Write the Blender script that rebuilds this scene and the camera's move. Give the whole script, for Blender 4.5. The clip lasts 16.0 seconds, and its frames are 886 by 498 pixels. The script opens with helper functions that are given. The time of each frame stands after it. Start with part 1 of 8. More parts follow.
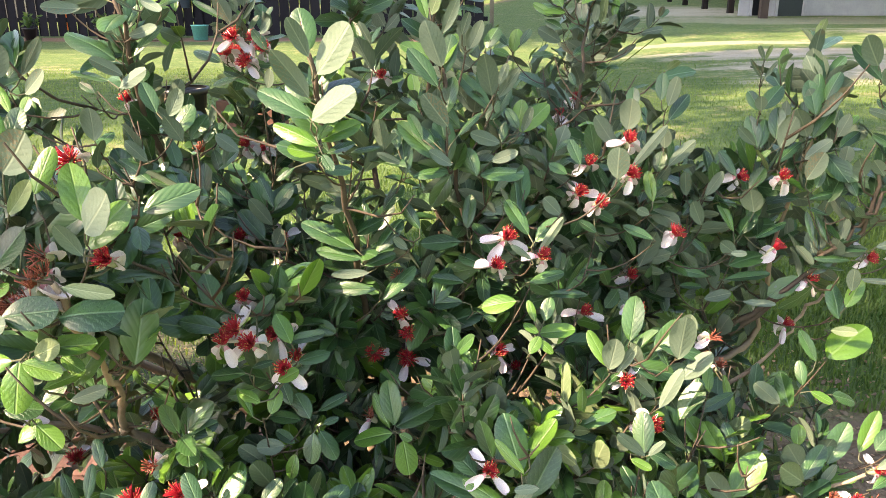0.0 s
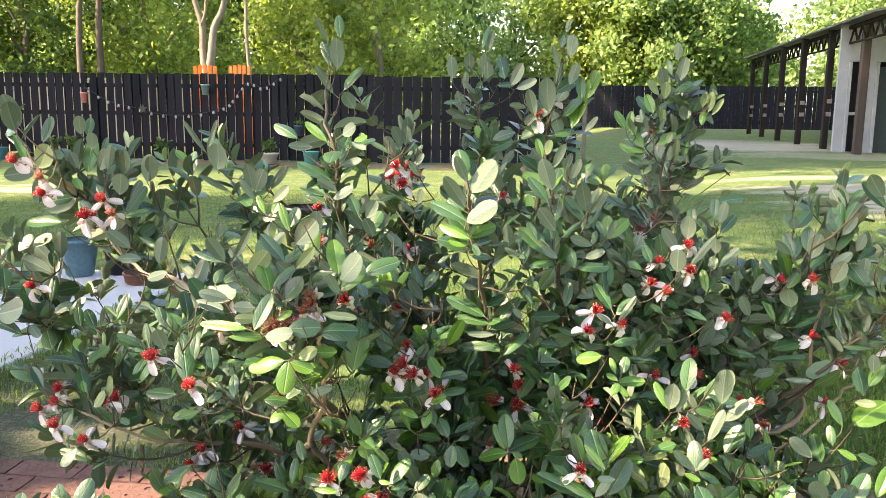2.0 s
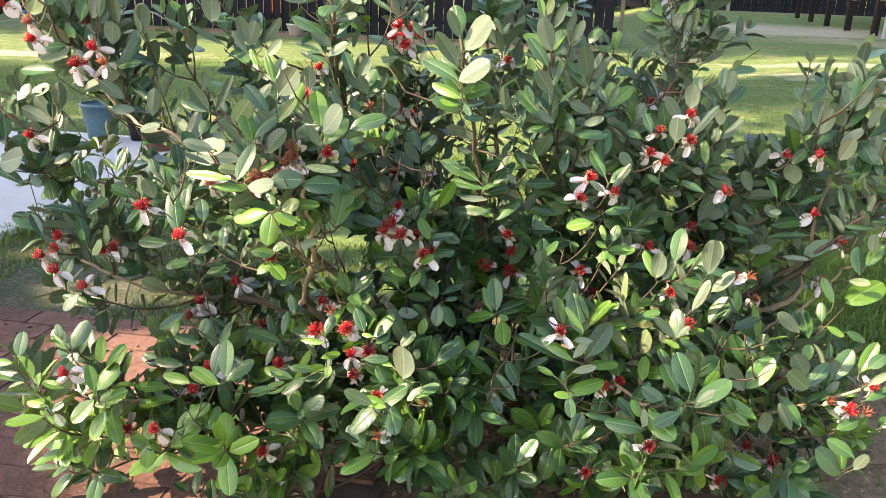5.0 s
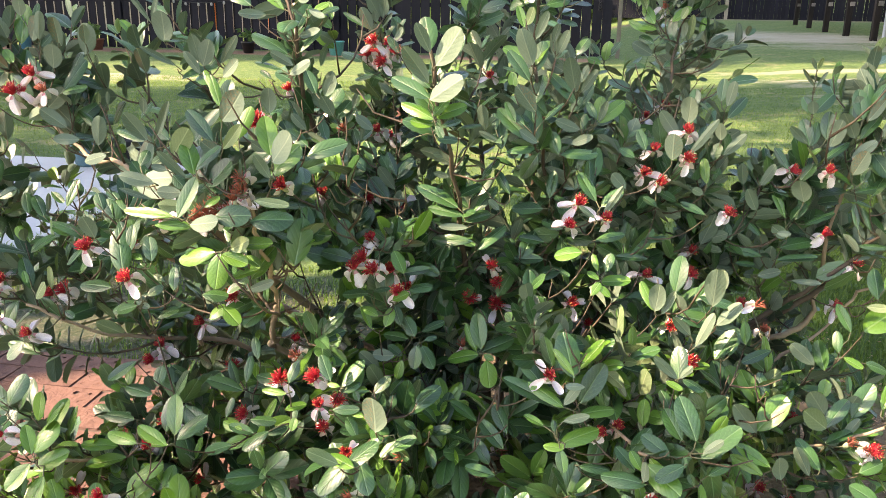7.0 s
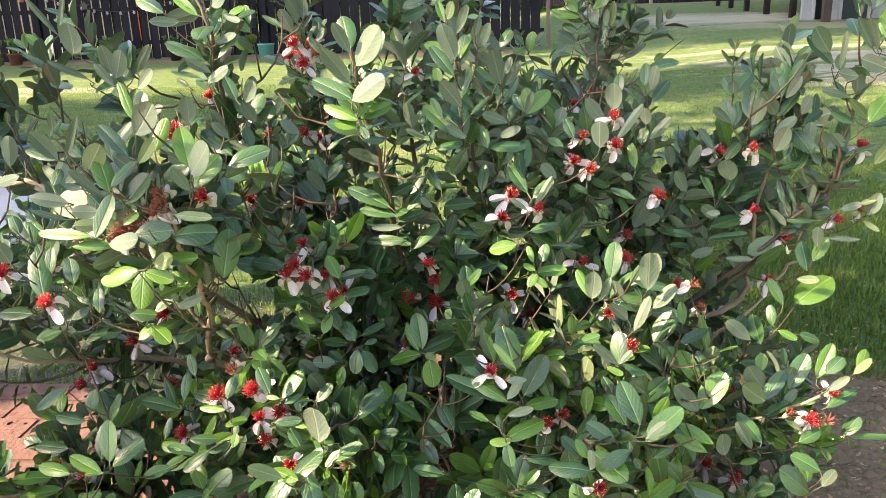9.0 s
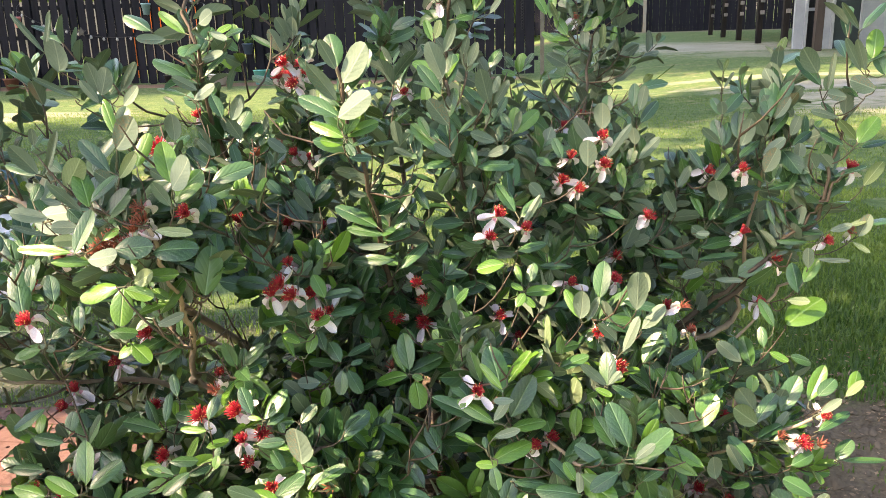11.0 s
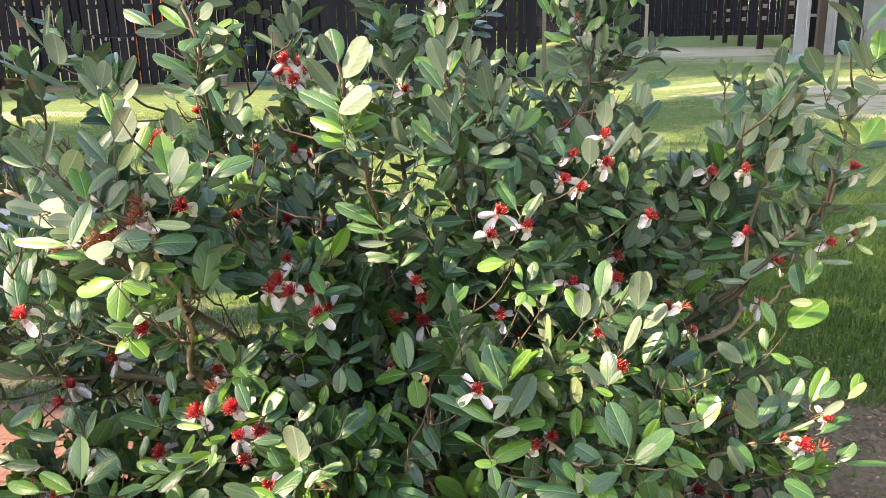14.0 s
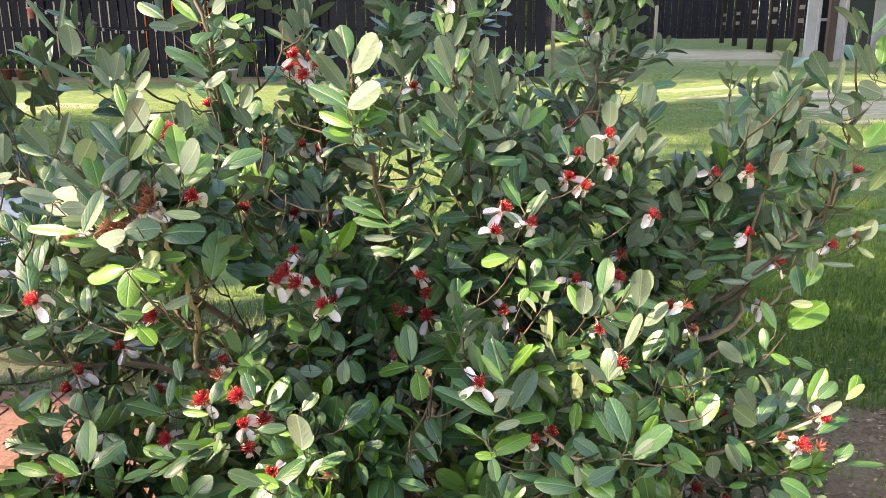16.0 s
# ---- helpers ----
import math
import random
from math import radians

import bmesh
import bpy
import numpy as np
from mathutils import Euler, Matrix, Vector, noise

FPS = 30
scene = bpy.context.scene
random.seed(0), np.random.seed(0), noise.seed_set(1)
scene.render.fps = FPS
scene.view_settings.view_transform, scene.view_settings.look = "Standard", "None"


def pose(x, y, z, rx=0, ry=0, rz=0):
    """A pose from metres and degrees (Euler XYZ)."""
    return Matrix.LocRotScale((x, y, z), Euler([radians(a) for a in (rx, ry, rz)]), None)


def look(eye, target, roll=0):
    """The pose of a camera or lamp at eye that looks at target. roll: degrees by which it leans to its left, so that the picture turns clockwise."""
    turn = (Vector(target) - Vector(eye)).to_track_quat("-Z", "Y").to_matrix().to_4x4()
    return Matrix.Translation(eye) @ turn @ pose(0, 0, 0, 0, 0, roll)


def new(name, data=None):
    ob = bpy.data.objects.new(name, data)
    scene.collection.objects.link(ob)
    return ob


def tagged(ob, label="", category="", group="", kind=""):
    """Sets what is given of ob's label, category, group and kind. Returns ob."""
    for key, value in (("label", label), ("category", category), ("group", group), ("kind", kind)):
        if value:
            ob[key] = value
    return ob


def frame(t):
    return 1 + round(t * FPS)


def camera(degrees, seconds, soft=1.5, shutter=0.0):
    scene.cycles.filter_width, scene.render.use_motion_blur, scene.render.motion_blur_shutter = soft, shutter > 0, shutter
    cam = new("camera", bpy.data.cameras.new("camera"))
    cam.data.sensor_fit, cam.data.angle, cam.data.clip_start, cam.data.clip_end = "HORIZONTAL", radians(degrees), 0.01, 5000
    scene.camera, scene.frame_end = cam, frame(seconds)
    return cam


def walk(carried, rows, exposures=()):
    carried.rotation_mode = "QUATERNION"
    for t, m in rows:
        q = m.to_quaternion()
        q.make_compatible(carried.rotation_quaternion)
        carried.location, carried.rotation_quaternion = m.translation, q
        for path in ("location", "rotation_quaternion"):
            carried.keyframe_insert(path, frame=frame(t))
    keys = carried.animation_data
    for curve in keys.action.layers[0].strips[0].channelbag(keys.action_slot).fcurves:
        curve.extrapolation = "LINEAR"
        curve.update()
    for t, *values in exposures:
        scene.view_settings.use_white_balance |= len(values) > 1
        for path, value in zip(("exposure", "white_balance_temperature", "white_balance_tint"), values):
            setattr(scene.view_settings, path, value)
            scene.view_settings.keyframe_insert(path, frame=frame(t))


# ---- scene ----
cam = camera(57.4, 16.0, 0.85)
PATH = [  # seconds, x, y, z, and turns about x, y, z in degrees
    (0.0, 0.0078, -0.0058, 1.0021, 71.894, 0.084, 0.369),
    (0.5, 0.0993, -0.1456, 0.967, 71.584, 0.996, 4.345),
    (1.0, 0.1011, -0.232, 0.9586, 71.673, 0.814, 7.048),
    (1.5, 0.0371, -0.311, 0.9844, 72.894, 0.829, 7.288),
    (1.7, 0.0031, -0.3646, 1.0045, 75.0, 0.308, 7.05),
    (2.0, -0.0236, -0.4432, 1.0349, 80.624, -0.641, 6.841),
    (2.2, -0.0253, -0.4725, 1.0405, 81.33, -0.766, 6.6),
    (2.5, -0.0258, -0.485, 1.0263, 80.067, -0.855, 6.908),
    (2.8, 0.0127, -0.4532, 1.0243, 76.4, -1.075, 6.95),
    (3.0, 0.0512, -0.4253, 1.0206, 74.799, -1.467, 7.378),
    (3.5, 0.0794, -0.4093, 1.002, 71.822, -2.759, 8.626),
    (6.0, -0.0016, -0.45, 1.0004, 72.869, -1.633, 9.672),
    (6.5, -0.0163, -0.4272, 0.9861, 73.21, -1.031, 8.901),
    (7.0, 0.0664, -0.2975, 0.9942, 73.23, -0.747, 9.193),
    (7.5, 0.0875, -0.2661, 0.9828, 72.974, -0.395, 7.776),
    (8.0, 0.0905, -0.2598, 0.9914, 72.802, 0.92, 3.695),
    (8.5, 0.0835, -0.2694, 0.9926, 72.845, 1.198, 4.321),
    (9.0, 0.0829, -0.2809, 0.9955, 72.894, 1.78, 4.441),
    (9.5, 0.0768, -0.2904, 0.9826, 73.009, 1.641, 4.68),
    (10.0, 0.0935, -0.2712, 0.9847, 73.816, 1.788, 4.515),
    (12.5, 0.0945, -0.2697, 0.9726, 74.975, 0.933, 3.641),
    (13.0, 0.0958, -0.2664, 0.9719, 74.885, 0.879, 3.83),
    (13.5, 0.0952, -0.2648, 0.9697, 74.927, 1.022, 4.046),
    (14.0, 0.0931, -0.2638, 0.9699, 74.968, 1.071, 4.274),
    (14.5, 0.0934, -0.2669, 0.9691, 74.944, 0.909, 4.361),
    (15.0, 0.0945, -0.2693, 0.9665, 74.892, 0.66, 4.618),
    (15.5, 0.0963, -0.2759, 0.9685, 74.821, 0.389, 4.78),
    (16.0, 0.0951, -0.2815, 0.9693, 74.856, 0.152, 4.895),
]
# seconds, stops, kelvin, tint
EXPOSURES = ((0.0, 2.24, 7820, 20), (1.5, 2.24, 7820, 20), (2.0, 2.31, 7820, 20), (2.4, 1.79, 7820, 20), (3.0, 1.73, 7820, 20), (3.5, 2.13, 7820, 20), (6.0, 2.20, 7820, 20), (16.0, 2.25, 7820, 20))
walk(cam, [(t, pose(*m)) for t, *m in PATH], EXPOSURES)

# ---- world and light ----
SUN_AZ, SUN_EL = radians(-112.0), radians(38.0)  # to the sun: turned from +y, clockwise positive
TO_SUN = Vector((math.sin(SUN_AZ) * math.cos(SUN_EL), math.cos(SUN_AZ) * math.cos(SUN_EL), math.sin(SUN_EL)))
world = bpy.data.worlds.new("world")
scene.world = world
world.use_nodes = True
wn = world.node_tree.nodes
sky = wn.new("ShaderNodeTexSky")
sky.sky_type, sky.sun_disc = "NISHITA", False
sky.sun_elevation, sky.sun_rotation = SUN_EL, SUN_AZ
world.node_tree.links.new(sky.outputs[0], wn["Background"].inputs[0])
wn["Background"].inputs[1].default_value = 0.150
sun = new("sun", bpy.data.lights.new("sun", "SUN"))
sun.data.energy, sun.data.angle, sun.data.color = 4.1, radians(0.6), (1.0, 0.87, 0.68)
sun.matrix_world = look(TO_SUN * 40, (0, 0, 0))


# ---- materials ----
def mat(name):
    m = bpy.data.materials.new(name)
    m.use_nodes = True
    return m, m.node_tree.nodes, m.node_tree.links, m.node_tree.nodes["Principled BSDF"]


def node(nt, kind, **inputs):
    n = nt.new(kind)
    for key, value in inputs.items():
        n.inputs[key.replace("_", " ")].default_value = value
    return n


def ramp(nt, stops):
    n = nt.new("ShaderNodeValToRGB")
    while len(n.color_ramp.elements) < len(stops):
        n.color_ramp.elements.new(0.5)
    for e, (p, c) in zip(n.color_ramp.elements, stops):
        e.position, e.color = p, (*c, 1.0)
    return n


def rough_mat(name, dark, light, scale=8.0, rough=0.8, bump=0.3, fine=60.0, depth=0.01, vary=0.0, stretch=(1, 1, 1), metal=0.0, shine=0.5):
    """Colour from two scales of noise, with a fine relief; vary: how far one piece differs from the next."""
    m, nt, lk, b = mat(name)
    tc = nt.new("ShaderNodeTexCoord")
    mp = nt.new("ShaderNodeMapping")
    mp.inputs["Scale"].default_value = stretch
    lk.new(tc.outputs["Object"], mp.inputs[0])
    a = node(nt, "ShaderNodeTexNoise", Scale=scale, Detail=6.0, Roughness=0.65)
    f = node(nt, "ShaderNodeTexNoise", Scale=fine, Detail=4.0, Roughness=0.6)
    lk.new(mp.outputs[0], a.inputs[0]), lk.new(mp.outputs[0], f.inputs[0])
    mix = nt.new("ShaderNodeMath")
    mix.operation = "MULTIPLY_ADD"
    mix.inputs[1].default_value = 0.35
    lk.new(f.outputs[0], mix.inputs[0]), lk.new(a.outputs[0], mix.inputs[2])
    oi = nt.new("ShaderNodeObjectInfo")
    va = nt.new("ShaderNodeMath")
    va.operation = "MULTIPLY_ADD"
    va.inputs[1].default_value = vary
    lk.new(oi.outputs["Random"], va.inputs[0]), lk.new(mix.outputs[0], va.inputs[2])
    r = ramp(nt, [(0.35, dark), (0.95 + vary * 0.6, light)])
    lk.new(va.outputs[0], r.inputs[0]), lk.new(r.outputs[0], b.inputs["Base Color"])
    bp = node(nt, "ShaderNodeBump", Strength=bump, Distance=depth)
    lk.new(mix.outputs[0], bp.inputs["Height"]), lk.new(bp.outputs[0], b.inputs["Normal"])
    b.inputs["Roughness"].default_value, b.inputs["Metallic"].default_value = rough, metal
    b.inputs["Specular IOR Level"].default_value = shine
    return m


def leaf_mat(name, dark, light, rough, through_light, relief, vein, coat=0.0, rare=None):
    """A blade's face: midrib and side veins along its own coordinates, each leaf a little different."""
    m, nt, lk, b = mat(name)
    uv = nt.new("ShaderNodeUVMap")
    sep = nt.new("ShaderNodeSeparateXYZ")
    lk.new(uv.outputs[0], sep.inputs[0])

    def op(kind, a, c, d=None):
        n = nt.new("ShaderNodeMath")
        n.operation = kind
        for i, v in enumerate((a, c, d)):
            if v is None:
                continue
            if isinstance(v, (int, float)):
                n.inputs[i].default_value = v
            else:
                lk.new(v, n.inputs[i])
        return n.outputs[0]

    def soft(v, lo, hi):
        n = nt.new("ShaderNodeMapRange")
        n.interpolation_type = "SMOOTHSTEP"
        n.inputs["From Min"].default_value, n.inputs["From Max"].default_value = lo, hi
        lk.new(v, n.inputs["Value"])
        return n.outputs[0]

    tc = nt.new("ShaderNodeTexCoord")
    no = node(nt, "ShaderNodeTexNoise", Scale=22.0, Detail=4.0)
    lk.new(tc.outputs["Object"], no.inputs[0])
    across = op("ABSOLUTE", op("SUBTRACT", sep.outputs[0], 0.5), 0.0)
    slant = op("SUBTRACT", op("MULTIPLY", sep.outputs[1], 6.0), op("MULTIPLY", op("POWER", across, 0.8), 5.0))
    slant = op("ADD", slant, op("MULTIPLY", no.outputs[0], 1.1))
    gap = op("ABSOLUTE", op("SUBTRACT", op("FRACT", slant, 0.0), 0.5), 0.0)
    side_vein = op("MULTIPLY", soft(gap, 0.17, 0.02), soft(across, 0.50, 0.36))
    midrib = soft(across, 0.045, 0.008)
    # the blade is quilted between sunken veins
    height = op("SUBTRACT", op("MULTIPLY", soft(gap, 0.0, 0.45), 0.16), op("MULTIPLY", midrib, 0.6))
    height = op("ADD", height, op("MULTIPLY", no.outputs[0], 0.5))
    oi = nt.new("ShaderNodeObjectInfo")
    ge = nt.new("ShaderNodeNewGeometry")
    rnd = op("FRACT", op("ADD", oi.outputs["Random"], ge.outputs["Random Per Island"]), 0.0)
    shade = op("ADD", op("MULTIPLY", rnd, 0.75), op("MULTIPLY", op("SUBTRACT", no.outputs[0], 0.4), 0.6))
    r = ramp(nt, [(0.0, rare), (0.09, dark), (1.0, light)] if rare else [(0.0, dark), (1.0, light)])
    lk.new(shade, r.inputs[0])
    pale = node(nt, "ShaderNodeMixRGB")
    pale.inputs[2].default_value = (*vein, 1)
    lk.new(op("MAXIMUM", op("MULTIPLY", midrib, 0.75), op("MULTIPLY", side_vein, 0.16)), pale.inputs[0])
    lk.new(r.outputs[0], pale.inputs[1])
    r = pale
    lk.new(r.outputs[0], b.inputs["Base Color"])
    bp = node(nt, "ShaderNodeBump", Strength=relief, Distance=0.0022)
    lk.new(height, bp.inputs["Height"]), lk.new(bp.outputs[0], b.inputs["Normal"])
    b.inputs["Roughness"].default_value = rough
    b.inputs["Coat Weight"].default_value, b.inputs["Coat Roughness"].default_value = coat, 0.32
    tr = nt.new("ShaderNodeBsdfTranslucent")
    sat = node(nt, "ShaderNodeHueSaturation", Hue=0.475, Saturation=1.25, Value=2.1)
    lk.new(r.outputs[0], sat.inputs["Color"]), lk.new(sat.outputs[0], tr.inputs[0])
    mx = node(nt, "ShaderNodeMixShader", Fac=through_light)
    lk.new(b.outputs[0], mx.inputs[1]), lk.new(tr.outputs[0], mx.inputs[2])
    lk.new(mx.outputs[0], nt["Material Output"].inputs[0])
    return m


def plain(name, colour, rough=0.5, metal=0.0, through_light=0.0):
    m, nt, lk, b = mat(name)
    tc = nt.new("ShaderNodeTexCoord")
    no = node(nt, "ShaderNodeTexNoise", Scale=40.0, Detail=3.0)
    lk.new(tc.outputs["Object"], no.inputs[0])
    r = ramp(nt, [(0.3, tuple(c * 0.8 for c in colour)), (0.7, tuple(min(1, c * 1.1) for c in colour))])
    lk.new(no.outputs[0], r.inputs[0]), lk.new(r.outputs[0], b.inputs["Base Color"])
    b.inputs["Roughness"].default_value, b.inputs["Metallic"].default_value = rough, metal
    if through_light:
        tr = nt.new("ShaderNodeBsdfTranslucent")
        lk.new(r.outputs[0], tr.inputs[0])
        mx = node(nt, "ShaderNodeMixShader", Fac=through_light)
        lk.new(b.outputs[0], mx.inputs[1]), lk.new(tr.outputs[0], mx.inputs[2])
        lk.new(mx.outputs[0], nt["Material Output"].inputs[0])
    return m


LEAF_TOP = leaf_mat("leaf_top", (0.013, 0.053, 0.020), (0.064, 0.166, 0.038), 0.33, 0.13, 0.55, (0.13, 0.24, 0.11), 0.5)
LEAF_UNDER = leaf_mat("leaf_felt", (0.108, 0.160, 0.110), (0.190, 0.252, 0.180), 0.75, 0.10, 0.45, (0.27, 0.33, 0.23), rare=(0.20, 0.17, 0.10))
# brighter pair, for young leaves and for sunlight put into the leaf colour
YOUNG_LIT_TOP = leaf_mat("young_lit_leaf_top", (0.058, 0.165, 0.020), (0.145, 0.30, 0.038), 0.30, 0.22, 0.5, (0.22, 0.36, 0.12), 0.45)
YOUNG_LIT_UNDER = leaf_mat("young_lit_leaf_felt", (0.15, 0.215, 0.10), (0.24, 0.31, 0.16), 0.7, 0.2, 0.45, (0.36, 0.43, 0.25))
# lightened in place of sunlight on the bare front limbs
LIT_BARK = rough_mat("bark", (0.15, 0.105, 0.07), (0.50, 0.37, 0.25), 14, 0.9, 0.8, 90, 0.01, 0.0, (1, 1, 0.4))
STALK = rough_mat("stalk_olive", (0.05, 0.055, 0.028), (0.15, 0.15, 0.085), 30, 0.8, 0.3, 150, 0.003)
TWIG = rough_mat("twig_bark", (0.042, 0.030, 0.021), (0.130, 0.092, 0.060), 30, 0.8, 0.4, 150, 0.004)
PETAL = plain("petal_white", (0.90, 0.83, 0.84), 0.55, 0, 0.25)
PETAL_IN = plain("petal_pink", (0.72, 0.36, 0.42), 0.55, 0, 0.25)
STAMEN = plain("stamen_red", (0.58, 0.022, 0.040), 0.4, 0, 0.15)
ANTHER = plain("anther_yellow", (0.75, 0.50, 0.14), 0.6)
CALYX = plain("calyx_felt", (0.30, 0.32, 0.20), 0.8)
DRY = plain("dry_stamen", (0.36, 0.10, 0.06), 0.7)
FENCE = rough_mat("fence_black_stain", (0.0050, 0.0054, 0.0082), (0.0190, 0.0192, 0.0260), 2.0, 0.85, 0.5, 40, 0.01, 0.35, (6, 6, 0.5), shine=0.12)
FENCE_GREY = rough_mat("fence_pale_grey", (0.10, 0.09, 0.08), (0.26, 0.24, 0.22), 2.0, 0.85, 0.5, 40, 0.01, 0.3, (6, 6, 0.5))
TRUNK = rough_mat("tree_bark", (0.09, 0.072, 0.054), (0.30, 0.255, 0.20), 3, 0.9, 0.8, 20, 0.03, 0.2, (1, 1, 0.3))
PINE_BARK = rough_mat("pine_bark", (0.045, 0.036, 0.030), (0.17, 0.13, 0.105), 3, 0.9, 0.8, 20, 0.03, 0.2, (1, 1, 0.3))
CONCRETE = rough_mat("concrete", (0.43, 0.43, 0.43), (0.61, 0.60, 0.585), 1.5, 0.9, 0.2, 80, 0.003)
BRICK = rough_mat("paver_clay", (0.056, 0.031, 0.026), (0.175, 0.096, 0.076), 26, 0.95, 1.0, 110, 0.008, 0.5, shine=0.2)
MORTAR = rough_mat("joint_sand", (0.045, 0.032, 0.026), (0.13, 0.09, 0.07), 25, 0.95, 0.5, 200, 0.004)
SIDING = rough_mat("siding_pale", (0.24, 0.26, 0.285), (0.37, 0.39, 0.42), 2, 0.6, 0.1, 30, 0.002)
TIMBER = rough_mat("dark_timber", (0.008, 0.007, 0.007), (0.030, 0.026, 0.024), 3, 0.9, 0.4, 30, 0.01, 0.2, (3, 3, 0.4), shine=0.15)
BROWN_POST = rough_mat("brown_timber", (0.022, 0.017, 0.015), (0.06, 0.044, 0.037), 3, 0.85, 0.4, 30, 0.01, 0.2, (3, 3, 0.4))
ROOF = rough_mat("sheet_roof", (0.05, 0.05, 0.05), (0.16, 0.16, 0.15), 1, 0.5, 0.1, 20, 0.004)
DARK = plain("interior_shade", (0.015, 0.016, 0.02), 0.9)
TEAL = plain("teal_plastic", (0.075, 0.16, 0.20), 0.45)
PALE_TIMBER = rough_mat("pale_timber", (0.22, 0.19, 0.15), (0.40, 0.36, 0.29), 3, 0.8, 0.3, 30, 0.004)
OLD_TIMBER = rough_mat("old_timber", (0.07, 0.065, 0.05), (0.17, 0.155, 0.12), 3, 0.85, 0.4, 30, 0.005)
TEAL_DARK = plain("dark_teal_paint", (0.02, 0.035, 0.04), 0.6)
BLACK = plain("black_plastic", (0.012, 0.013, 0.016), 0.4)
ORANGE = plain("orange_plastic", (0.85, 0.20, 0.02), 0.45)
RED = plain("red_plastic", (0.50, 0.03, 0.03), 0.4)
TERRA = plain("terracotta", (0.17, 0.07, 0.048), 0.8)
PINK = plain("pink_plastic", (0.70, 0.25, 0.24), 0.5)
WHITE = plain("white_paint", (0.72, 0.72, 0.70), 0.5)
BULB = plain("frosted_bulb", (0.35, 0.34, 0.33), 0.3)


def crown_mat(name, dark, light):
    m, nt, lk, b = mat(name)
    ge = nt.new("ShaderNodeNewGeometry")
    tc = nt.new("ShaderNodeTexCoord")
    no = node(nt, "ShaderNodeTexNoise", Scale=0.7, Detail=4.0)
    lk.new(tc.outputs["Object"], no.inputs[0])
    ad = nt.new("ShaderNodeMath")
    ad.operation = "MULTIPLY_ADD"
    ad.inputs[1].default_value = 0.28
    lk.new(ge.outputs["Random Per Island"], ad.inputs[0]), lk.new(no.outputs[0], ad.inputs[2])
    r = ramp(nt, [(0.38, dark), (0.82, light)])
    lk.new(ad.outputs[0], r.inputs[0]), lk.new(r.outputs[0], b.inputs["Base Color"])
    b.inputs["Roughness"].default_value = 0.6
    tr = nt.new("ShaderNodeBsdfTranslucent")
    sat = node(nt, "ShaderNodeHueSaturation", Hue=0.48, Saturation=1.15, Value=2.2)
    lk.new(r.outputs[0], sat.inputs["Color"]), lk.new(sat.outputs[0], tr.inputs[0])
    mx = node(nt, "ShaderNodeMixShader", Fac=0.4)
    lk.new(b.outputs[0], mx.inputs[1]), lk.new(tr.outputs[0], mx.inputs[2])
    lk.new(mx.outputs[0], nt["Material Output"].inputs[0])
    return m


CROWN_A = crown_mat("tree_leaves_bright", (0.070, 0.125, 0.030), (0.30, 0.39, 0.115))
# paler green, with distance haze put into the leaf colour
CROWN_C = crown_mat("tree_leaves_hazy", (0.065, 0.130, 0.045), (0.28, 0.40, 0.16))
CROWN_B = crown_mat("tree_leaves_green", (0.020, 0.062, 0.016), (0.085, 0.150, 0.040))
CROWN_D = crown_mat("tree_leaves_far", (0.040, 0.100, 0.030), (0.17, 0.27, 0.085))

GRASS_BLADE = crown_mat("grass_blade", (0.026, 0.076, 0.014), (0.145, 0.215, 0.055))
LITTER = crown_mat("dry_leaf", (0.08, 0.046, 0.026), (0.50, 0.35, 0.21))
SOIL = rough_mat("soil", (0.07, 0.046, 0.029), (0.30, 0.21, 0.13), 20, 0.95, 0.5, 120, 0.004)


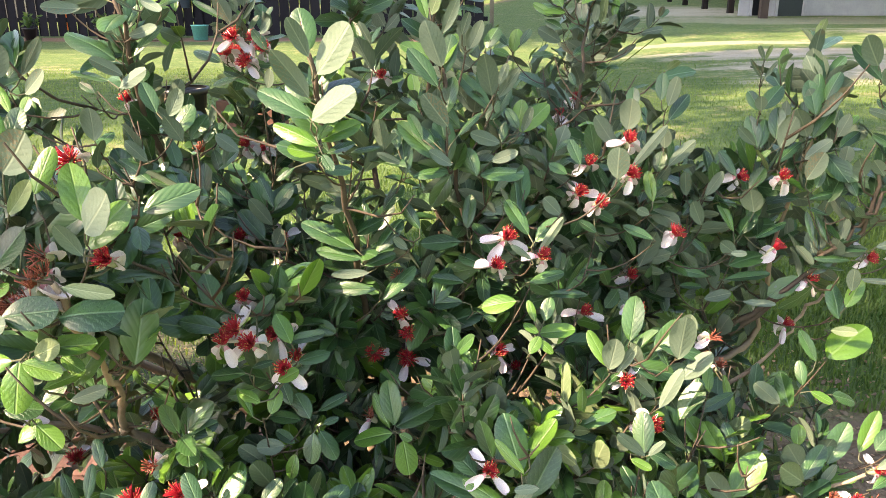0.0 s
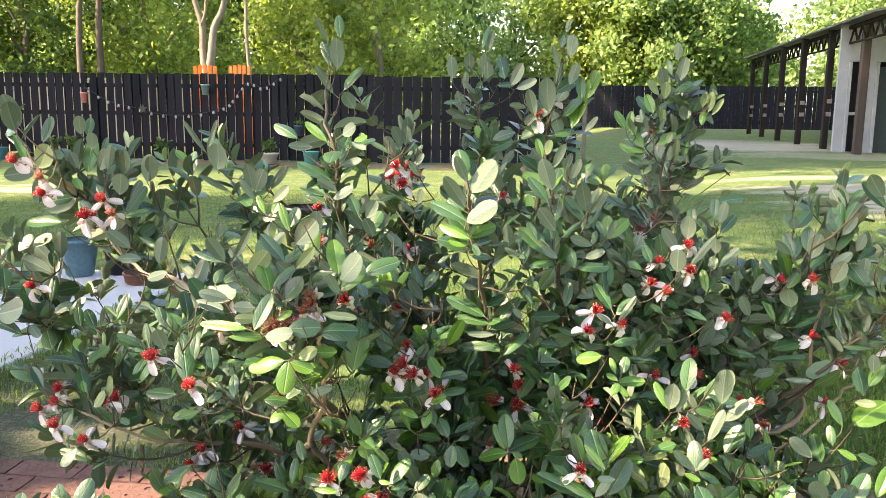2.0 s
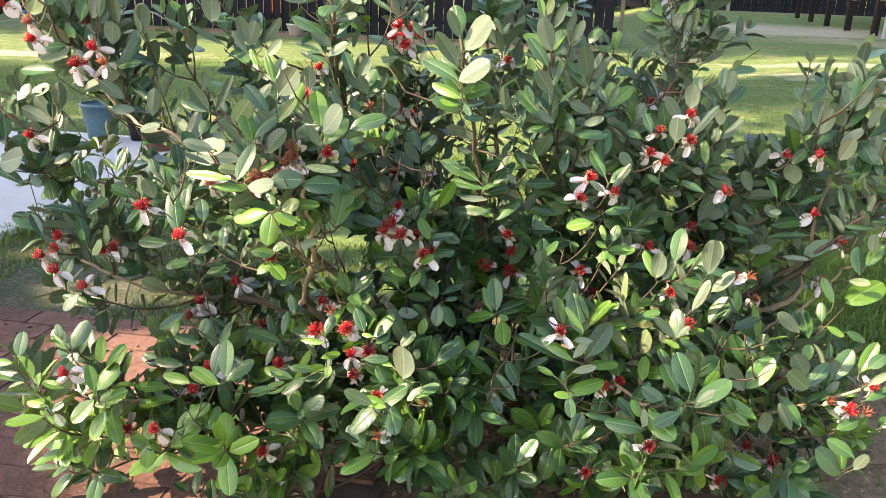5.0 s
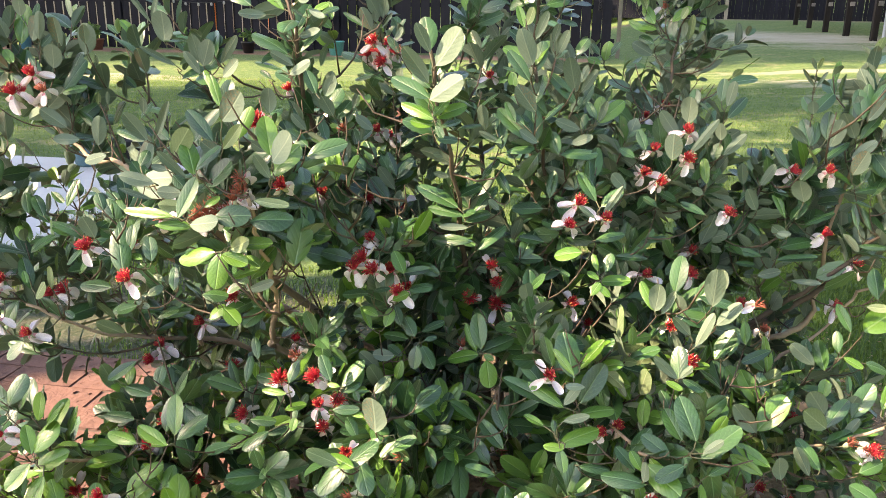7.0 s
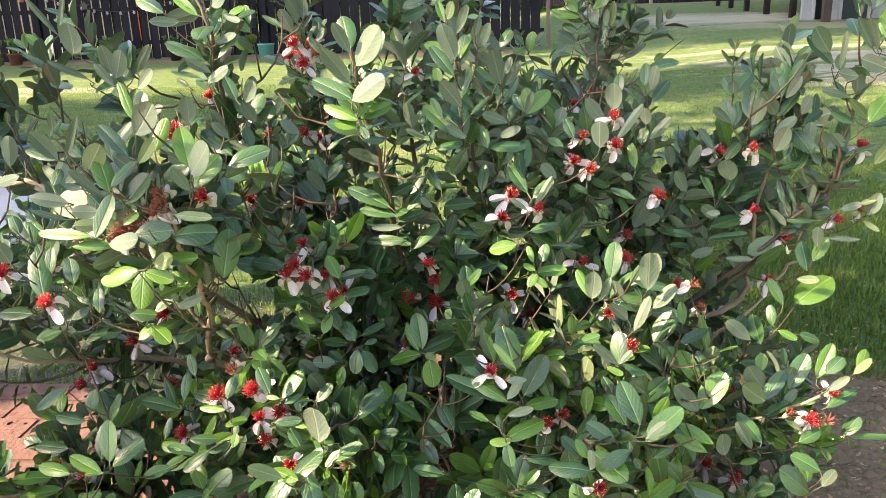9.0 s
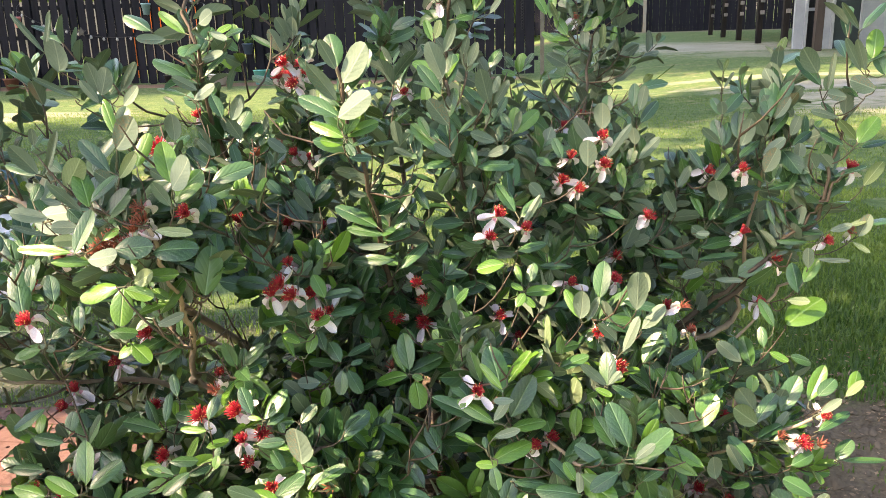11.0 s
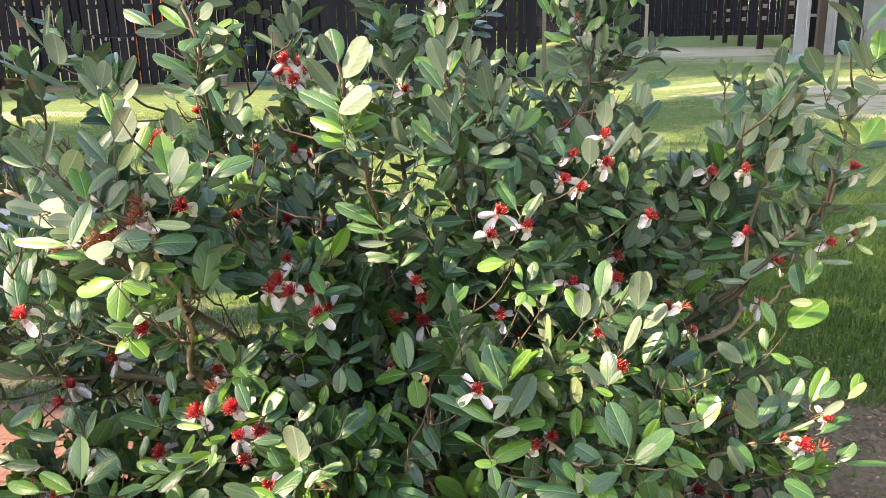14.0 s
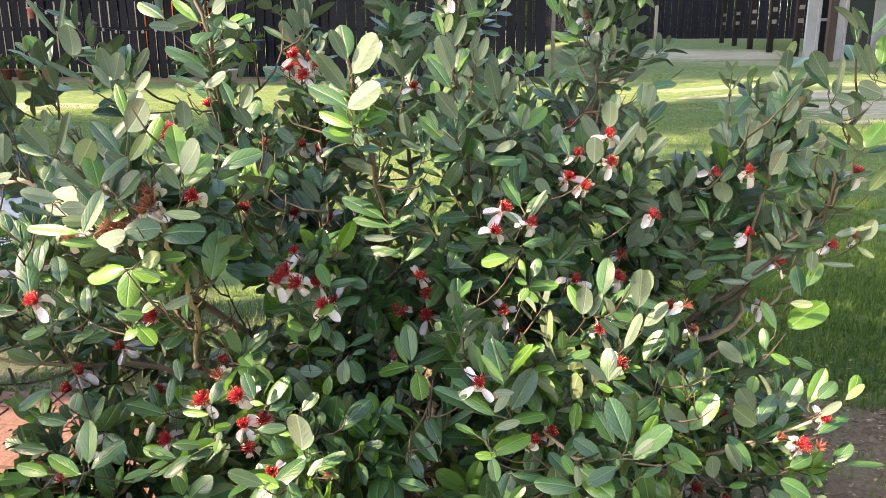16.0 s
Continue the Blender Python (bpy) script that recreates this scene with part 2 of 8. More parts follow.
def ground_mat():
    """Turf with worn sand, a bare bed round the shrub and pine litter by the fence."""
    m, nt, lk, b = mat("lawn")
    tc = nt.new("ShaderNodeTexCoord")
    P = tc.outputs["Object"]
    sep = nt.new("ShaderNodeSeparateXYZ")
    lk.new(P, sep.inputs[0])

    def noise_of(scale, detail=5.0, stretch=(1, 1, 1)):
        mp = nt.new("ShaderNodeMapping")
        mp.inputs["Scale"].default_value = stretch
        lk.new(P, mp.inputs[0])
        n = node(nt, "ShaderNodeTexNoise", Scale=scale, Detail=detail, Roughness=0.6)
        lk.new(mp.outputs[0], n.inputs[0])
        return n.outputs[0]

    def op(kind, a, c, d=None):
        n = nt.new("ShaderNodeMath")
        n.operation = kind
        for i, v in enumerate((a, c, d)):
            if v is None:
                continue
            if isinstance(v, (int, float)):
                n.inputs[i].default_value = v
            else:
                lk.new(v, n.inputs[i])
        return n.outputs[0]

    def step(v, lo, hi):
        n = nt.new("ShaderNodeMapRange")
        n.interpolation_type = "SMOOTHSTEP"
        n.inputs["From Min"].default_value, n.inputs["From Max"].default_value = lo, hi
        lk.new(v, n.inputs["Value"])
        return n.outputs[0]

    def spot(x, y, rx, ry):
        dx, dy = op("DIVIDE", op("SUBTRACT", sep.outputs[0], x), rx), op("DIVIDE", op("SUBTRACT", sep.outputs[1], y), ry)
        return op("SQRT", op("ADD", op("MULTIPLY", dx, dx), op("MULTIPLY", dy, dy)), 0.0)

    def over(base, colour, fac):
        n = nt.new("ShaderNodeMixRGB")
        lk.new(fac, n.inputs[0])
        lk.new(base, n.inputs[1])
        if isinstance(colour, tuple):
            n.inputs[2].default_value = (*colour, 1)
        else:
            lk.new(colour, n.inputs[2])
        return n.outputs[0]

    big, mid, fine = noise_of(0.6), noise_of(4.0), noise_of(70.0, 4.0)
    tuft, patch = noise_of(15.0, 5.0, (1, 0.55, 1)), noise_of(2.1, 5.0, (0.7, 1.2, 1))
    g = ramp(nt, [(0.3, (0.036, 0.064, 0.015)), (0.5, (0.080, 0.140, 0.032)), (0.72, (0.175, 0.225, 0.062))])
    lk.new(op("MULTIPLY_ADD", fine, 0.3, op("MULTIPLY_ADD", tuft, 0.45, op("MULTIPLY", mid, 0.3))), g.inputs[0])
    d = ramp(nt, [(0.3, (0.085, 0.054, 0.030)), (0.7, (0.33, 0.225, 0.13))])
    lk.new(op("MULTIPLY_ADD", fine, 0.6, op("MULTIPLY", mid, 0.4)), d.inputs[0])
    s = ramp(nt, [(0.3, (0.34, 0.29, 0.22)), (0.7, (0.54, 0.48, 0.385))])
    lk.new(op("MULTIPLY_ADD", fine, 0.5, op("MULTIPLY", big, 0.5)), s.inputs[0])
    c = over(g.outputs[0], (0.27, 0.235, 0.12), op("MULTIPLY", step(op("ADD", patch, op("MULTIPLY", op("SUBTRACT", tuft, 0.5), 0.5)), 0.54, 0.70), 0.6))
    # bare bed
    bed = op("ADD", spot(0.15, 1.3, 1.25, 0.75), op("MULTIPLY", op("SUBTRACT", mid, 0.5), 0.9))
    c = over(c, d.outputs[0], step(bed, 1.15, 0.8))
    thin = op("MULTIPLY", step(op("ADD", spot(-1.7, 2.0, 1.3, 0.7), op("MULTIPLY", op("SUBTRACT", mid, 0.5), 1.2)), 1.15, 0.75), 0.9)
    w = ramp(nt, [(0.42, (0.020, 0.032, 0.012)), (0.52, (0.055, 0.055, 0.030)), (0.64, (0.15, 0.125, 0.095))])
    lk.new(op("MULTIPLY_ADD", fine, 0.6, op("MULTIPLY", noise_of(9.0), 0.4)), w.inputs[0])
    c = over(c, w.outputs[0], thin)
    # worn sand across the lawn
    for x, y, rx, ry, full in ((4.0, 10.8, 1.2, 0.35, 0.6), (4.7, 9.7, 1.5, 0.5, 0.6), (4.0, 8.4, 1.0, 0.4, 0.5), (5.9, 22.6, 2.4, 2.6, 0.6), (-6.2, 10.4, 1.2, 0.4, 0.55), (6.2, 11.2, 3.2, 0.5, 0.75), (6.8, 9.2, 3.0, 0.6, 0.8), (4.2, 12.7, 1.8, 0.35, 0.5), (9.0, 10.5, 4.0, 1.2, 0.9), (7.5, 18.5, 3.2, 1.4, 0.35), (5.8, 24.0, 2.4, 3.0, 0.4), (-7.5, 9.6, 1.4, 0.35, 0.6), (11.5, 15.0, 4.0, 1.6, 0.5)):
        e = op("ADD", spot(x, y, rx, ry), op("MULTIPLY", op("SUBTRACT", noise_of(1.6, 6.0, (0.35, 1.6, 1)), 0.5), 2.2))
        c = over(c, s.outputs[0], op("MULTIPLY", step(op("ADD", e, op("MULTIPLY", op("SUBTRACT", noise_of(9.0, 6.0, (0.6, 1.4, 1)), 0.5), 1.5)), 1.25, 0.75), full))
    litter = step(op("ADD", op("ABSOLUTE", op("SUBTRACT", sep.outputs[1], 16.2), 0.0), op("MULTIPLY", op("SUBTRACT", mid, 0.5), 0.5)), 0.75, 0.4)
    c = over(c, (0.26, 0.15, 0.10), op("MULTIPLY", litter, step(sep.outputs[0], 0.6, 0.2)))
    far = step(op("ADD", op("ABSOLUTE", op("SUBTRACT", sep.outputs[1], 40.0), 0.0), op("MULTIPLY", big, 1.5)), 2.6, 1.6)
    c = over(c, (0.15, 0.14, 0.075), far)
    lk.new(c, b.inputs["Base Color"])
    b.inputs["Roughness"].default_value = 0.95
    bp = node(nt, "ShaderNodeBump", Strength=0.7, Distance=0.02)
    lk.new(op("ADD", fine, op("MULTIPLY", mid, 0.6)), bp.inputs["Height"]), lk.new(bp.outputs[0], b.inputs["Normal"])
    return m


LAWN = ground_mat()


# ---- builders ----
def mesh_of(name, verts, faces, materials, smooth=True, index=None, uvs=None):
    me = bpy.data.meshes.new(name)
    me.from_pydata([tuple(v) for v in verts], [], [tuple(f) for f in faces])
    for m in materials:
        me.materials.append(m)
    if smooth:
        me.polygons.foreach_set("use_smooth", [True] * len(me.polygons))
    if index is not None:
        me.polygons.foreach_set("material_index", list(index))
    if uvs is not None:
        layer = me.uv_layers.new(name="UVMap")
        loops = np.empty(len(me.loops), dtype=np.int32)
        me.loops.foreach_get("vertex_index", loops)
        layer.data.foreach_set("uv", np.asarray(uvs, dtype=np.float32)[loops].ravel())
    me.update()
    return me


def from_bm(name, bm, material, smooth=False):
    me = bpy.data.meshes.new(name)
    bm.normal_update()
    bm.to_mesh(me)
    bm.free()
    me.materials.append(material)
    if smooth:
        me.polygons.foreach_set("use_smooth", [True] * len(me.polygons))
    return me


def part(name, bm, material, parent, label="", smooth=False):
    ob = new(name, from_bm(name, bm, material, smooth))
    ob.parent = parent
    return tagged(ob, label)


def put(name, me, parent=None, m=None, label=""):
    ob = new(name, me)
    ob.parent = parent
    if m is not None:
        ob.matrix_basis = m
    return tagged(ob, label)


def thing(name, at, label, category, group="", kind=""):
    ob = new(name)
    ob.matrix_basis = at
    return tagged(ob, label, category, group, kind)


def box(bm, x0, x1, y0, y1, z0, z1, bevel=0.0):
    r = bmesh.ops.create_cube(bm, size=1.0, matrix=Matrix.LocRotScale(((x0 + x1) / 2, (y0 + y1) / 2, (z0 + z1) / 2), None, (x1 - x0, y1 - y0, z1 - z0)))
    if bevel:
        edges = list({e for v in r["verts"] for e in v.link_edges})
        bmesh.ops.bevel(bm, geom=edges, offset=bevel, segments=1, affect="EDGES")
    return bm


def lathe(bm, profile, n=20, centre=(0, 0, 0)):
    rings = [[bm.verts.new((centre[0] + r * math.cos(2 * math.pi * i / n), centre[1] + r * math.sin(2 * math.pi * i / n), centre[2] + z)) for i in range(n)] for r, z in profile]
    for a, c in zip(rings, rings[1:]):
        for i in range(n):
            bm.faces.new((a[i], a[(i + 1) % n], c[(i + 1) % n], c[i]))
    bm.faces.new(list(reversed(rings[0])))
    return bm


def tube_arrays(points, radii, n=6):
    """Verts and faces of a tapering round bar along the points."""
    pts = [Vector(p) for p in points]
    verts, faces, side = [], [], None
    for i, p in enumerate(pts):
        t = (pts[min(i + 1, len(pts) - 1)] - pts[max(i - 1, 0)]).normalized()
        side = (side - t * side.dot(t)) if side else t.orthogonal()
        if side.length < 1e-6:
            side = t.orthogonal()
        side.normalize()
        up = t.cross(side)
        for k in range(n):
            a = 2 * math.pi * k / n
            verts.append(p + (side * math.cos(a) + up * math.sin(a)) * radii[i])
    for i in range(len(pts) - 1):
        for k in range(n):
            faces.append((i * n + k, i * n + (k + 1) % n, (i + 1) * n + (k + 1) % n, (i + 1) * n + k))
    faces.append(tuple(reversed(range(n))))
    faces.append(tuple(range((len(pts) - 1) * n, len(pts) * n)))
    return verts, faces


def tube(name, points, radii, material, parent, n=8, label=""):
    v, f = tube_arrays(points, radii, n)
    return put(name, mesh_of(name, v, f, [material]), parent, None, label)


def joined(chunks):
    verts, faces, k = [], [], 0
    for v, f in chunks:
        verts.extend(v)
        faces.extend(tuple(i + k for i in q) for q in f)
        k += len(v)
    return verts, faces


def smooth_line(points, steps=5):
    """A Catmull-Rom curve through the points."""
    p = [Vector(q) for q in points]
    p = [p[0] * 2 - p[1], *p, p[-1] * 2 - p[-2]]
    out = []
    for i in range(1, len(p) - 2):
        for k in range(steps):
            t = k / steps
            a, b, c, d = p[i - 1], p[i], p[i + 1], p[i + 2]
            out.append(0.5 * ((2 * b) + (c - a) * t + (2 * a - 5 * b + 4 * c - d) * t * t + (3 * b - 3 * c + d - a) * t ** 3))
    out.append(p[-2])
    return out


# ---- ground ----
rng = np.random.default_rng(7)


def smooth_step(a, b, v):
    t = min(1.0, max(0.0, (v - a) / (b - a)))
    return t * t * (3 - 2 * t)


def lie(x, y):
    """Ground height: it rises gently towards the shed, to fit the camera's view of the far posts."""
    return 0.0135 * max(0.0, y) * smooth_step(0.5, 5.0, x) * smooth_step(3.0, 9.0, y)


def ground():
    xs = np.concatenate([[-400, -120, -50, -25], np.linspace(-12, 14, 53), [25, 50, 120, 400]])
    ys = np.concatenate([[-200, -60, -20, -8], np.linspace(-3, 20, 47), [23, 26, 30, 34, 39, 44, 60, 90, 150, 500]])
    verts = []
    for y in ys:
        for x in xs:
            near = abs(x) < 14 and 1.9 < y < 40
            z = 0.02 * noise.noise(Vector((x * 0.7, y * 0.7, 3))) if near else 0.0
            verts.append((x, y, z - 0.012 + lie(x, y)))
    n = len(xs)
    faces = [(j * n + i, j * n + i + 1, (j + 1) * n + i + 1, (j + 1) * n + i) for j in range(len(ys) - 1) for i in range(n - 1)]
    return tagged(new("ground", mesh_of("ground", verts, faces, [LAWN])), "mown lawn with bare sand and soil patches", "lawn", kind="structure")


GROUND = ground()


# ---- pavement and slab ----
def pavement():
    """Clay pavers with cored tops, laid flat in running bond."""
    top = thing("pavement", pose(0, 0, 0), "weathered red clay brick paving with soil in its joints", "paving", kind="structure")
    bm = bmesh.new()
    box(bm, -5.0, -0.28, -3.0, 1.66, -0.10, 0.0075)
    part("joint_bed", bm, MORTAR, top)
    return top


PAVEMENT = pavement()
bm = bmesh.new()
box(bm, -9.0, -2.16, -1.0, 4.45, -0.12, 0.014, 0.006)
SLAB = tagged(new("slab", from_bm("slab", bm, CONCRETE)), "pale grey concrete patio slab", "slab", kind="structure")


# ---- fences ----
def board_mesh(w, t, h, top):
    bm = bmesh.new()
    box(bm, -w / 2, w / 2, -t / 2, t / 2, 0, h, 0.004)
    return from_bm("board", bm, top)


def fence(name, x0, y0, x1, y1, h, step, w, material, label, both=True, gap_low=0.03, base=0.0):
    length, turn = math.hypot(x1 - x0, y1 - y0), math.degrees(math.atan2(y1 - y0, x1 - x0))
    f = thing(name, pose(x0, y0, base, 0, 0, turn), label, "fence")
    me = [board_mesh(w, 0.018, h + d, material) for d in (0, 0.012, -0.01)]
    back = board_mesh(step * 2 - w + 0.012, 0.018, h, material)
    k = 0
    while k * step < length:
        y = -0.032 if (not both or k % 2 == 0) else 0.032
        put("board", back if y > 0 else me[k % 3], f, pose(k * step + rng.normal(0, 0.0025), y, gap_low, rng.uniform(-0.3, 0.3), rng.uniform(-0.4, 0.4), 0))
        k += 1
    for z in (0.3, h * 0.53, h - 0.27):
        bm = bmesh.new()
        box(bm, 0, length, -0.02, 0.02, z, z + 0.085, 0.004)
        part("rail", bm, material, f)
    for i in range(int(length / 2.4) + 1):
        bm = bmesh.new()
        box(bm, i * 2.4 - 0.05, i * 2.4 + 0.05, 0.045, 0.14, 0, h - 0.05, 0.006)
        part("post", bm, material, f)
    return f


fence("board_fence", -14.5, 16.3, -3.55, 16.8, 1.83, 0.0955, 0.142, FENCE, "black-stained shadowbox board fence with slits of light", base=0.0)
fence("gate_fence", -3.47, 16.8, 0.80, 17.0, 1.80, 0.205, 0.188, FENCE, "black-stained wooden fence with open gaps between boards", both=False, base=0.0)
fence("far_fence", 1.2, 41.0, 24.0, 40.0, 2.05, 0.16, 0.155, FENCE, "distant black wooden fence", both=False, base=0.5)
# pale fence added behind the slits, hidden above, so that they look bright
fence("slit_backing_fence", -20.0, 22.0, -8.2, 25.0, 2.0, 0.2, 0.19, FENCE_GREY, "pale grey fence added behind the black one to brighten its slits", both=False, base=0.0)
fp = thing("end_post", pose(0.88, 17.0, 0.0), "weathered square timber post at the fence end", "post")
bm = bmesh.new()
box(bm, -0.04, 0.04, -0.04, 0.04, 0, 1.54, 0.006)
part("post", bm, OLD_TIMBER, fp)
fp = thing("lone_post", pose(6.75, 40.2, 0.45), "pale grey square post before the far fence", "post")
bm = bmesh.new()
box(bm, -0.07, 0.07, -0.07, 0.07, 0, 1.6, 0.008)
part("post", bm, PALE_TIMBER, fp)


# ---- shed with open awning ----
PACKED = rough_mat("packed_sand", (0.22, 0.17, 0.13), (0.42, 0.34, 0.27), 1.2, 0.95, 0.4, 30, 0.01)


def shed():
    s = thing("shed", pose(0, 0, 0), "pale lap-sided shed with an open dark timber lean-to", "shed")
    a, c = Vector((8.5, 34.8, 0.3)), Vector((7.0, 17.6, 0.3))
    for x, y in ((8.28, 33.7), (7.91, 30.3), (7.58, 27.1), (7.4, 24.4), (7.31, 21.9)):
        bm = bmesh.new()
        box(bm, x - 0.075, x + 0.075, y - 0.075, y + 0.075, 0.1, 3.3, 0.01)
        p = part("post", bm, TIMBER, s)
        bm = bmesh.new()
        box(bm, x - 0.03, x + 0.09, y - 0.12, y - 0.08, 1.45, 1.56, 0.005)
        part("bracket", bm, FENCE_GREY, p)
        bm = bmesh.new()
        box(bm, x - 0.03, x + 0.09, y - 0.12, y - 0.08, 1.12, 1.23, 0.005)
        part("bracket", bm, FENCE_GREY, p)
    bm = bmesh.new()
    box(bm, 7.15, 7.32, 19.3, 19.48, 0.0, 3.2, 0.01)
    part("corner_post", bm, BROWN_POST, s, "bare brown timber post")
    # roof sheet, eave beam and lattice under the eave
    d = (c - a)
    out = Vector((-d.y, d.x, 0)).normalized()
    if out.x > 0:
        out = -out
    v = [a + out * 0.35 + Vector((0, 0, 3.16)), c + out * 0.35 + Vector((0, 0, 2.92)), c - out * 6 + Vector((0, 0, 4.2)), a - out * 6 + Vector((0, 0, 4.4))]
    v += [p + Vector((0, 0, 0.05)) for p in v]
    me = mesh_of("roof", v, [(3, 2, 1, 0), (4, 5, 6, 7), (0, 1, 5, 4), (1, 2, 6, 5), (2, 3, 7, 6), (3, 0, 4, 7)], [ROOF], False)
    put("roof", me, s)
    tube("eave_beam", [a + Vector((0, 0, 3.1)), c + Vector((0, 0, 2.87))], [0.06, 0.06], TIMBER, s, 4)
    tube("lower_chord", [a + Vector((0, 0, 2.75)), c + Vector((0, 0, 2.5))], [0.03, 0.03], TIMBER, s, 4)
    chunks = []
    n = 54
    for i in range(n):
        p, q = a + d * (i / n), a + d * ((i + 1) / n)
        chunks.append(tube_arrays([p + Vector((0, 0, 2.75 - 0.25 * i / n)), q + Vector((0, 0, 3.1 - 0.23 * i / n))] if i % 2 else [p + Vector((0, 0, 3.1 - 0.23 * i / n)), q + Vector((0, 0, 2.75 - 0.25 * i / n))], [0.026, 0.026], 4))
    put("lattice", mesh_of("lattice", *joined(chunks), [TIMBER]), s)
    # closed part: lap siding on the gable wall, with two dark doorways
    for x0, x1 in ((7.07, 7.30), (7.68, 7.92), (8.62, 13.5)):
        bm = bmesh.new()
        box(bm, x0, x1, 20.5, 20.62, 0.1, 3.3)
        part("wall", bm, SIDING, s)
        for i in range(25):
            bm = bmesh.new()
            z = 0.16 + i * 0.122
            v = [bm.verts.new(q) for q in ((x0 - 0.01, 20.497, z), (x0 - 0.01, 20.484, z), (x0 - 0.01, 20.494, z + 0.124), (x1 + 0.01, 20.497, z), (x1 + 0.01, 20.484, z), (x1 + 0.01, 20.494, z + 0.124))]
            for f in ((0, 2, 1), (3, 4, 5), (1, 2, 5, 4), (0, 1, 4, 3), (0, 3, 5, 2)):
                bm.faces.new([v[k] for k in f])
            part("siding_board", bm, SIDING, s)
    for x0, x1 in ((7.30, 7.68), (7.92, 8.62)):
        bm = bmesh.new()
        box(bm, x0, x1, 20.5, 20.62, 2.42, 3.3)
        part("wall", bm, SIDING, s)
    bm = bmesh.new()
    box(bm, 7.95, 8.60, 20.53, 20.58, 0.12, 2.3, 0.01)
    part("door", bm, TEAL_DARK, s, "dark blue-green plank door")
    for x in (7.32, 7.655, 7.945, 8.61):
        bm = bmesh.new()
        box(bm, x - 0.035, x + 0.035, 20.44, 20.5, 0.1, 2.4, 0.006)
        part("trim", bm, SIDING, s)
    # near-black panel that stands for the shade inside the doorway
    bm = bmesh.new()
    box(bm, 7.25, 8.65, 20.8, 20.9, 0.1, 3.3)
    part("interior_shade_panel", bm, DARK, s)
    bm = bmesh.new()
    box(bm, 7.34, 7.64, 20.52, 20.56, 1.15, 1.22, 0.005)
    part("door_bar", bm, SIDING, s)
    bm = bmesh.new()
    box(bm, 7.5, 12.5, 22.8, 35.0, 0.1, 0.30, 0.02)
    part("floor_slab", bm, PACKED, s, "bare packed soil under the lean-to")
    return s


shed()


# ---- trees ----
def crown_arrays(centres, per, size, spread):
    """Small bent leaves in clumps about the centres."""
    n = len(centres) * per
    c = np.repeat(np.asarray(centres), per, axis=0) + rng.normal(0, 1, (n, 3)) * spread
    d = rng.normal(0, 1, (n, 3))
    d[:, 2] -= 0.4
    d /= np.linalg.norm(d, axis=1)[:, None]
    s = np.cross(d, rng.normal(0, 1, (n, 3)))
    s /= np.linalg.norm(s, axis=1)[:, None]
    up = np.cross(d, s)
    L = size * rng.uniform(0.6, 1.4, (n, 1))
    v = np.stack([c, c + d * L * 0.5 + s * L * 0.33 + up * L * 0.08, c + d * L, c + d * L * 0.5 - s * L * 0.33 + up * L * 0.08], axis=1).reshape(-1, 3)
    f = np.arange(n * 4).reshape(-1, 4)
    return v, f


def quick_mesh(name, v, f, material):
    me = bpy.data.meshes.new(name)
    nf, k = f.shape
    me.vertices.add(len(v))
    me.vertices.foreach_set("co", np.asarray(v, dtype=np.float32).ravel())
    me.loops.add(nf * k)
    me.loops.foreach_set("vertex_index", f.astype(np.int32).ravel())
    me.polygons.add(nf)
    me.polygons.foreach_set("loop_start", np.arange(0, nf * k, k, dtype=np.int32))
    me.materials.append(material)
    me.update(calc_edges=True)
    me.validate()
    return me


def tree(x, y, h, spread, trunk_r, leaf_mat_, bark, label, clumps=90, per=26, size=0.35, low=0.3, name="tree", fork=False, lean=0.0):
    t = thing(name, pose(x, y, 0), label, "tree")
    top = Vector((lean * h, 0, h * 0.9))
    line = smooth_line([(0, 0, -0.1), (rng.normal(0, 0.02) * h, 0, h * 0.3), (lean * h * 0.5 + rng.normal(0, 0.03) * h, 0, h * 0.6), top], 4)
    tube("trunk", line, [trunk_r * (1 - 0.85 * i / (len(line) - 1)) for i in range(len(line))], bark, t, 9)
    centres = []
    for i in range(clumps):
        a, u = rng.uniform(0, 2 * math.pi), rng.uniform(0, 1)
        z = h * (low + (1 - low) * u)
        r = spread * (0.35 + 0.65 * math.sin(math.pi * min(1, 0.15 + 0.85 * u))) * math.sqrt(rng.uniform(0.05, 1)) * rng.uniform(0.7, 1.15)
        centres.append((r * math.cos(a) + lean * z, r * math.sin(a), z))
    for i in range(7):
        c = Vector(centres[i * 3])
        s = line[min(len(line) - 2, max(2, int(len(line) * (c.z / h) * 0.75)))]
        tube("limb", smooth_line([s, s.lerp(c, 0.5) + Vector((0, 0, 0.03 * h)), c], 3), [trunk_r * 0.4 * (1 - 0.12 * k) for k in range(7)], bark, t, 6)
    v, f = crown_arrays(centres, per, size, spread * 0.13)
    put("crown", quick_mesh("crown", v, f, leaf_mat_), t)
    return t


random.seed(3)
for i in range(13):
    x = -34 + i * 5.4 + rng.uniform(-1.5, 1.5)
    y = 47 + rng.uniform(-2, 8)
    h, spread = rng.uniform(11, 15), rng.uniform(3.6, 4.6)
    if 8.5 < x < 15.5:
        continue  # a gap in the wood, open to the sky
    tree(x, y, h, spread, 0.2, (CROWN_C, CROWN_A, CROWN_D)[i % 3], PINE_BARK, "tall leafy woodland tree behind the yard", 95, 190, 0.31, 0.06)
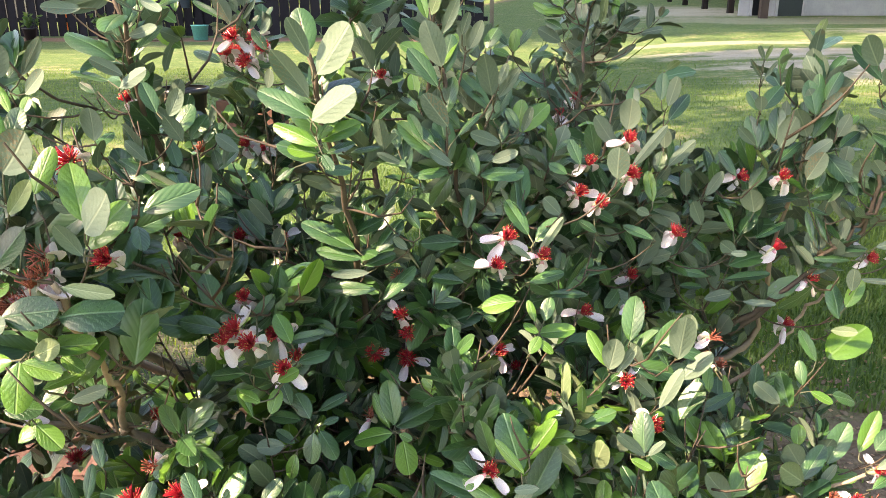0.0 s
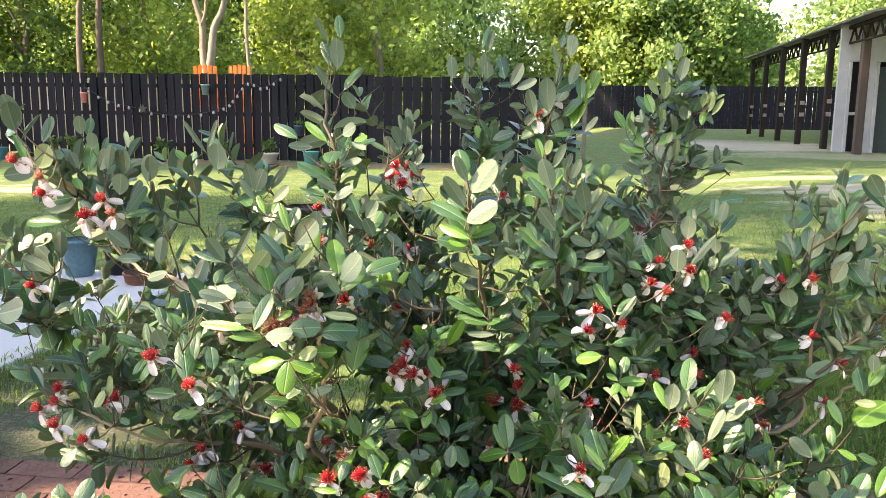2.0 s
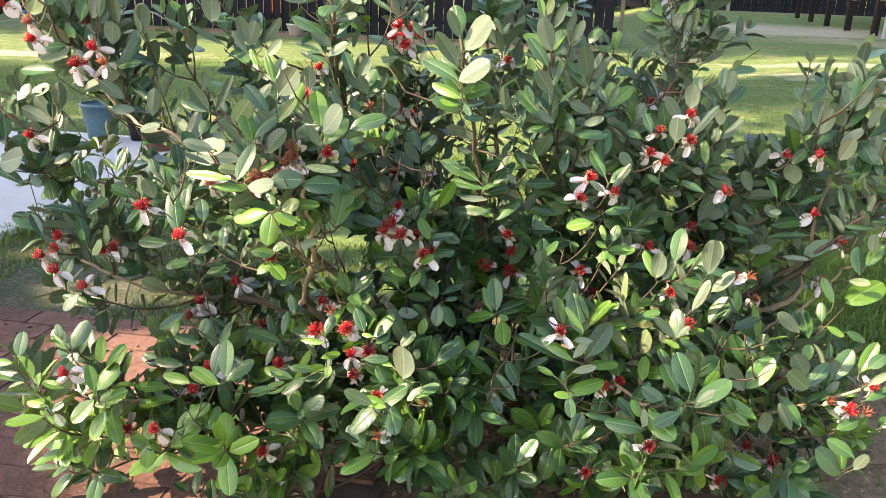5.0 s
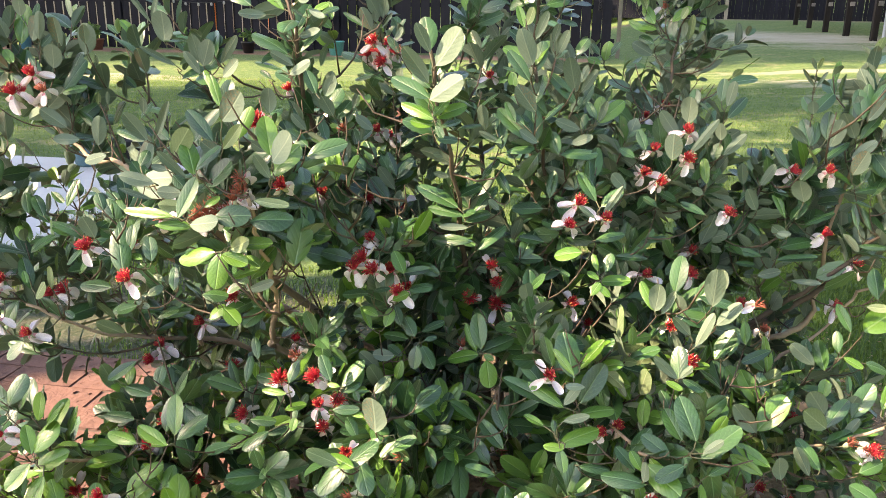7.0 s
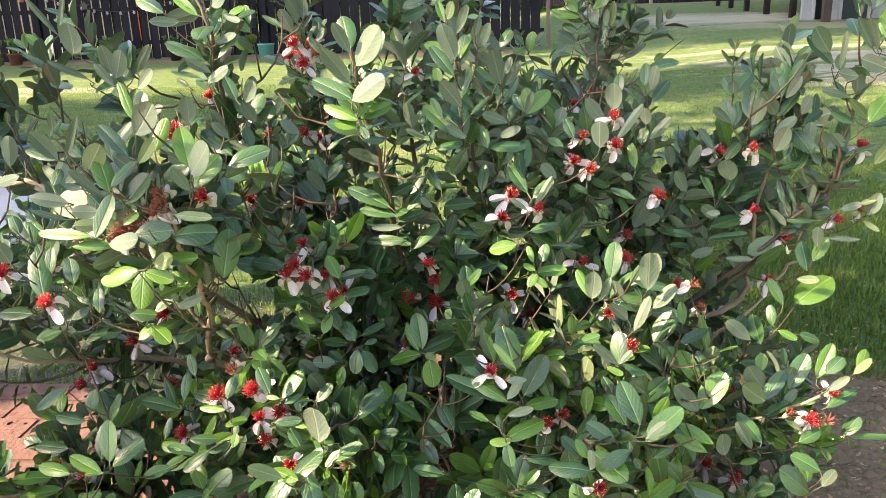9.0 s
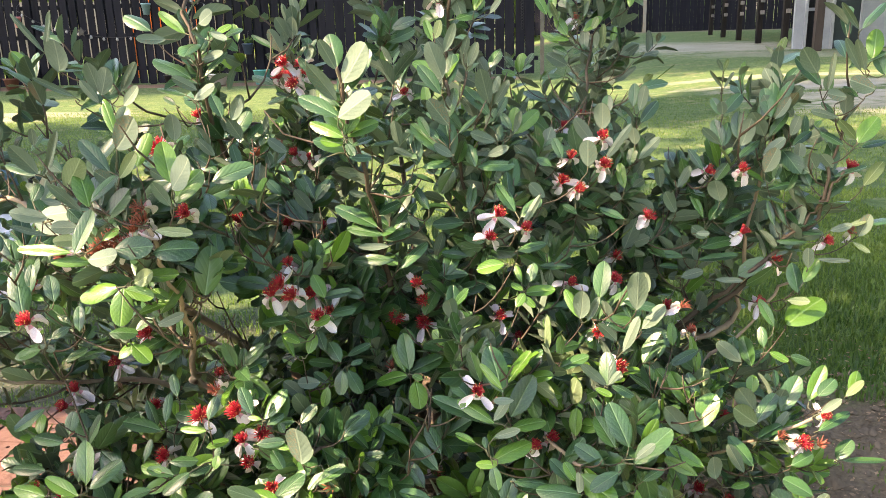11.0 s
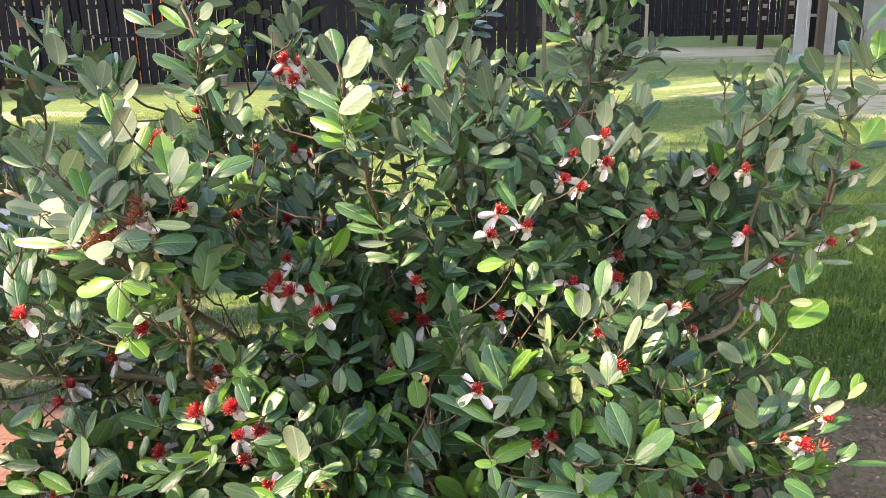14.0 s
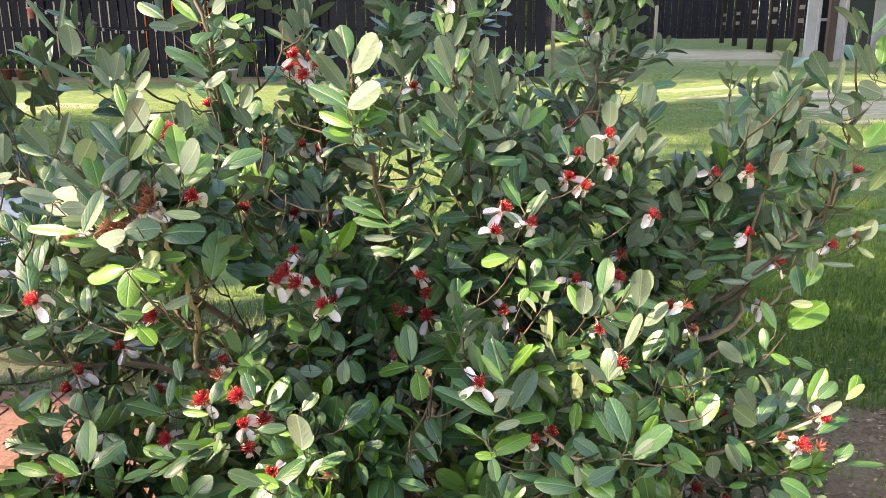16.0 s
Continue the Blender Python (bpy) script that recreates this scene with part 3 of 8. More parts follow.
for i in range(6):
    tree(-30 + i * 5.0 + rng.uniform(-1, 1), 27 + rng.uniform(0, 6), rng.uniform(8, 11), 3.2, 0.16, CROWN_A, TRUNK, "sunlit yellow-green tree behind the fence", 80, 190, 0.21, 0.1)
tree(-14.5, 24.2, 14, 2.9, 0.12, CROWN_B, PINE_BARK, "pine with a pinkish scaly trunk", 60, 90, 0.16, 0.62, "pine_tree")
tree(-14.2, 25.0, 14, 2.5, 0.14, CROWN_A, PINE_BARK, "dark-trunked pine beside a paler one", 60, 90, 0.16, 0.62, "pine_tree")
# dark tree added to fill a shaded corner
tree(-17.2, 25.5, 9, 2.3, 0.15, CROWN_B, PINE_BARK, "dark-leaved tree added to darken the corner behind the fence", 90, 120, 0.17, 0.1)
tree(-8.66, 24.0, 12, 2.0, 0.07, CROWN_A, TRUNK, "slim pale-stemmed tree behind the fence", 50, 80, 0.15, 0.5)
for x, y, h, c in ((11.5, 64, 12.5, CROWN_D), (13.6, 60, 8.0, CROWN_C), (4.0, 52, 14, CROWN_C), (7.6, 50, 15, CROWN_C), (17.8, 47, 9.5, CROWN_C), (22, 52, 15, CROWN_A), (27, 47, 14, CROWN_C)):
    tree(x, y, h, 4.4, 0.2, c, PINE_BARK, "broad green tree beyond the far fence", 100, 190, 0.31, 0.08)


def forked_tree():
    t = thing("forked_tree", pose(-9.45, 22.0, 0), "pale smooth-barked tree with two upright stems", "tree")
    tube("trunk", smooth_line([(0, 0, -0.4), (-0.03, 0, 1.2), (0.0, 0, 2.25)], 4), [0.19 - 0.005 * i for i in range(9)], TRUNK, t, 10)
    for line, r in ((((0.0, 0, 2.0), (-0.10, 0.02, 2.6), (-0.12, 0.05, 3.5), (-0.36, 0, 4.5), (-0.6, 0, 7.0)), 0.12), (((0.04, 0, 2.0), (0.14, 0, 2.6), (0.26, 0, 3.4), (0.60, 0, 4.2), (1.0, 0, 7.0)), 0.13), (((-0.12, 0, 3.45), (0.02, 0, 3.9), (0.05, 0, 4.8)), 0.05)):
        pts = smooth_line(line, 4)
        tube("stem", pts, [r * (1 - 0.5 * i / len(pts)) for i in range(len(pts))], TRUNK, t, 9)
    cs = [(rng.normal(0, 1.5), rng.normal(0, 1.2), rng.uniform(4.9, 9)) for _ in range(70)]
    v, f = crown_arrays(cs, 60, 0.14, 0.35)
    put("crown", quick_mesh("crown", v, f, CROWN_A), t)


forked_tree()


# trees added out of view to cut the skylight over the yard
for x, y, h, c in ((15.0, 9.0, 13, CROWN_B), (18.0, 17.0, 15, CROWN_B), (19.0, 26.0, 15, CROWN_C), (13.0, 1.0, 12, CROWN_B), (8.0, -9.0, 12, CROWN_B)):
    tree(x, y, h, 4.6, 0.22, c, PINE_BARK, "broad green tree added out of view to dim the skylight", 150, 60, 0.32, 0.15, "sky_block_tree")


# ---- unseen trees added towards the sun, to shade shrub, lawn, fences and shed ----
def shade_tree(x, y, z, far, across, tall, clumps, size, label, floor=-9.0, aside=0.0):
    """A tree towards the sun from (x, y, z), whose crown lies between that place and the sun."""
    side = Vector((-TO_SUN.y, TO_SUN.x, 0)).normalized()
    lift = TO_SUN.cross(side)
    lift = lift if lift.z > 0 else -lift
    c0 = Vector((x, y, z)) + TO_SUN * far
    cs = []
    while len(cs) < clumps:
        a, b, c = rng.uniform(-1, 1, 3)
        if a * a + b * b + c * c > 1 or b * tall < floor + 0.14 * math.sin(3.1 * a * across) + 0.1 * math.sin(7.0 * a):
            continue
        cs.append(c0 + side * a * across + lift * b * tall + TO_SUN * c * min(across, 3.0))
    foot = Vector((c0.x, c0.y, 0)) + side * aside
    t = thing("shade_tree", Matrix.Translation(foot), label, "tree", "trees round the yard")
    top = Vector((0, 0, c0.z))
    tube("trunk", smooth_line([(0, 0, -0.1), (0.08, 0, c0.z * 0.5), top], 5), [0.24 - 0.014 * i for i in range(11)], TRUNK, t, 10)
    for i in range(8):
        c = cs[i * 3 % len(cs)] - foot
        tube("limb", smooth_line([top * 0.75, (top * 0.8 + c) / 2 + Vector((0, 0, 0.2)), c], 4), [0.07 - 0.006 * k for k in range(9)], TRUNK, t, 6)
    v, f = crown_arrays([tuple(c - foot) for c in cs], 40, size, 0.3 * size / 0.15)
    put("crown", quick_mesh("crown", v, f, CROWN_B), t)


# each crown is added to block the sun from one chosen spot
shade_tree(0.25, 1.45, 0.86, 9.0, 0.45, 0.42, 12, 0.09, "added leafy tree out of view that dapples the shrub", aside=-2.5)
shade_tree(-0.40, 0.84, 0.27, 9.0, 0.27, 0.07, 14, 0.05, "added leafy tree out of view that dapples the shrub", aside=-3.0)
shade_tree(-0.85, 0.45, 0.0, 9.0, 0.42, 0.10, 14, 0.06, "added leafy tree out of view that dapples the paving", aside=-3.5)
shade_tree(0.27, 0.75, 0.36, 7.0, 0.10, 0.05, 7, 0.035, "added leafy tree out of view that dapples the shrub", aside=-2.0)
shade_tree(-4.0, 3.2, 0.0, 10.0, 1.7, 1.3, 240, 0.17, "added leafy tree out of view that shades slab and near lawn")
shade_tree(3.2, 4.6, 0.0, 13.0, 3.0, 0.9, 80, 0.2, "added leafy tree out of view that shades slab and near lawn")
shade_tree(2.1, 3.1, 0.0, 12.0, 1.5, 1.1, 32, 0.15, "added leafy tree out of view that shades slab and near lawn")
shade_tree(3.6, 9.9, 0.0, 18.0, 1.3, 3.3, 230, 0.2, "added leafy tree out of view that shades the middle lawn")
shade_tree(-4.6, 7.2, 0.0, 16.0, 1.8, 2.2, 150, 0.2, "added leafy tree out of view that shades the middle lawn")
shade_tree(5.5, 22.0, 0.4, 34.0, 7.0, 5.5, 620, 0.42, "added tall leafy tree that shades the shed, fences and far lawn")
shade_tree(12.0, 40.0, 0.8, 42.0, 4.0, 2.2, 330, 0.5, "added tall leafy tree that shades the shed, fences and far lawn")
shade_tree(6.0, 36.0, 0.8, 38.0, 5.0, 2.2, 330, 0.5, "added tall leafy tree that shades the shed, fences and far lawn")
shade_tree(8.0, 28.0, 1.6, 36.0, 5.0, 2.0, 300, 0.45, "added tall leafy tree that shades the shed, fences and far lawn")
shade_tree(-7.5, 16.9, 0.9, 30.0, 3.0, 4.4, 420, 0.34, "added tall leafy tree that shades the shed, fences and far lawn")


# ---- the shrub ----
def leaf_arrays(width, fold, droop, wave, roll=0.35, coarse=False):
    """A blade one unit long from its stalk, folded along the midrib, its margins rolled down: a green upper face and a felted lower one."""
    st = (0.0, 0.07, 0.18, 0.34, 0.52, 0.70, 0.85, 0.95, 1.0)
    wd = (0.05, 0.36, 0.66, 0.91, 1.0, 0.95, 0.75, 0.46, 0.10)
    us = (-1, -0.55, 0, 0.55, 1)
    if coarse:
        st, wd, us, roll = (0.0, 0.15, 0.5, 0.85, 1.0), (0.05, 0.6, 1.0, 0.75, 0.10), (-1, 0, 1), roll * 0.8
    m = len(us)
    verts, uvs, faces, idx = [], [], [], []
    for layer, dz in ((0, 0.0), (1, -0.009)):
        k = len(verts)
        for i, (s, w) in enumerate(zip(st, wd)):
            z = -droop * s * s + wave * math.sin(5.0 * s)
            h = 0.5 * width * w
            for u in us:
                rim = 0.012 * math.sin(11.0 * s + 2.5 * u + 40 * wave) * u * u
                verts.append((h * u * (1 - 0.05 * u * u), s, z + dz + h * (fold * abs(u) - roll * u * u) + rim))
                uvs.append((0.5 + 0.5 * u * w, s))
        for i in range(len(st) - 1):
            for j in range(m - 1):
                q = (k + i * m + j, k + i * m + j + 1, k + i * m + j + m + 1, k + i * m + j + m)
                faces.append(q if layer == 0 else q[::-1])
                idx.append(layer)
    return np.array(verts), np.array(faces), idx, np.array(uvs)


LEAF_FORMS = ((0.50, 0.50, 0.10, 0.010, 0.35), (0.55, 0.38, 0.22, 0.015, 0.45), (0.46, 0.72, 0.04, -0.01, 0.30), (0.52, 0.48, 0.02, 0.02, 0.40), (0.58, 0.32, 0.15, -0.015, 0.35), (0.49, 0.42, -0.12, 0.012, 0.20), (0.44, 0.85, 0.16, 0.0, 0.35), (0.54, 0.58, 0.28, -0.01, 0.50))
LEAVES = [leaf_arrays(*q) for q in LEAF_FORMS]
INNER_LEAVES = [leaf_arrays(*q, coarse=True) for q in LEAF_FORMS]

BASE = Vector((-0.05, 1.38, -0.02))
BOUGHS = {
    "front_left": ((-0.30, 1.2, 0.18), (-0.447, 1.06, 0.354), (-0.453, 1.006, 0.407), (-0.394, 0.883, 0.516), (-0.339, 0.715, 0.652), (-0.33, 0.64, 0.76)),
    "low_left": ((-0.36, 1.28, 0.20), (-0.584, 1.129, 0.336), (-0.731, 0.928, 0.428), (-0.83, 0.86, 0.50)),
    "high_left": ((-0.30, 1.32, 0.22), (-0.44, 1.26, 0.36), (-0.60, 0.93, 0.69), (-0.774, 0.98, 0.748), (-0.86, 0.94, 0.88)),
    "far_left": ((-0.45, 1.40, 0.25), (-0.80, 1.30, 0.45), (-1.00, 1.16, 0.58), (-1.12, 1.08, 0.66)),
    "low_right": ((0.20, 1.32, 0.14), (0.398, 1.247, 0.258), (0.55, 1.297, 0.36), (0.63, 1.33, 0.43), (0.676, 1.34, 0.476)),
    "right": ((0.25, 1.36, 0.20), (0.50, 1.36, 0.33), (0.582, 1.387, 0.389), (0.58, 1.34, 0.60), (0.60, 1.28, 0.80)),
    "far_right": ((0.3, 1.34, 0.25), (0.50, 1.28, 0.45), (0.623, 1.25, 0.575), (0.677, 1.24, 0.65), (0.712, 1.24, 0.71)),
    "far_right_twig": ((0.3, 1.36, 0.25), (0.52, 1.32, 0.42), (0.665, 1.26, 0.60), (0.69, 1.24, 0.72), (0.71, 1.24, 0.84)),
    "upright_left": ((-0.10, 1.28, 0.25), (-0.12, 1.12, 0.55), (-0.13, 0.95, 0.80), (-0.145, 0.90, 0.93)),
    "upright_mid": ((0.0, 1.3, 0.30), (0.03, 1.16, 0.62), (0.0, 1.06, 0.90)),
    "upright_back": ((0.0, 1.45, 0.40), (-0.03, 1.40, 0.80), (0.0, 1.29, 1.05)),
    "back_right": ((0.12, 1.5, 0.30), (0.25, 1.66, 0.60), (0.30, 1.78, 0.88), (0.34, 1.80, 1.05)),
    "tall_left": ((-0.22, 1.35, 0.35), (-0.40, 1.20, 0.70), (-0.41, 1.06, 0.95), (-0.45, 1.15, 1.08)),
    "low_front": ((0.08, 1.2, 0.18), (0.15, 0.95, 0.32), (0.20, 0.76, 0.38)),
    "low_mid": ((-0.1, 1.15, 0.22), (-0.18, 0.84, 0.36), (-0.21, 0.70, 0.37)),
    "low_left_front": ((-0.35, 1.12, 0.14), (-0.55, 0.86, 0.24), (-0.67, 0.66, 0.34)),
    "low_right_front": ((0.30, 1.22, 0.12), (0.46, 1.05, 0.24), (0.60, 0.99, 0.34)),
    "back": ((-0.1, 1.5, 0.4), (-0.17, 1.6, 0.85), (-0.18, 1.64, 1.06)),
    "front_mid": ((0.0, 1.22, 0.2), (0.008, 0.986, 0.435), (0.06, 0.79, 0.49)),
}
# flowers, by region: x, y, z of the brush
FLOWERS_LEFT = (
    -0.244, 0.907, 0.587, -0.564, 0.73, 0.61, -0.798, 0.81, 0.472, -0.80, 0.855, 0.86, -0.297, 0.67, 0.772, -0.90, 0.82, 0.955, -0.84, 0.80, 0.93,
    -0.86, 0.83, 0.90, -0.97, 0.95, 0.71, -0.64, 0.757, 0.647, -0.577, 0.772, 0.645, -0.92, 0.87, 0.50, -0.874, 0.864, 0.543, -0.86, 0.83, 0.53,
    -0.849, 0.805, 0.499, -0.803, 0.885, 0.514, -0.787, 0.899, 0.518, -0.683, 0.977, 0.358, -0.663, 0.986, 0.388, -0.72, 0.62, 0.40, -0.677, 0.714, 0.25,
    -0.56, 0.60, 0.33, -0.532, 0.842, 0.207, -0.574, 0.76, 0.315, -0.617, 0.764, 0.329, -0.56, 0.796, 0.343, -0.428, 0.709, 0.242, -0.47, 0.884, 0.533,
    -0.565, 1.074, 0.313, -0.437, 0.821, 0.354, -0.593, 1.01, 0.428)
FLOWERS_MID = (
    -0.22, 0.668, 0.324, -0.157, 0.742, 0.352, -0.223, 0.683, 0.386, -0.027, 0.993, 0.229, -0.51, 1.30, 0.831, -0.37, 0.78, 0.836, -0.384, 1.114, 0.661,
    -0.304, 1.152, 0.645, -0.249, 1.189, 0.629, -0.252, 0.948, 0.627, -0.357, 1.434, 0.732, -0.338, 1.477, 0.716, -0.348, 1.407, 0.898, -0.32, 1.39, 0.92,
    -0.101, 1.331, 0.864, -0.376, 1.23, 0.763, -0.45, 1.121, 0.36, -0.354, 0.779, 0.444, -0.335, 0.80, 0.475, -0.30, 0.778, 0.454, -0.289, 0.766, 0.414,
    -0.266, 0.79, 0.41, -0.285, 0.77, 0.374, -0.217, 0.945, 0.576, -0.189, 0.948, 0.546, -0.06, 1.062, 0.556, -0.052, 1.082, 0.518, -0.10, 1.08, 0.486,
    -0.053, 1.096, 0.47, -0.104, 1.012, 0.423, -0.064, 1.081, 0.606, -0.006, 1.30, 1.065, -0.03, 1.31, 1.04)
FLOWERS_RIGHT = (
    0.127, 0.955, 0.68, 0.192, 1.096, 0.727, 0.23, 1.612, 0.761, 0.293, 1.823, 0.764, 0.259, 1.105, 0.80, 0.207, 1.114, 0.767, 0.261, 1.085, 0.756,
    0.218, 1.079, 0.715, 0.474, 1.254, 0.713, 0.524, 1.214, 0.722, 0.732, 1.26, 0.717, 0.544, 1.25, 0.598, 0.608, 1.254, 0.542, 0.70, 1.25, 0.577,
    0.75, 1.27, 0.59, 0.349, 1.147, 0.654, 0.085, 0.994, 0.694, 0.071, 0.98, 0.659, 0.306, 1.233, 0.555, 0.084, 1.088, 0.487, 0.118, 1.206, 0.403,
    0.055, 0.774, 0.488, 0.138, 0.896, 0.339, 0.166, 0.91, 0.343, 0.27, 1.79, 1.00, 0.14, 0.885, 0.342)
FLOWERS_LOW = (
    0.211, 1.106, 0.542, 0.288, 1.104, 0.551, 0.24, 0.942, 0.512, 0.271, 0.907, 0.469, 0.408, 1.24, 0.453, 0.484, 1.359, 0.36, 0.60, 1.30, 0.44,
    0.622, 0.994, 0.345, 0.539, 0.95, 0.33, 0.582, 0.965, 0.31, 0.48, 1.077, 0.302, 0.461, 1.142, 0.115, 0.50, 1.082, 0.118, 0.208, 0.739, 0.321,
    0.124, 0.909, 0.151, 0.38, 0.976, 0.124, 0.51, 1.105, 0.112)
SPENT = (-0.34, 0.64, 0.785, -0.338, 0.64, 0.771, -0.391, 0.64, 0.741, -0.4, 0.64, 0.734, -0.37, 0.64, 0.741, -0.357, 0.64, 0.745, -0.378, 0.64, 0.752, -0.351, 0.64, 0.763, -0.384, 0.64, 0.733, 0.572, 0.97, 0.308, 0.61, 0.97, 0.306, 0.426, 1.12, 0.449, 0.411, 1.12, 0.495, -0.522, 0.8, 0.741, -0.54, 0.8, 0.684)
FLOWERS_CROWDED = (-0.247, 0.87, 0.617, -0.229, 0.87, 0.599, -0.189, 0.87, 0.566, -0.26, 0.87, 0.603, -0.773, 0.87, 0.887, -0.795, 0.87, 0.857, -0.756, 0.87, 0.864, -0.36, 1.365, 0.9, -0.33, 1.36, 0.883, -0.3, 1.37, 0.905, -0.345, 1.35, 0.925)
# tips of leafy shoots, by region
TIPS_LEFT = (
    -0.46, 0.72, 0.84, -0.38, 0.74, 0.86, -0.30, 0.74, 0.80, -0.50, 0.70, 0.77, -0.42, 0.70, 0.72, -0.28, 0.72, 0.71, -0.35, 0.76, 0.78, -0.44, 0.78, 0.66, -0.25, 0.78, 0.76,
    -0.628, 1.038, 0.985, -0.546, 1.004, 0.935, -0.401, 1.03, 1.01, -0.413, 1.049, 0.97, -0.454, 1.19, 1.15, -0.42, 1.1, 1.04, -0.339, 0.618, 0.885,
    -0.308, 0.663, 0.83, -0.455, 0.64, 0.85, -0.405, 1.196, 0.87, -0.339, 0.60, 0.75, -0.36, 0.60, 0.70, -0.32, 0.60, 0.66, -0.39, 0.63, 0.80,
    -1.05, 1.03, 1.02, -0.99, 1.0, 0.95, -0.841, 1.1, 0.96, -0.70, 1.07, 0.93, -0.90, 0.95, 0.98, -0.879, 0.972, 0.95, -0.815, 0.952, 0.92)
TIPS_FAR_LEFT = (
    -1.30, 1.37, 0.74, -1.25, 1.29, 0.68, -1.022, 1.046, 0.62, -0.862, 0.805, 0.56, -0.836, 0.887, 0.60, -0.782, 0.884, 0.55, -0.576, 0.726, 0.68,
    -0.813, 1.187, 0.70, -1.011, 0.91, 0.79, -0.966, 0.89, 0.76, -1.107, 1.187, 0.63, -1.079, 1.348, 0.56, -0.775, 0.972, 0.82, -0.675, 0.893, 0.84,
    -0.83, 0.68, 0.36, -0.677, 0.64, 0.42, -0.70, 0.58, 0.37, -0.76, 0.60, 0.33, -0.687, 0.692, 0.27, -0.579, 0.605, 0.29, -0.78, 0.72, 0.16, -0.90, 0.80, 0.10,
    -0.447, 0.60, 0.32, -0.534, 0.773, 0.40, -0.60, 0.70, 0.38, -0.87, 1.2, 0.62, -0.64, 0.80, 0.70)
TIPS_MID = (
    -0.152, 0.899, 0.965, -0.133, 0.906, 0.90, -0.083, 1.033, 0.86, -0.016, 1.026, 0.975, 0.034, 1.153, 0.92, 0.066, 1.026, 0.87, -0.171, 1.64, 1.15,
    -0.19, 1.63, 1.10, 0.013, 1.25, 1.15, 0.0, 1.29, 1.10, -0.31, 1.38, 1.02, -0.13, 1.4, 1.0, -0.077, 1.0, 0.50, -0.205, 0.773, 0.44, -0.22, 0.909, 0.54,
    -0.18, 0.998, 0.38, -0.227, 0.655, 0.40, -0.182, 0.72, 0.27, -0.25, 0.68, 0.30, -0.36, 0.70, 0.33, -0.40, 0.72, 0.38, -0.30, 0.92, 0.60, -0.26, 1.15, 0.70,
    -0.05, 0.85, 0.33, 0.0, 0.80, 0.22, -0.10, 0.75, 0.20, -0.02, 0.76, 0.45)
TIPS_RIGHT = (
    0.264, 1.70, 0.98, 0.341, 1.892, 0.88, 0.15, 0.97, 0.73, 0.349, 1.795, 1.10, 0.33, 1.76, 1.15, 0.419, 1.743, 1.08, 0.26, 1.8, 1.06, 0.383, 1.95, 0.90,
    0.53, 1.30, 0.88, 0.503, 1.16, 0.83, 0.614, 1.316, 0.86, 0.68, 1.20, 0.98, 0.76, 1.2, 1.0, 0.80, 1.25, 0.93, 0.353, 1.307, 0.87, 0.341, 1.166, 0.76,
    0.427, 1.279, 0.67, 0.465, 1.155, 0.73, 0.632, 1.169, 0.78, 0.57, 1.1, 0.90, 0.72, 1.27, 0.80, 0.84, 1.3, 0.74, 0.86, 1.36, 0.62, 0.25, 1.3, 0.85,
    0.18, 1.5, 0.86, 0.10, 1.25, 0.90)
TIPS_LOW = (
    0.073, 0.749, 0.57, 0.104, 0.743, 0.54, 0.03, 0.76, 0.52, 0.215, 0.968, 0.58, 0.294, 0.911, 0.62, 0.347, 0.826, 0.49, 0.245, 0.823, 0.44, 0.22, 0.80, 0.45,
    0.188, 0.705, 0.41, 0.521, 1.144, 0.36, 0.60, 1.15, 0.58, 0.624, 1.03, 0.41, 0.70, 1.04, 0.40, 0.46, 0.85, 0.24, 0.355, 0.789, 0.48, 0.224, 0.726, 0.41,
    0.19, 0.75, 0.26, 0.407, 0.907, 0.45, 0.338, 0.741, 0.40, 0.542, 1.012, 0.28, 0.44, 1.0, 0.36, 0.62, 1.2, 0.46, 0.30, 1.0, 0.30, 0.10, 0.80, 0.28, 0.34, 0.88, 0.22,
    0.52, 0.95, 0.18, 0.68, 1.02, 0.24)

# single leaves that stand out, by part of the shrub: x, y, z of stalk and tip; then kind and breadth of each
LEAF_GROUPS = []
LEAVES_CLUSTER_A = (  # cluster
    -0.359, 0.645, 0.855, -0.321, 0.627, 0.894,
    -0.388, 0.705, 0.864, -0.405, 0.720, 0.905,
    -0.393, 0.725, 0.867, -0.383, 0.736, 0.895,
    -0.357, 0.685, 0.827, -0.345, 0.701, 0.867,
    -0.383, 0.665, 0.825, -0.424, 0.683, 0.863,
    -0.428, 0.645, 0.808, -0.394, 0.628, 0.848,
    -0.392, 0.625, 0.790, -0.406, 0.640, 0.831,
    -0.384, 0.615, 0.798, -0.358, 0.631, 0.826,
    -0.371, 0.655, 0.809, -0.390, 0.644, 0.828,
    -0.360, 0.645, 0.820, -0.325, 0.629, 0.855,
    -0.299, 0.645, 0.814, -0.311, 0.662, 0.859,
    -0.289, 0.625, 0.810, -0.253, 0.607, 0.848,
    -0.300, 0.645, 0.789, -0.271, 0.664, 0.828,
)
LEAF_GROUPS.append((LEAVES_CLUSTER_A, "UYTYTVYTUVYUY", (0.55, 0.3, 0.6, 0.42, 0.35, 0.5, 0.55, 0.3, 0.6, 0.3, 0.55, 0.5, 0.5,)))
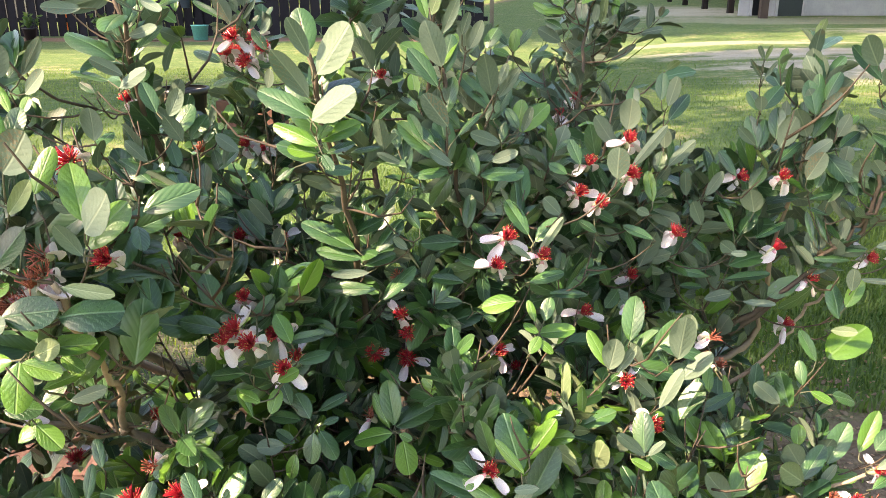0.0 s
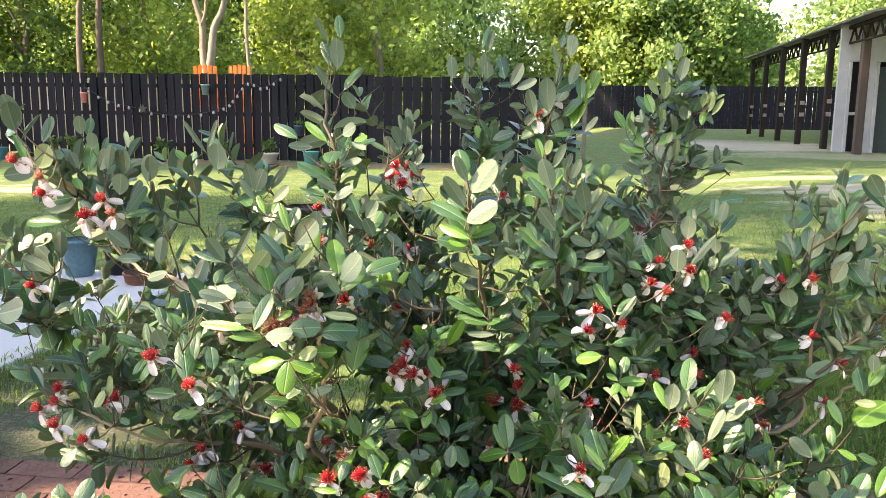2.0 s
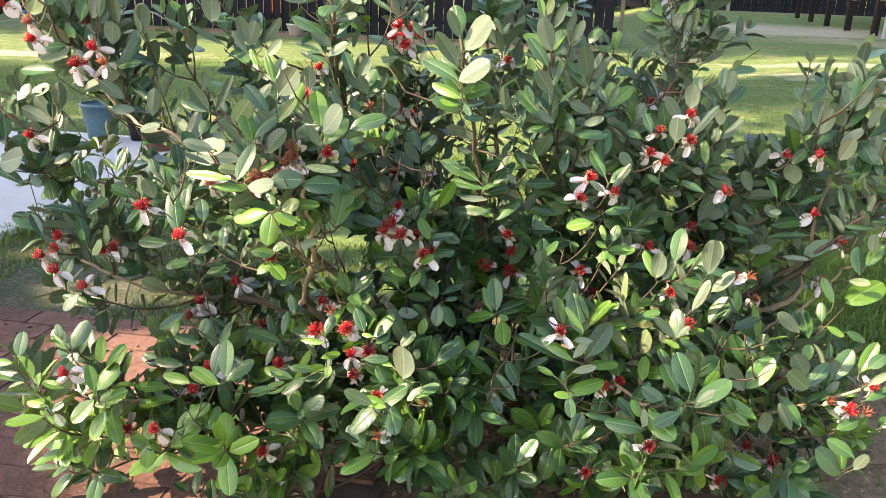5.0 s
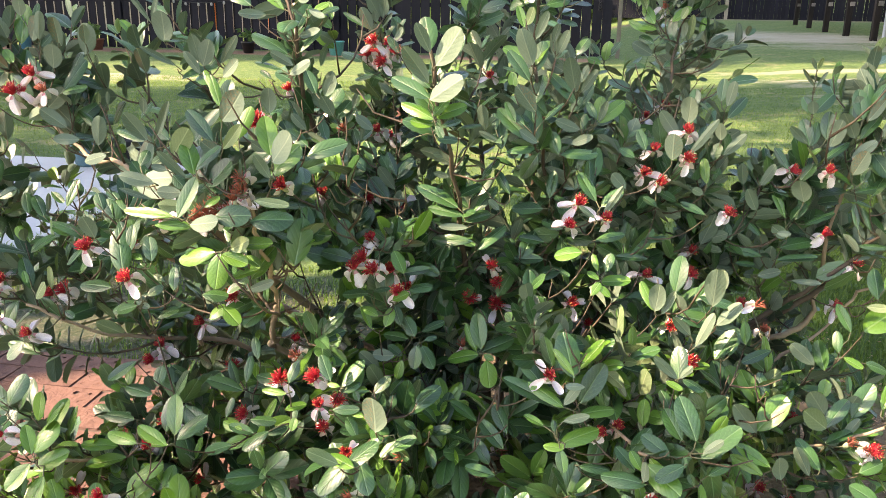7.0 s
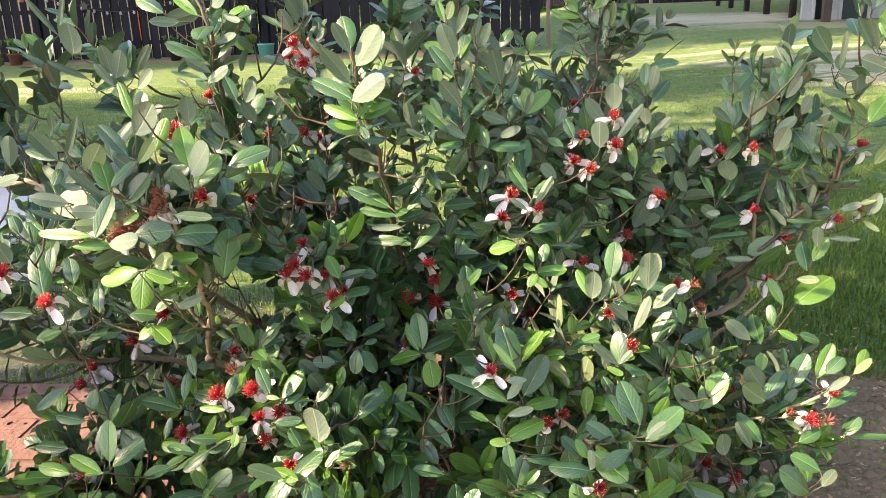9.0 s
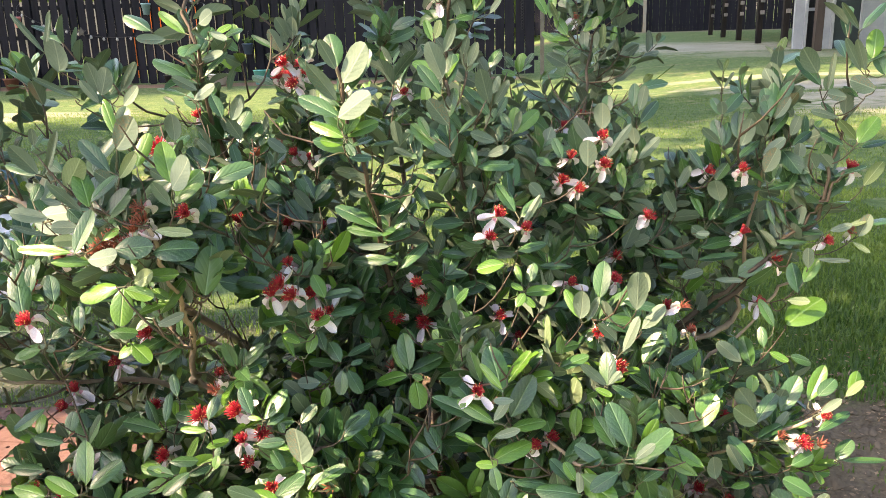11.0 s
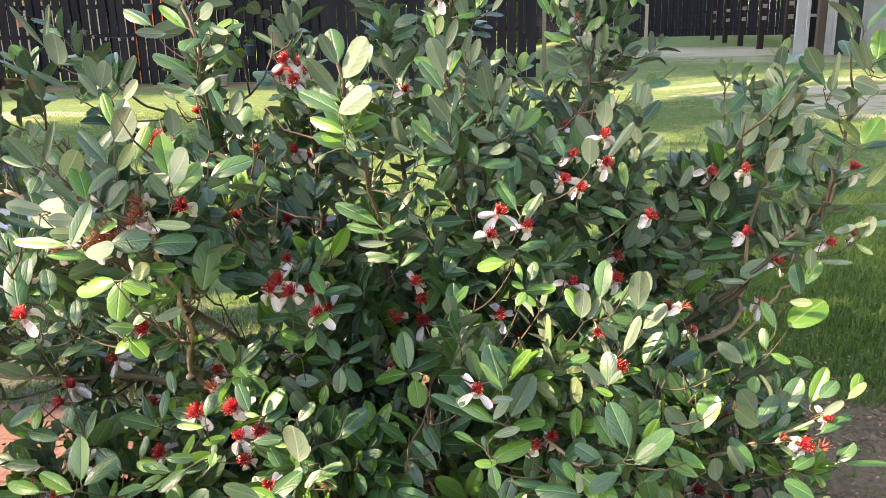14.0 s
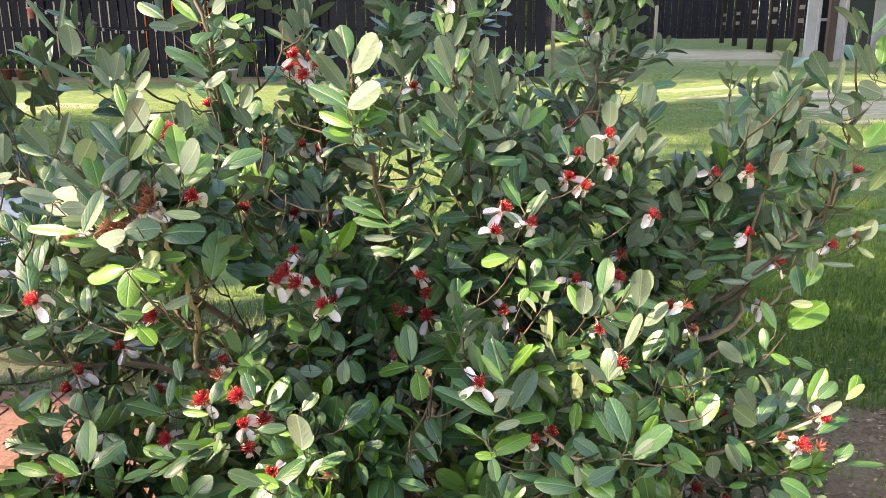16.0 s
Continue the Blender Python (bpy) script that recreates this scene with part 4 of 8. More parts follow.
LEAVES_CLUSTER_B = (  # cluster
    -0.294, 0.625, 0.790, -0.308, 0.612, 0.821,
    -0.319, 0.675, 0.813, -0.332, 0.667, 0.825,
    -0.378, 0.635, 0.773, -0.352, 0.652, 0.804,
    -0.413, 0.645, 0.780, -0.440, 0.625, 0.818,
    -0.473, 0.665, 0.823, -0.492, 0.647, 0.861,
    -0.457, 0.655, 0.824, -0.413, 0.631, 0.881,
    -0.482, 0.675, 0.820, -0.529, 0.690, 0.836,
    -0.469, 0.665, 0.767, -0.505, 0.646, 0.780,
    -0.475, 0.665, 0.745, -0.509, 0.647, 0.760,
    -0.413, 0.615, 0.736, -0.392, 0.636, 0.783,
    -0.435, 0.645, 0.729, -0.511, 0.654, 0.733,
    -0.426, 0.655, 0.758, -0.453, 0.642, 0.761,
    -0.418, 0.645, 0.744, -0.447, 0.631, 0.747,
)
LEAF_GROUPS.append((LEAVES_CLUSTER_B, "UUTUUUTUUTYUV", (0.4, 0.7, 0.55, 0.25, 0.45, 0.14, 0.25, 0.45, 0.2, 0.35, 0.2, 0.6, 0.5,)))
LEAVES_CLUSTER_C = (  # cluster
    -0.365, 0.615, 0.739, -0.320, 0.621, 0.744,
    -0.322, 0.625, 0.734, -0.270, 0.632, 0.741,
    -0.397, 0.615, 0.728, -0.351, 0.600, 0.737,
    -0.462, 0.645, 0.716, -0.415, 0.651, 0.718,
    -0.320, 0.635, 0.758, -0.264, 0.617, 0.755,
    -0.382, 0.625, 0.749, -0.366, 0.634, 0.763,
    -0.449, 0.665, 0.785, -0.466, 0.656, 0.790,
    -0.430, 0.645, 0.783, -0.413, 0.638, 0.770,
    -0.496, 0.705, 0.852, -0.489, 0.696, 0.876,
    -0.501, 0.705, 0.845, -0.490, 0.715, 0.866,
    -0.468, 0.725, 0.848, -0.507, 0.737, 0.861,
    -0.453, 0.685, 0.821, -0.478, 0.694, 0.837,
    -0.497, 0.685, 0.785, -0.489, 0.694, 0.805,
)
LEAF_GROUPS.append((LEAVES_CLUSTER_C, "TTUYVYUTUTTTT", (0.7, 0.55, 0.45, 0.3, 0.22, 0.7, 0.5, 0.7, 0.4, 0.3, 0.25, 0.5, 0.7,)))
LEAVES_BEHIND_CLUSTER_A = (  # behind cluster
    -0.424, 0.970, 0.822, -0.415, 0.953, 0.867,
    -0.329, 0.970, 0.852, -0.305, 0.955, 0.888,
    -0.316, 0.970, 0.821, -0.330, 0.956, 0.855,
    -0.323, 0.970, 0.829, -0.307, 0.985, 0.865,
    -0.344, 0.970, 0.856, -0.363, 0.983, 0.889,
    -0.362, 0.970, 0.796, -0.381, 0.956, 0.823,
    -0.360, 0.970, 0.769, -0.404, 0.987, 0.798,
)
LEAF_GROUPS.append((LEAVES_BEHIND_CLUSTER_A, "UUUTTUT", (0.55, 0.45, 0.55, 0.55, 0.5, 0.45, 0.4,)))
LEAVES_STAR_A = (  # star
    -0.381, 0.645, 0.684, -0.440, 0.652, 0.670,
    -0.374, 0.645, 0.683, -0.377, 0.627, 0.640,
    -0.372, 0.645, 0.682, -0.339, 0.649, 0.669,
    -0.353, 0.645, 0.697, -0.304, 0.651, 0.696,
    -0.359, 0.645, 0.689, -0.325, 0.633, 0.708,
    -0.360, 0.705, 0.628, -0.336, 0.727, 0.673,
    -0.380, 0.685, 0.635, -0.343, 0.702, 0.645,
    -0.365, 0.705, 0.612, -0.324, 0.691, 0.633,
    -0.357, 0.685, 0.669, -0.333, 0.676, 0.657,
    -0.406, 0.725, 0.597, -0.382, 0.738, 0.612,
    -0.433, 0.705, 0.601, -0.397, 0.710, 0.602,
    -0.425, 0.705, 0.564, -0.407, 0.717, 0.584,
    -0.403, 0.705, 0.584, -0.376, 0.694, 0.565,
)
LEAF_GROUPS.append((LEAVES_STAR_A, "YYYYVYYUYTTYY", (0.38, 0.62, 0.55, 0.36, 0.5, 0.4, 0.3, 0.3, 0.5, 0.4, 0.6, 0.6, 0.65,)))
LEAVES_RIGHT_LOW_A = (  # right low
    0.635, 1.200, 0.490, 0.629, 1.221, 0.542,
    0.649, 1.200, 0.538, 0.641, 1.186, 0.578,
    0.644, 1.200, 0.510, 0.671, 1.217, 0.549,
    0.600, 1.150, 0.492, 0.634, 1.135, 0.495,
    0.603, 1.150, 0.445, 0.669, 1.177, 0.492,
    0.570, 1.120, 0.454, 0.546, 1.141, 0.497,
    0.559, 1.100, 0.413, 0.587, 1.086, 0.399,
    0.604, 1.120, 0.396, 0.644, 1.125, 0.386,
    0.505, 1.080, 0.403, 0.459, 1.060, 0.445,
    0.530, 1.100, 0.386, 0.519, 1.121, 0.435,
    0.555, 1.120, 0.413, 0.551, 1.134, 0.448,
    0.397, 0.980, 0.366, 0.367, 1.005, 0.417,
    0.412, 0.980, 0.372, 0.396, 1.000, 0.417,
    0.385, 0.920, 0.351, 0.430, 0.946, 0.402,
    0.383, 0.920, 0.348, 0.333, 0.894, 0.412,
)
LEAF_GROUPS.append((LEAVES_RIGHT_LOW_A, "TUYVYTYTUTTYTYU", (0.5, 0.5, 0.5, 0.45, 0.62, 0.35, 0.4, 0.6, 0.4, 0.5, 0.5, 0.45, 0.4, 0.55, 0.35,)))
LEAVES_RIGHT_LOW_B = (  # right low
    0.500, 0.980, 0.362, 0.464, 0.960, 0.414,
    0.507, 0.980, 0.335, 0.457, 0.959, 0.377,
    0.507, 0.980, 0.338, 0.541, 1.001, 0.381,
    0.512, 0.980, 0.308, 0.554, 0.995, 0.323,
    0.559, 1.020, 0.338, 0.592, 1.044, 0.392,
    0.603, 1.020, 0.358, 0.632, 1.043, 0.412,
    0.602, 0.980, 0.386, 0.630, 0.994, 0.412,
    0.609, 0.980, 0.356, 0.635, 0.965, 0.388,
    0.608, 0.980, 0.323, 0.664, 1.001, 0.349,
    0.654, 0.980, 0.387, 0.668, 0.995, 0.423,
    0.645, 0.980, 0.386, 0.665, 0.966, 0.420,
    0.642, 0.980, 0.271, 0.667, 0.995, 0.302,
    0.652, 0.980, 0.269, 0.722, 0.988, 0.263,
    0.488, 0.920, 0.291, 0.454, 0.943, 0.332,
    0.473, 0.920, 0.280, 0.442, 0.900, 0.336,
)
LEAF_GROUPS.append((LEAVES_RIGHT_LOW_B, "UVTTTYTUTYVTTTU", (0.5, 0.5, 0.45, 0.4, 0.5, 0.4, 0.6, 0.35, 0.28, 0.5, 0.35, 0.6, 0.15, 0.4, 0.3,)))
LEAVES_RIGHT_LOW_C = (  # right low
    0.425, 0.900, 0.280, 0.411, 0.884, 0.332,
    0.559, 0.950, 0.276, 0.598, 0.964, 0.291,
    0.384, 0.820, 0.347, 0.336, 0.841, 0.366,
    0.376, 0.820, 0.332, 0.330, 0.840, 0.349,
    0.450, 0.900, 0.264, 0.480, 0.910, 0.270,
    0.577, 0.900, 0.252, 0.537, 0.920, 0.271,
    0.423, 1.050, 0.437, 0.375, 1.032, 0.419,
    0.302, 0.920, 0.580, 0.306, 0.905, 0.623,
    0.304, 0.920, 0.526, 0.331, 0.902, 0.570,
    0.335, 0.950, 0.464, 0.341, 0.966, 0.504,
    0.326, 0.950, 0.469, 0.342, 0.935, 0.508,
    0.369, 1.000, 0.465, 0.367, 1.014, 0.500,
    0.502, 1.000, 0.380, 0.506, 1.012, 0.408,
    0.432, 1.150, 0.618, 0.453, 1.141, 0.620,
)
LEAF_GROUPS.append((LEAVES_RIGHT_LOW_C, "UTYYYTTUUTUYYU", (0.45, 0.5, 0.35, 0.35, 0.4, 0.6, 0.35, 0.5, 0.4, 0.5, 0.3, 0.45, 0.7, 0.5,)))
LEAVES_RIGHT_HIGH_A = (  # right high
    0.492, 1.260, 0.815, 0.476, 1.273, 0.844,
    0.496, 1.260, 0.817, 0.528, 1.277, 0.854,
    0.494, 1.260, 0.815, 0.488, 1.251, 0.840,
    0.496, 1.260, 0.757, 0.482, 1.278, 0.804,
    0.500, 1.260, 0.757, 0.508, 1.275, 0.800,
    0.491, 1.260, 0.761, 0.450, 1.241, 0.795,
    0.490, 1.260, 0.863, 0.461, 1.244, 0.898,
    0.493, 1.260, 0.863, 0.508, 1.248, 0.891,
    0.489, 1.260, 0.893, 0.476, 1.251, 0.915,
    0.491, 1.260, 0.893, 0.495, 1.251, 0.916,
    0.531, 1.260, 0.757, 0.543, 1.240, 0.810,
    0.523, 1.260, 0.770, 0.527, 1.277, 0.817,
    0.571, 1.260, 0.774, 0.541, 1.239, 0.825,
    0.564, 1.260, 0.801, 0.561, 1.270, 0.828,
    0.579, 1.260, 0.809, 0.570, 1.279, 0.860,
    0.581, 1.260, 0.809, 0.587, 1.282, 0.871,
)
LEAF_GROUPS.append((LEAVES_RIGHT_HIGH_A, "TTUTTUUUUVUTUTTT", (0.55, 0.5, 0.8, 0.5, 0.45, 0.3, 0.15, 0.2, 0.3, 0.3, 0.55, 0.55, 0.5, 0.5, 0.5, 0.35,)))
LEAVES_RIGHT_HIGH_B = (  # right high
    0.588, 1.260, 0.805, 0.609, 1.242, 0.845,
    0.592, 1.260, 0.831, 0.615, 1.277, 0.875,
    0.580, 1.260, 0.772, 0.616, 1.278, 0.812,
    0.572, 1.260, 0.738, 0.602, 1.242, 0.772,
    0.619, 1.260, 0.774, 0.629, 1.245, 0.811,
    0.624, 1.260, 0.756, 0.659, 1.274, 0.781,
    0.636, 1.260, 0.729, 0.633, 1.249, 0.760,
    0.633, 1.200, 0.889, 0.595, 1.179, 0.935,
    0.641, 1.200, 0.869, 0.601, 1.223, 0.914,
    0.654, 1.200, 0.860, 0.652, 1.175, 0.926,
    0.664, 1.220, 0.855, 0.665, 1.230, 0.883,
    0.678, 1.180, 0.849, 0.638, 1.167, 0.855,
    0.706, 1.200, 0.847, 0.682, 1.211, 0.863,
    0.724, 1.180, 0.861, 0.678, 1.164, 0.879,
    0.713, 1.200, 0.892, 0.685, 1.177, 0.949,
    0.705, 1.200, 0.892, 0.659, 1.174, 0.950,
)
LEAF_GROUPS.append((LEAVES_RIGHT_HIGH_B, "UTTUUTUUTUTUTUUU", (0.4, 0.4, 0.35, 0.45, 0.5, 0.4, 0.7, 0.5, 0.35, 0.15, 0.7, 0.5, 0.35, 0.55, 0.25, 0.2,)))
LEAVES_RIGHT_HIGH_C = (  # right high
    0.723, 1.200, 0.912, 0.734, 1.218, 0.962,
    0.746, 1.200, 0.884, 0.732, 1.214, 0.920,
    0.695, 1.200, 0.961, 0.652, 1.178, 1.008,
    0.701, 1.200, 0.961, 0.738, 1.219, 1.008,
    0.706, 1.180, 0.770, 0.742, 1.199, 0.814,
    0.712, 1.200, 0.772, 0.667, 1.179, 0.815,
    0.720, 1.200, 0.759, 0.764, 1.205, 0.771,
    0.697, 1.220, 0.761, 0.663, 1.237, 0.785,
    0.676, 1.220, 0.817, 0.657, 1.231, 0.837,
    0.675, 1.200, 0.812, 0.625, 1.183, 0.827,
    0.322, 1.200, 0.839, 0.325, 1.214, 0.878,
    0.333, 1.200, 0.831, 0.341, 1.183, 0.876,
    0.336, 1.200, 0.810, 0.367, 1.217, 0.848,
    0.319, 1.150, 0.778, 0.314, 1.138, 0.810,
    0.327, 1.150, 0.752, 0.356, 1.131, 0.792,
)
LEAF_GROUPS.append((LEAVES_RIGHT_HIGH_C, "YTUTYVTTTUTUTUU", (0.55, 0.5, 0.18, 0.25, 0.55, 0.25, 0.3, 0.35, 0.35, 0.25, 0.5, 0.4, 0.4, 0.8, 0.35,)))
LEAVES_CREST_LEFT_A = (  # crest left
    -0.150, 0.930, 0.931, -0.164, 0.947, 0.979,
    -0.142, 0.880, 0.929, -0.160, 0.862, 0.971,
    -0.133, 0.880, 0.911, -0.091, 0.855, 0.964,
    -0.146, 0.930, 0.889, -0.104, 0.958, 0.952,
    -0.144, 0.880, 0.886, -0.176, 0.855, 0.941,
    -0.144, 0.880, 0.864, -0.204, 0.902, 0.893,
    -0.140, 0.870, 0.863, -0.092, 0.849, 0.897,
    -0.149, 0.920, 0.875, -0.178, 0.932, 0.897,
    -0.144, 0.930, 0.880, -0.096, 0.949, 0.899,
)
LEAF_GROUPS.append((LEAVES_CREST_LEFT_A, "TUUTUTUTT", (0.62, 0.38, 0.48, 0.36, 0.36, 0.36, 0.52, 0.5, 0.45,)))
LEAVES_CREST_LEFT_B = (  # crest left
    -0.135, 0.870, 0.835, -0.187, 0.889, 0.859,
    -0.143, 0.920, 0.832, -0.122, 0.934, 0.863,
    -0.142, 0.930, 0.829, -0.096, 0.948, 0.849,
    -0.135, 0.930, 0.814, -0.101, 0.934, 0.823,
    -0.129, 0.860, 0.827, -0.117, 0.853, 0.810,
    -0.137, 0.880, 0.824, -0.171, 0.884, 0.828,
    -0.134, 0.900, 0.801, -0.103, 0.904, 0.802,
    -0.172, 0.920, 0.799, -0.192, 0.911, 0.787,
    -0.109, 0.950, 0.811, -0.074, 0.954, 0.819,
)
LEAF_GROUPS.append((LEAVES_CREST_LEFT_B, "YYYTTYTTT", (0.32, 0.42, 0.4, 0.35, 0.55, 0.5, 0.4, 0.3, 0.2,)))
LEAVES_CREST_BACK_A = (  # crest back
    -0.331, 1.360, 0.970, -0.350, 1.342, 1.011,
    -0.324, 1.360, 0.968, -0.314, 1.343, 1.012,
    -0.338, 1.360, 0.960, -0.339, 1.351, 0.983,
    -0.327, 1.360, 0.986, -0.336, 1.341, 1.034,
    -0.314, 1.360, 0.981, -0.298, 1.343, 1.022,
    -0.348, 1.360, 0.943, -0.365, 1.341, 0.987,
    -0.359, 1.360, 0.949, -0.411, 1.378, 0.974,
    -0.334, 1.360, 0.938, -0.338, 1.352, 0.957,
    -0.327, 1.360, 0.949, -0.299, 1.345, 0.980,
)
LEAF_GROUPS.append((LEAVES_CREST_BACK_A, "UUUUUUTUU", (0.55, 0.5, 0.6, 0.25, 0.2, 0.5, 0.2, 0.7, 0.2,)))
LEAVES_CREST_BACK_B = (  # crest back
    -0.291, 1.360, 0.899, -0.315, 1.374, 0.935,
    -0.300, 1.360, 0.926, -0.277, 1.348, 0.950,
    -0.369, 1.360, 0.881, -0.416, 1.377, 0.903,
    -0.363, 1.360, 0.922, -0.376, 1.352, 0.937,
    -0.345, 1.360, 0.855, -0.388, 1.365, 0.848,
    -0.323, 1.360, 0.844, -0.370, 1.377, 0.866,
    -0.302, 1.360, 0.815, -0.331, 1.345, 0.840,
    -0.294, 1.360, 0.838, -0.281, 1.347, 0.872,
)
LEAF_GROUPS.append((LEAVES_CREST_BACK_B, "TUTUTTUU", (0.4, 0.4, 0.35, 0.4, 0.3, 0.25, 0.3, 0.45,)))
LEAVES_LEFT_MID_A = (  # left mid
    -0.381, 1.130, 0.837, -0.359, 1.113, 0.878,
    -0.373, 1.130, 0.809, -0.398, 1.114, 0.840,
    -0.367, 1.130, 0.814, -0.359, 1.146, 0.857,
    -0.357, 1.130, 0.794, -0.336, 1.145, 0.827,
    -0.327, 1.130, 0.814, -0.315, 1.119, 0.844,
    -0.337, 1.130, 0.789, -0.325, 1.140, 0.812,
    -0.290, 1.130, 0.777, -0.316, 1.115, 0.803,
    -0.323, 1.150, 0.738, -0.338, 1.163, 0.772,
    -0.328, 1.150, 0.746, -0.299, 1.164, 0.769,
    -0.319, 1.150, 0.751, -0.309, 1.137, 0.786,
)
LEAF_GROUPS.append((LEAVES_LEFT_MID_A, "UUTTUTUTTU", (0.45, 0.5, 0.5, 0.55, 0.3, 0.5, 0.5, 0.45, 0.5, 0.25,)))
LEAVES_LEFT_MID_B = (  # left mid
    -0.248, 1.120, 0.671, -0.274, 1.100, 0.716,
    -0.251, 1.150, 0.689, -0.273, 1.167, 0.732,
    -0.250, 1.150, 0.684, -0.225, 1.168, 0.722,
    -0.242, 1.100, 0.643, -0.223, 1.087, 0.676,
    -0.260, 1.120, 0.649, -0.298, 1.138, 0.686,
    -0.327, 1.080, 0.630, -0.357, 1.099, 0.674,
    -0.306, 1.050, 0.627, -0.295, 1.039, 0.658,
    -0.309, 1.050, 0.615, -0.284, 1.067, 0.649,
    -0.320, 1.080, 0.653, -0.289, 1.066, 0.681,
)
LEAF_GROUPS.append((LEAVES_LEFT_MID_B, "UTTUTTUTU", (0.4, 0.35, 0.4, 0.55, 0.55, 0.55, 0.7, 0.5, 0.15,)))
LEAVES_MID_LEFT_A = (  # mid left
    -0.282, 0.930, 0.613, -0.297, 0.947, 0.658,
    -0.267, 0.900, 0.602, -0.322, 0.906, 0.613,
    -0.249, 0.900, 0.609, -0.267, 0.891, 0.623,
    -0.240, 0.930, 0.597, -0.211, 0.948, 0.629,
    -0.185, 0.900, 0.584, -0.203, 0.914, 0.618,
    -0.194, 0.920, 0.577, -0.146, 0.926, 0.585,
    -0.239, 0.880, 0.554, -0.281, 0.885, 0.545,
    -0.235, 0.900, 0.551, -0.211, 0.910, 0.557,
    -0.195, 0.860, 0.553, -0.171, 0.870, 0.562,
    -0.182, 0.920, 0.549, -0.144, 0.935, 0.558,
    -0.234, 0.880, 0.494, -0.255, 0.894, 0.525,
    -0.209, 0.870, 0.503, -0.201, 0.882, 0.531,
)
LEAF_GROUPS.append((LEAVES_MID_LEFT_A, "TTUTYTTTYTYY", (0.6, 0.4, 0.6, 0.38, 0.55, 0.3, 0.35, 0.35, 0.6, 0.4, 0.3, 0.6,)))
LEAVES_MID_LEFT_B = (  # mid left
    -0.218, 0.860, 0.525, -0.246, 0.870, 0.535,
    -0.195, 0.920, 0.488, -0.208, 0.932, 0.516,
    -0.171, 0.920, 0.468, -0.191, 0.933, 0.497,
    -0.161, 0.930, 0.474, -0.126, 0.946, 0.491,
    -0.151, 0.900, 0.472, -0.132, 0.908, 0.477,
    -0.187, 0.940, 0.455, -0.230, 0.945, 0.460,
    -0.160, 0.880, 0.471, -0.163, 0.865, 0.436,
    -0.156, 0.900, 0.463, -0.132, 0.884, 0.432,
    -0.193, 0.920, 0.432, -0.218, 0.930, 0.444,
    -0.202, 0.900, 0.441, -0.235, 0.886, 0.444,
    -0.227, 0.900, 0.413, -0.256, 0.883, 0.452,
    -0.182, 0.870, 0.447, -0.191, 0.858, 0.420,
)
LEAF_GROUPS.append((LEAVES_MID_LEFT_B, "YTTTTTTTTUUY", (0.45, 0.55, 0.65, 0.32, 0.45, 0.4, 0.6, 0.55, 0.5, 0.6, 0.45, 0.55,)))
LEAVES_INNER_STEM_A = (  # inner stem
    -0.133, 1.020, 0.719, -0.159, 1.009, 0.726,
    -0.129, 1.020, 0.705, -0.109, 1.034, 0.737,
    -0.116, 1.020, 0.686, -0.080, 1.036, 0.706,
    -0.117, 1.020, 0.667, -0.191, 1.047, 0.699,
    -0.089, 1.020, 0.662, -0.057, 1.040, 0.705,
    -0.108, 1.020, 0.653, -0.170, 1.027, 0.665,
    -0.104, 1.020, 0.643, -0.063, 1.036, 0.653,
    -0.099, 1.020, 0.633, -0.148, 1.000, 0.634,
    -0.091, 1.020, 0.609, -0.164, 1.029, 0.607,
    -0.082, 1.020, 0.594, -0.040, 1.043, 0.637,
    -0.047, 1.020, 0.667, -0.066, 1.010, 0.685,
)
LEAF_GROUPS.append((LEAVES_INNER_STEM_A, "UTTTTTTUTTU", (0.4, 0.4, 0.4, 0.3, 0.35, 0.3, 0.35, 0.25, 0.28, 0.3, 0.45,)))
LEAVES_INNER_STEM_B = (  # inner stem
    -0.030, 1.020, 0.695, -0.059, 1.037, 0.732,
    -0.078, 1.020, 0.719, -0.055, 1.036, 0.753,
    -0.124, 1.020, 0.728, -0.101, 1.033, 0.754,
    -0.136, 1.020, 0.756, -0.159, 1.010, 0.758,
    -0.057, 1.020, 0.801, -0.062, 1.030, 0.827,
    -0.047, 1.020, 0.769, -0.054, 1.038, 0.819,
    -0.075, 1.020, 0.800, -0.080, 1.005, 0.841,
    -0.025, 1.020, 0.814, -0.043, 1.033, 0.844,
    -0.003, 1.020, 0.787, -0.057, 1.044, 0.830,
    -0.053, 1.020, 0.783, -0.082, 1.007, 0.799,
    -0.039, 1.020, 0.765, 0.006, 1.026, 0.777,
)
LEAF_GROUPS.append((LEAVES_INNER_STEM_B, "TTTUTTUTTUT", (0.35, 0.35, 0.4, 0.5, 0.5, 0.5, 0.45, 0.4, 0.35, 0.3, 0.3,)))
LEAVES_CREST_MID_A = (  # crest mid
    -0.001, 1.000, 0.907, -0.020, 0.978, 0.960,
    -0.006, 1.030, 0.880, -0.043, 1.051, 0.927,
    0.001, 1.060, 0.891, 0.010, 1.079, 0.943,
    0.001, 1.030, 0.945, 0.021, 1.011, 0.990,
    -0.015, 1.050, 0.966, -0.002, 1.039, 0.993,
    -0.019, 1.050, 0.962, -0.031, 1.062, 0.994,
    0.007, 1.000, 0.834, -0.022, 0.981, 0.875,
    0.005, 1.050, 0.842, 0.016, 1.066, 0.886,
    0.012, 1.000, 0.785, -0.019, 0.986, 0.804,
    0.020, 1.030, 0.817, 0.049, 1.045, 0.847,
    -0.011, 1.020, 0.810, -0.039, 1.032, 0.831,
)
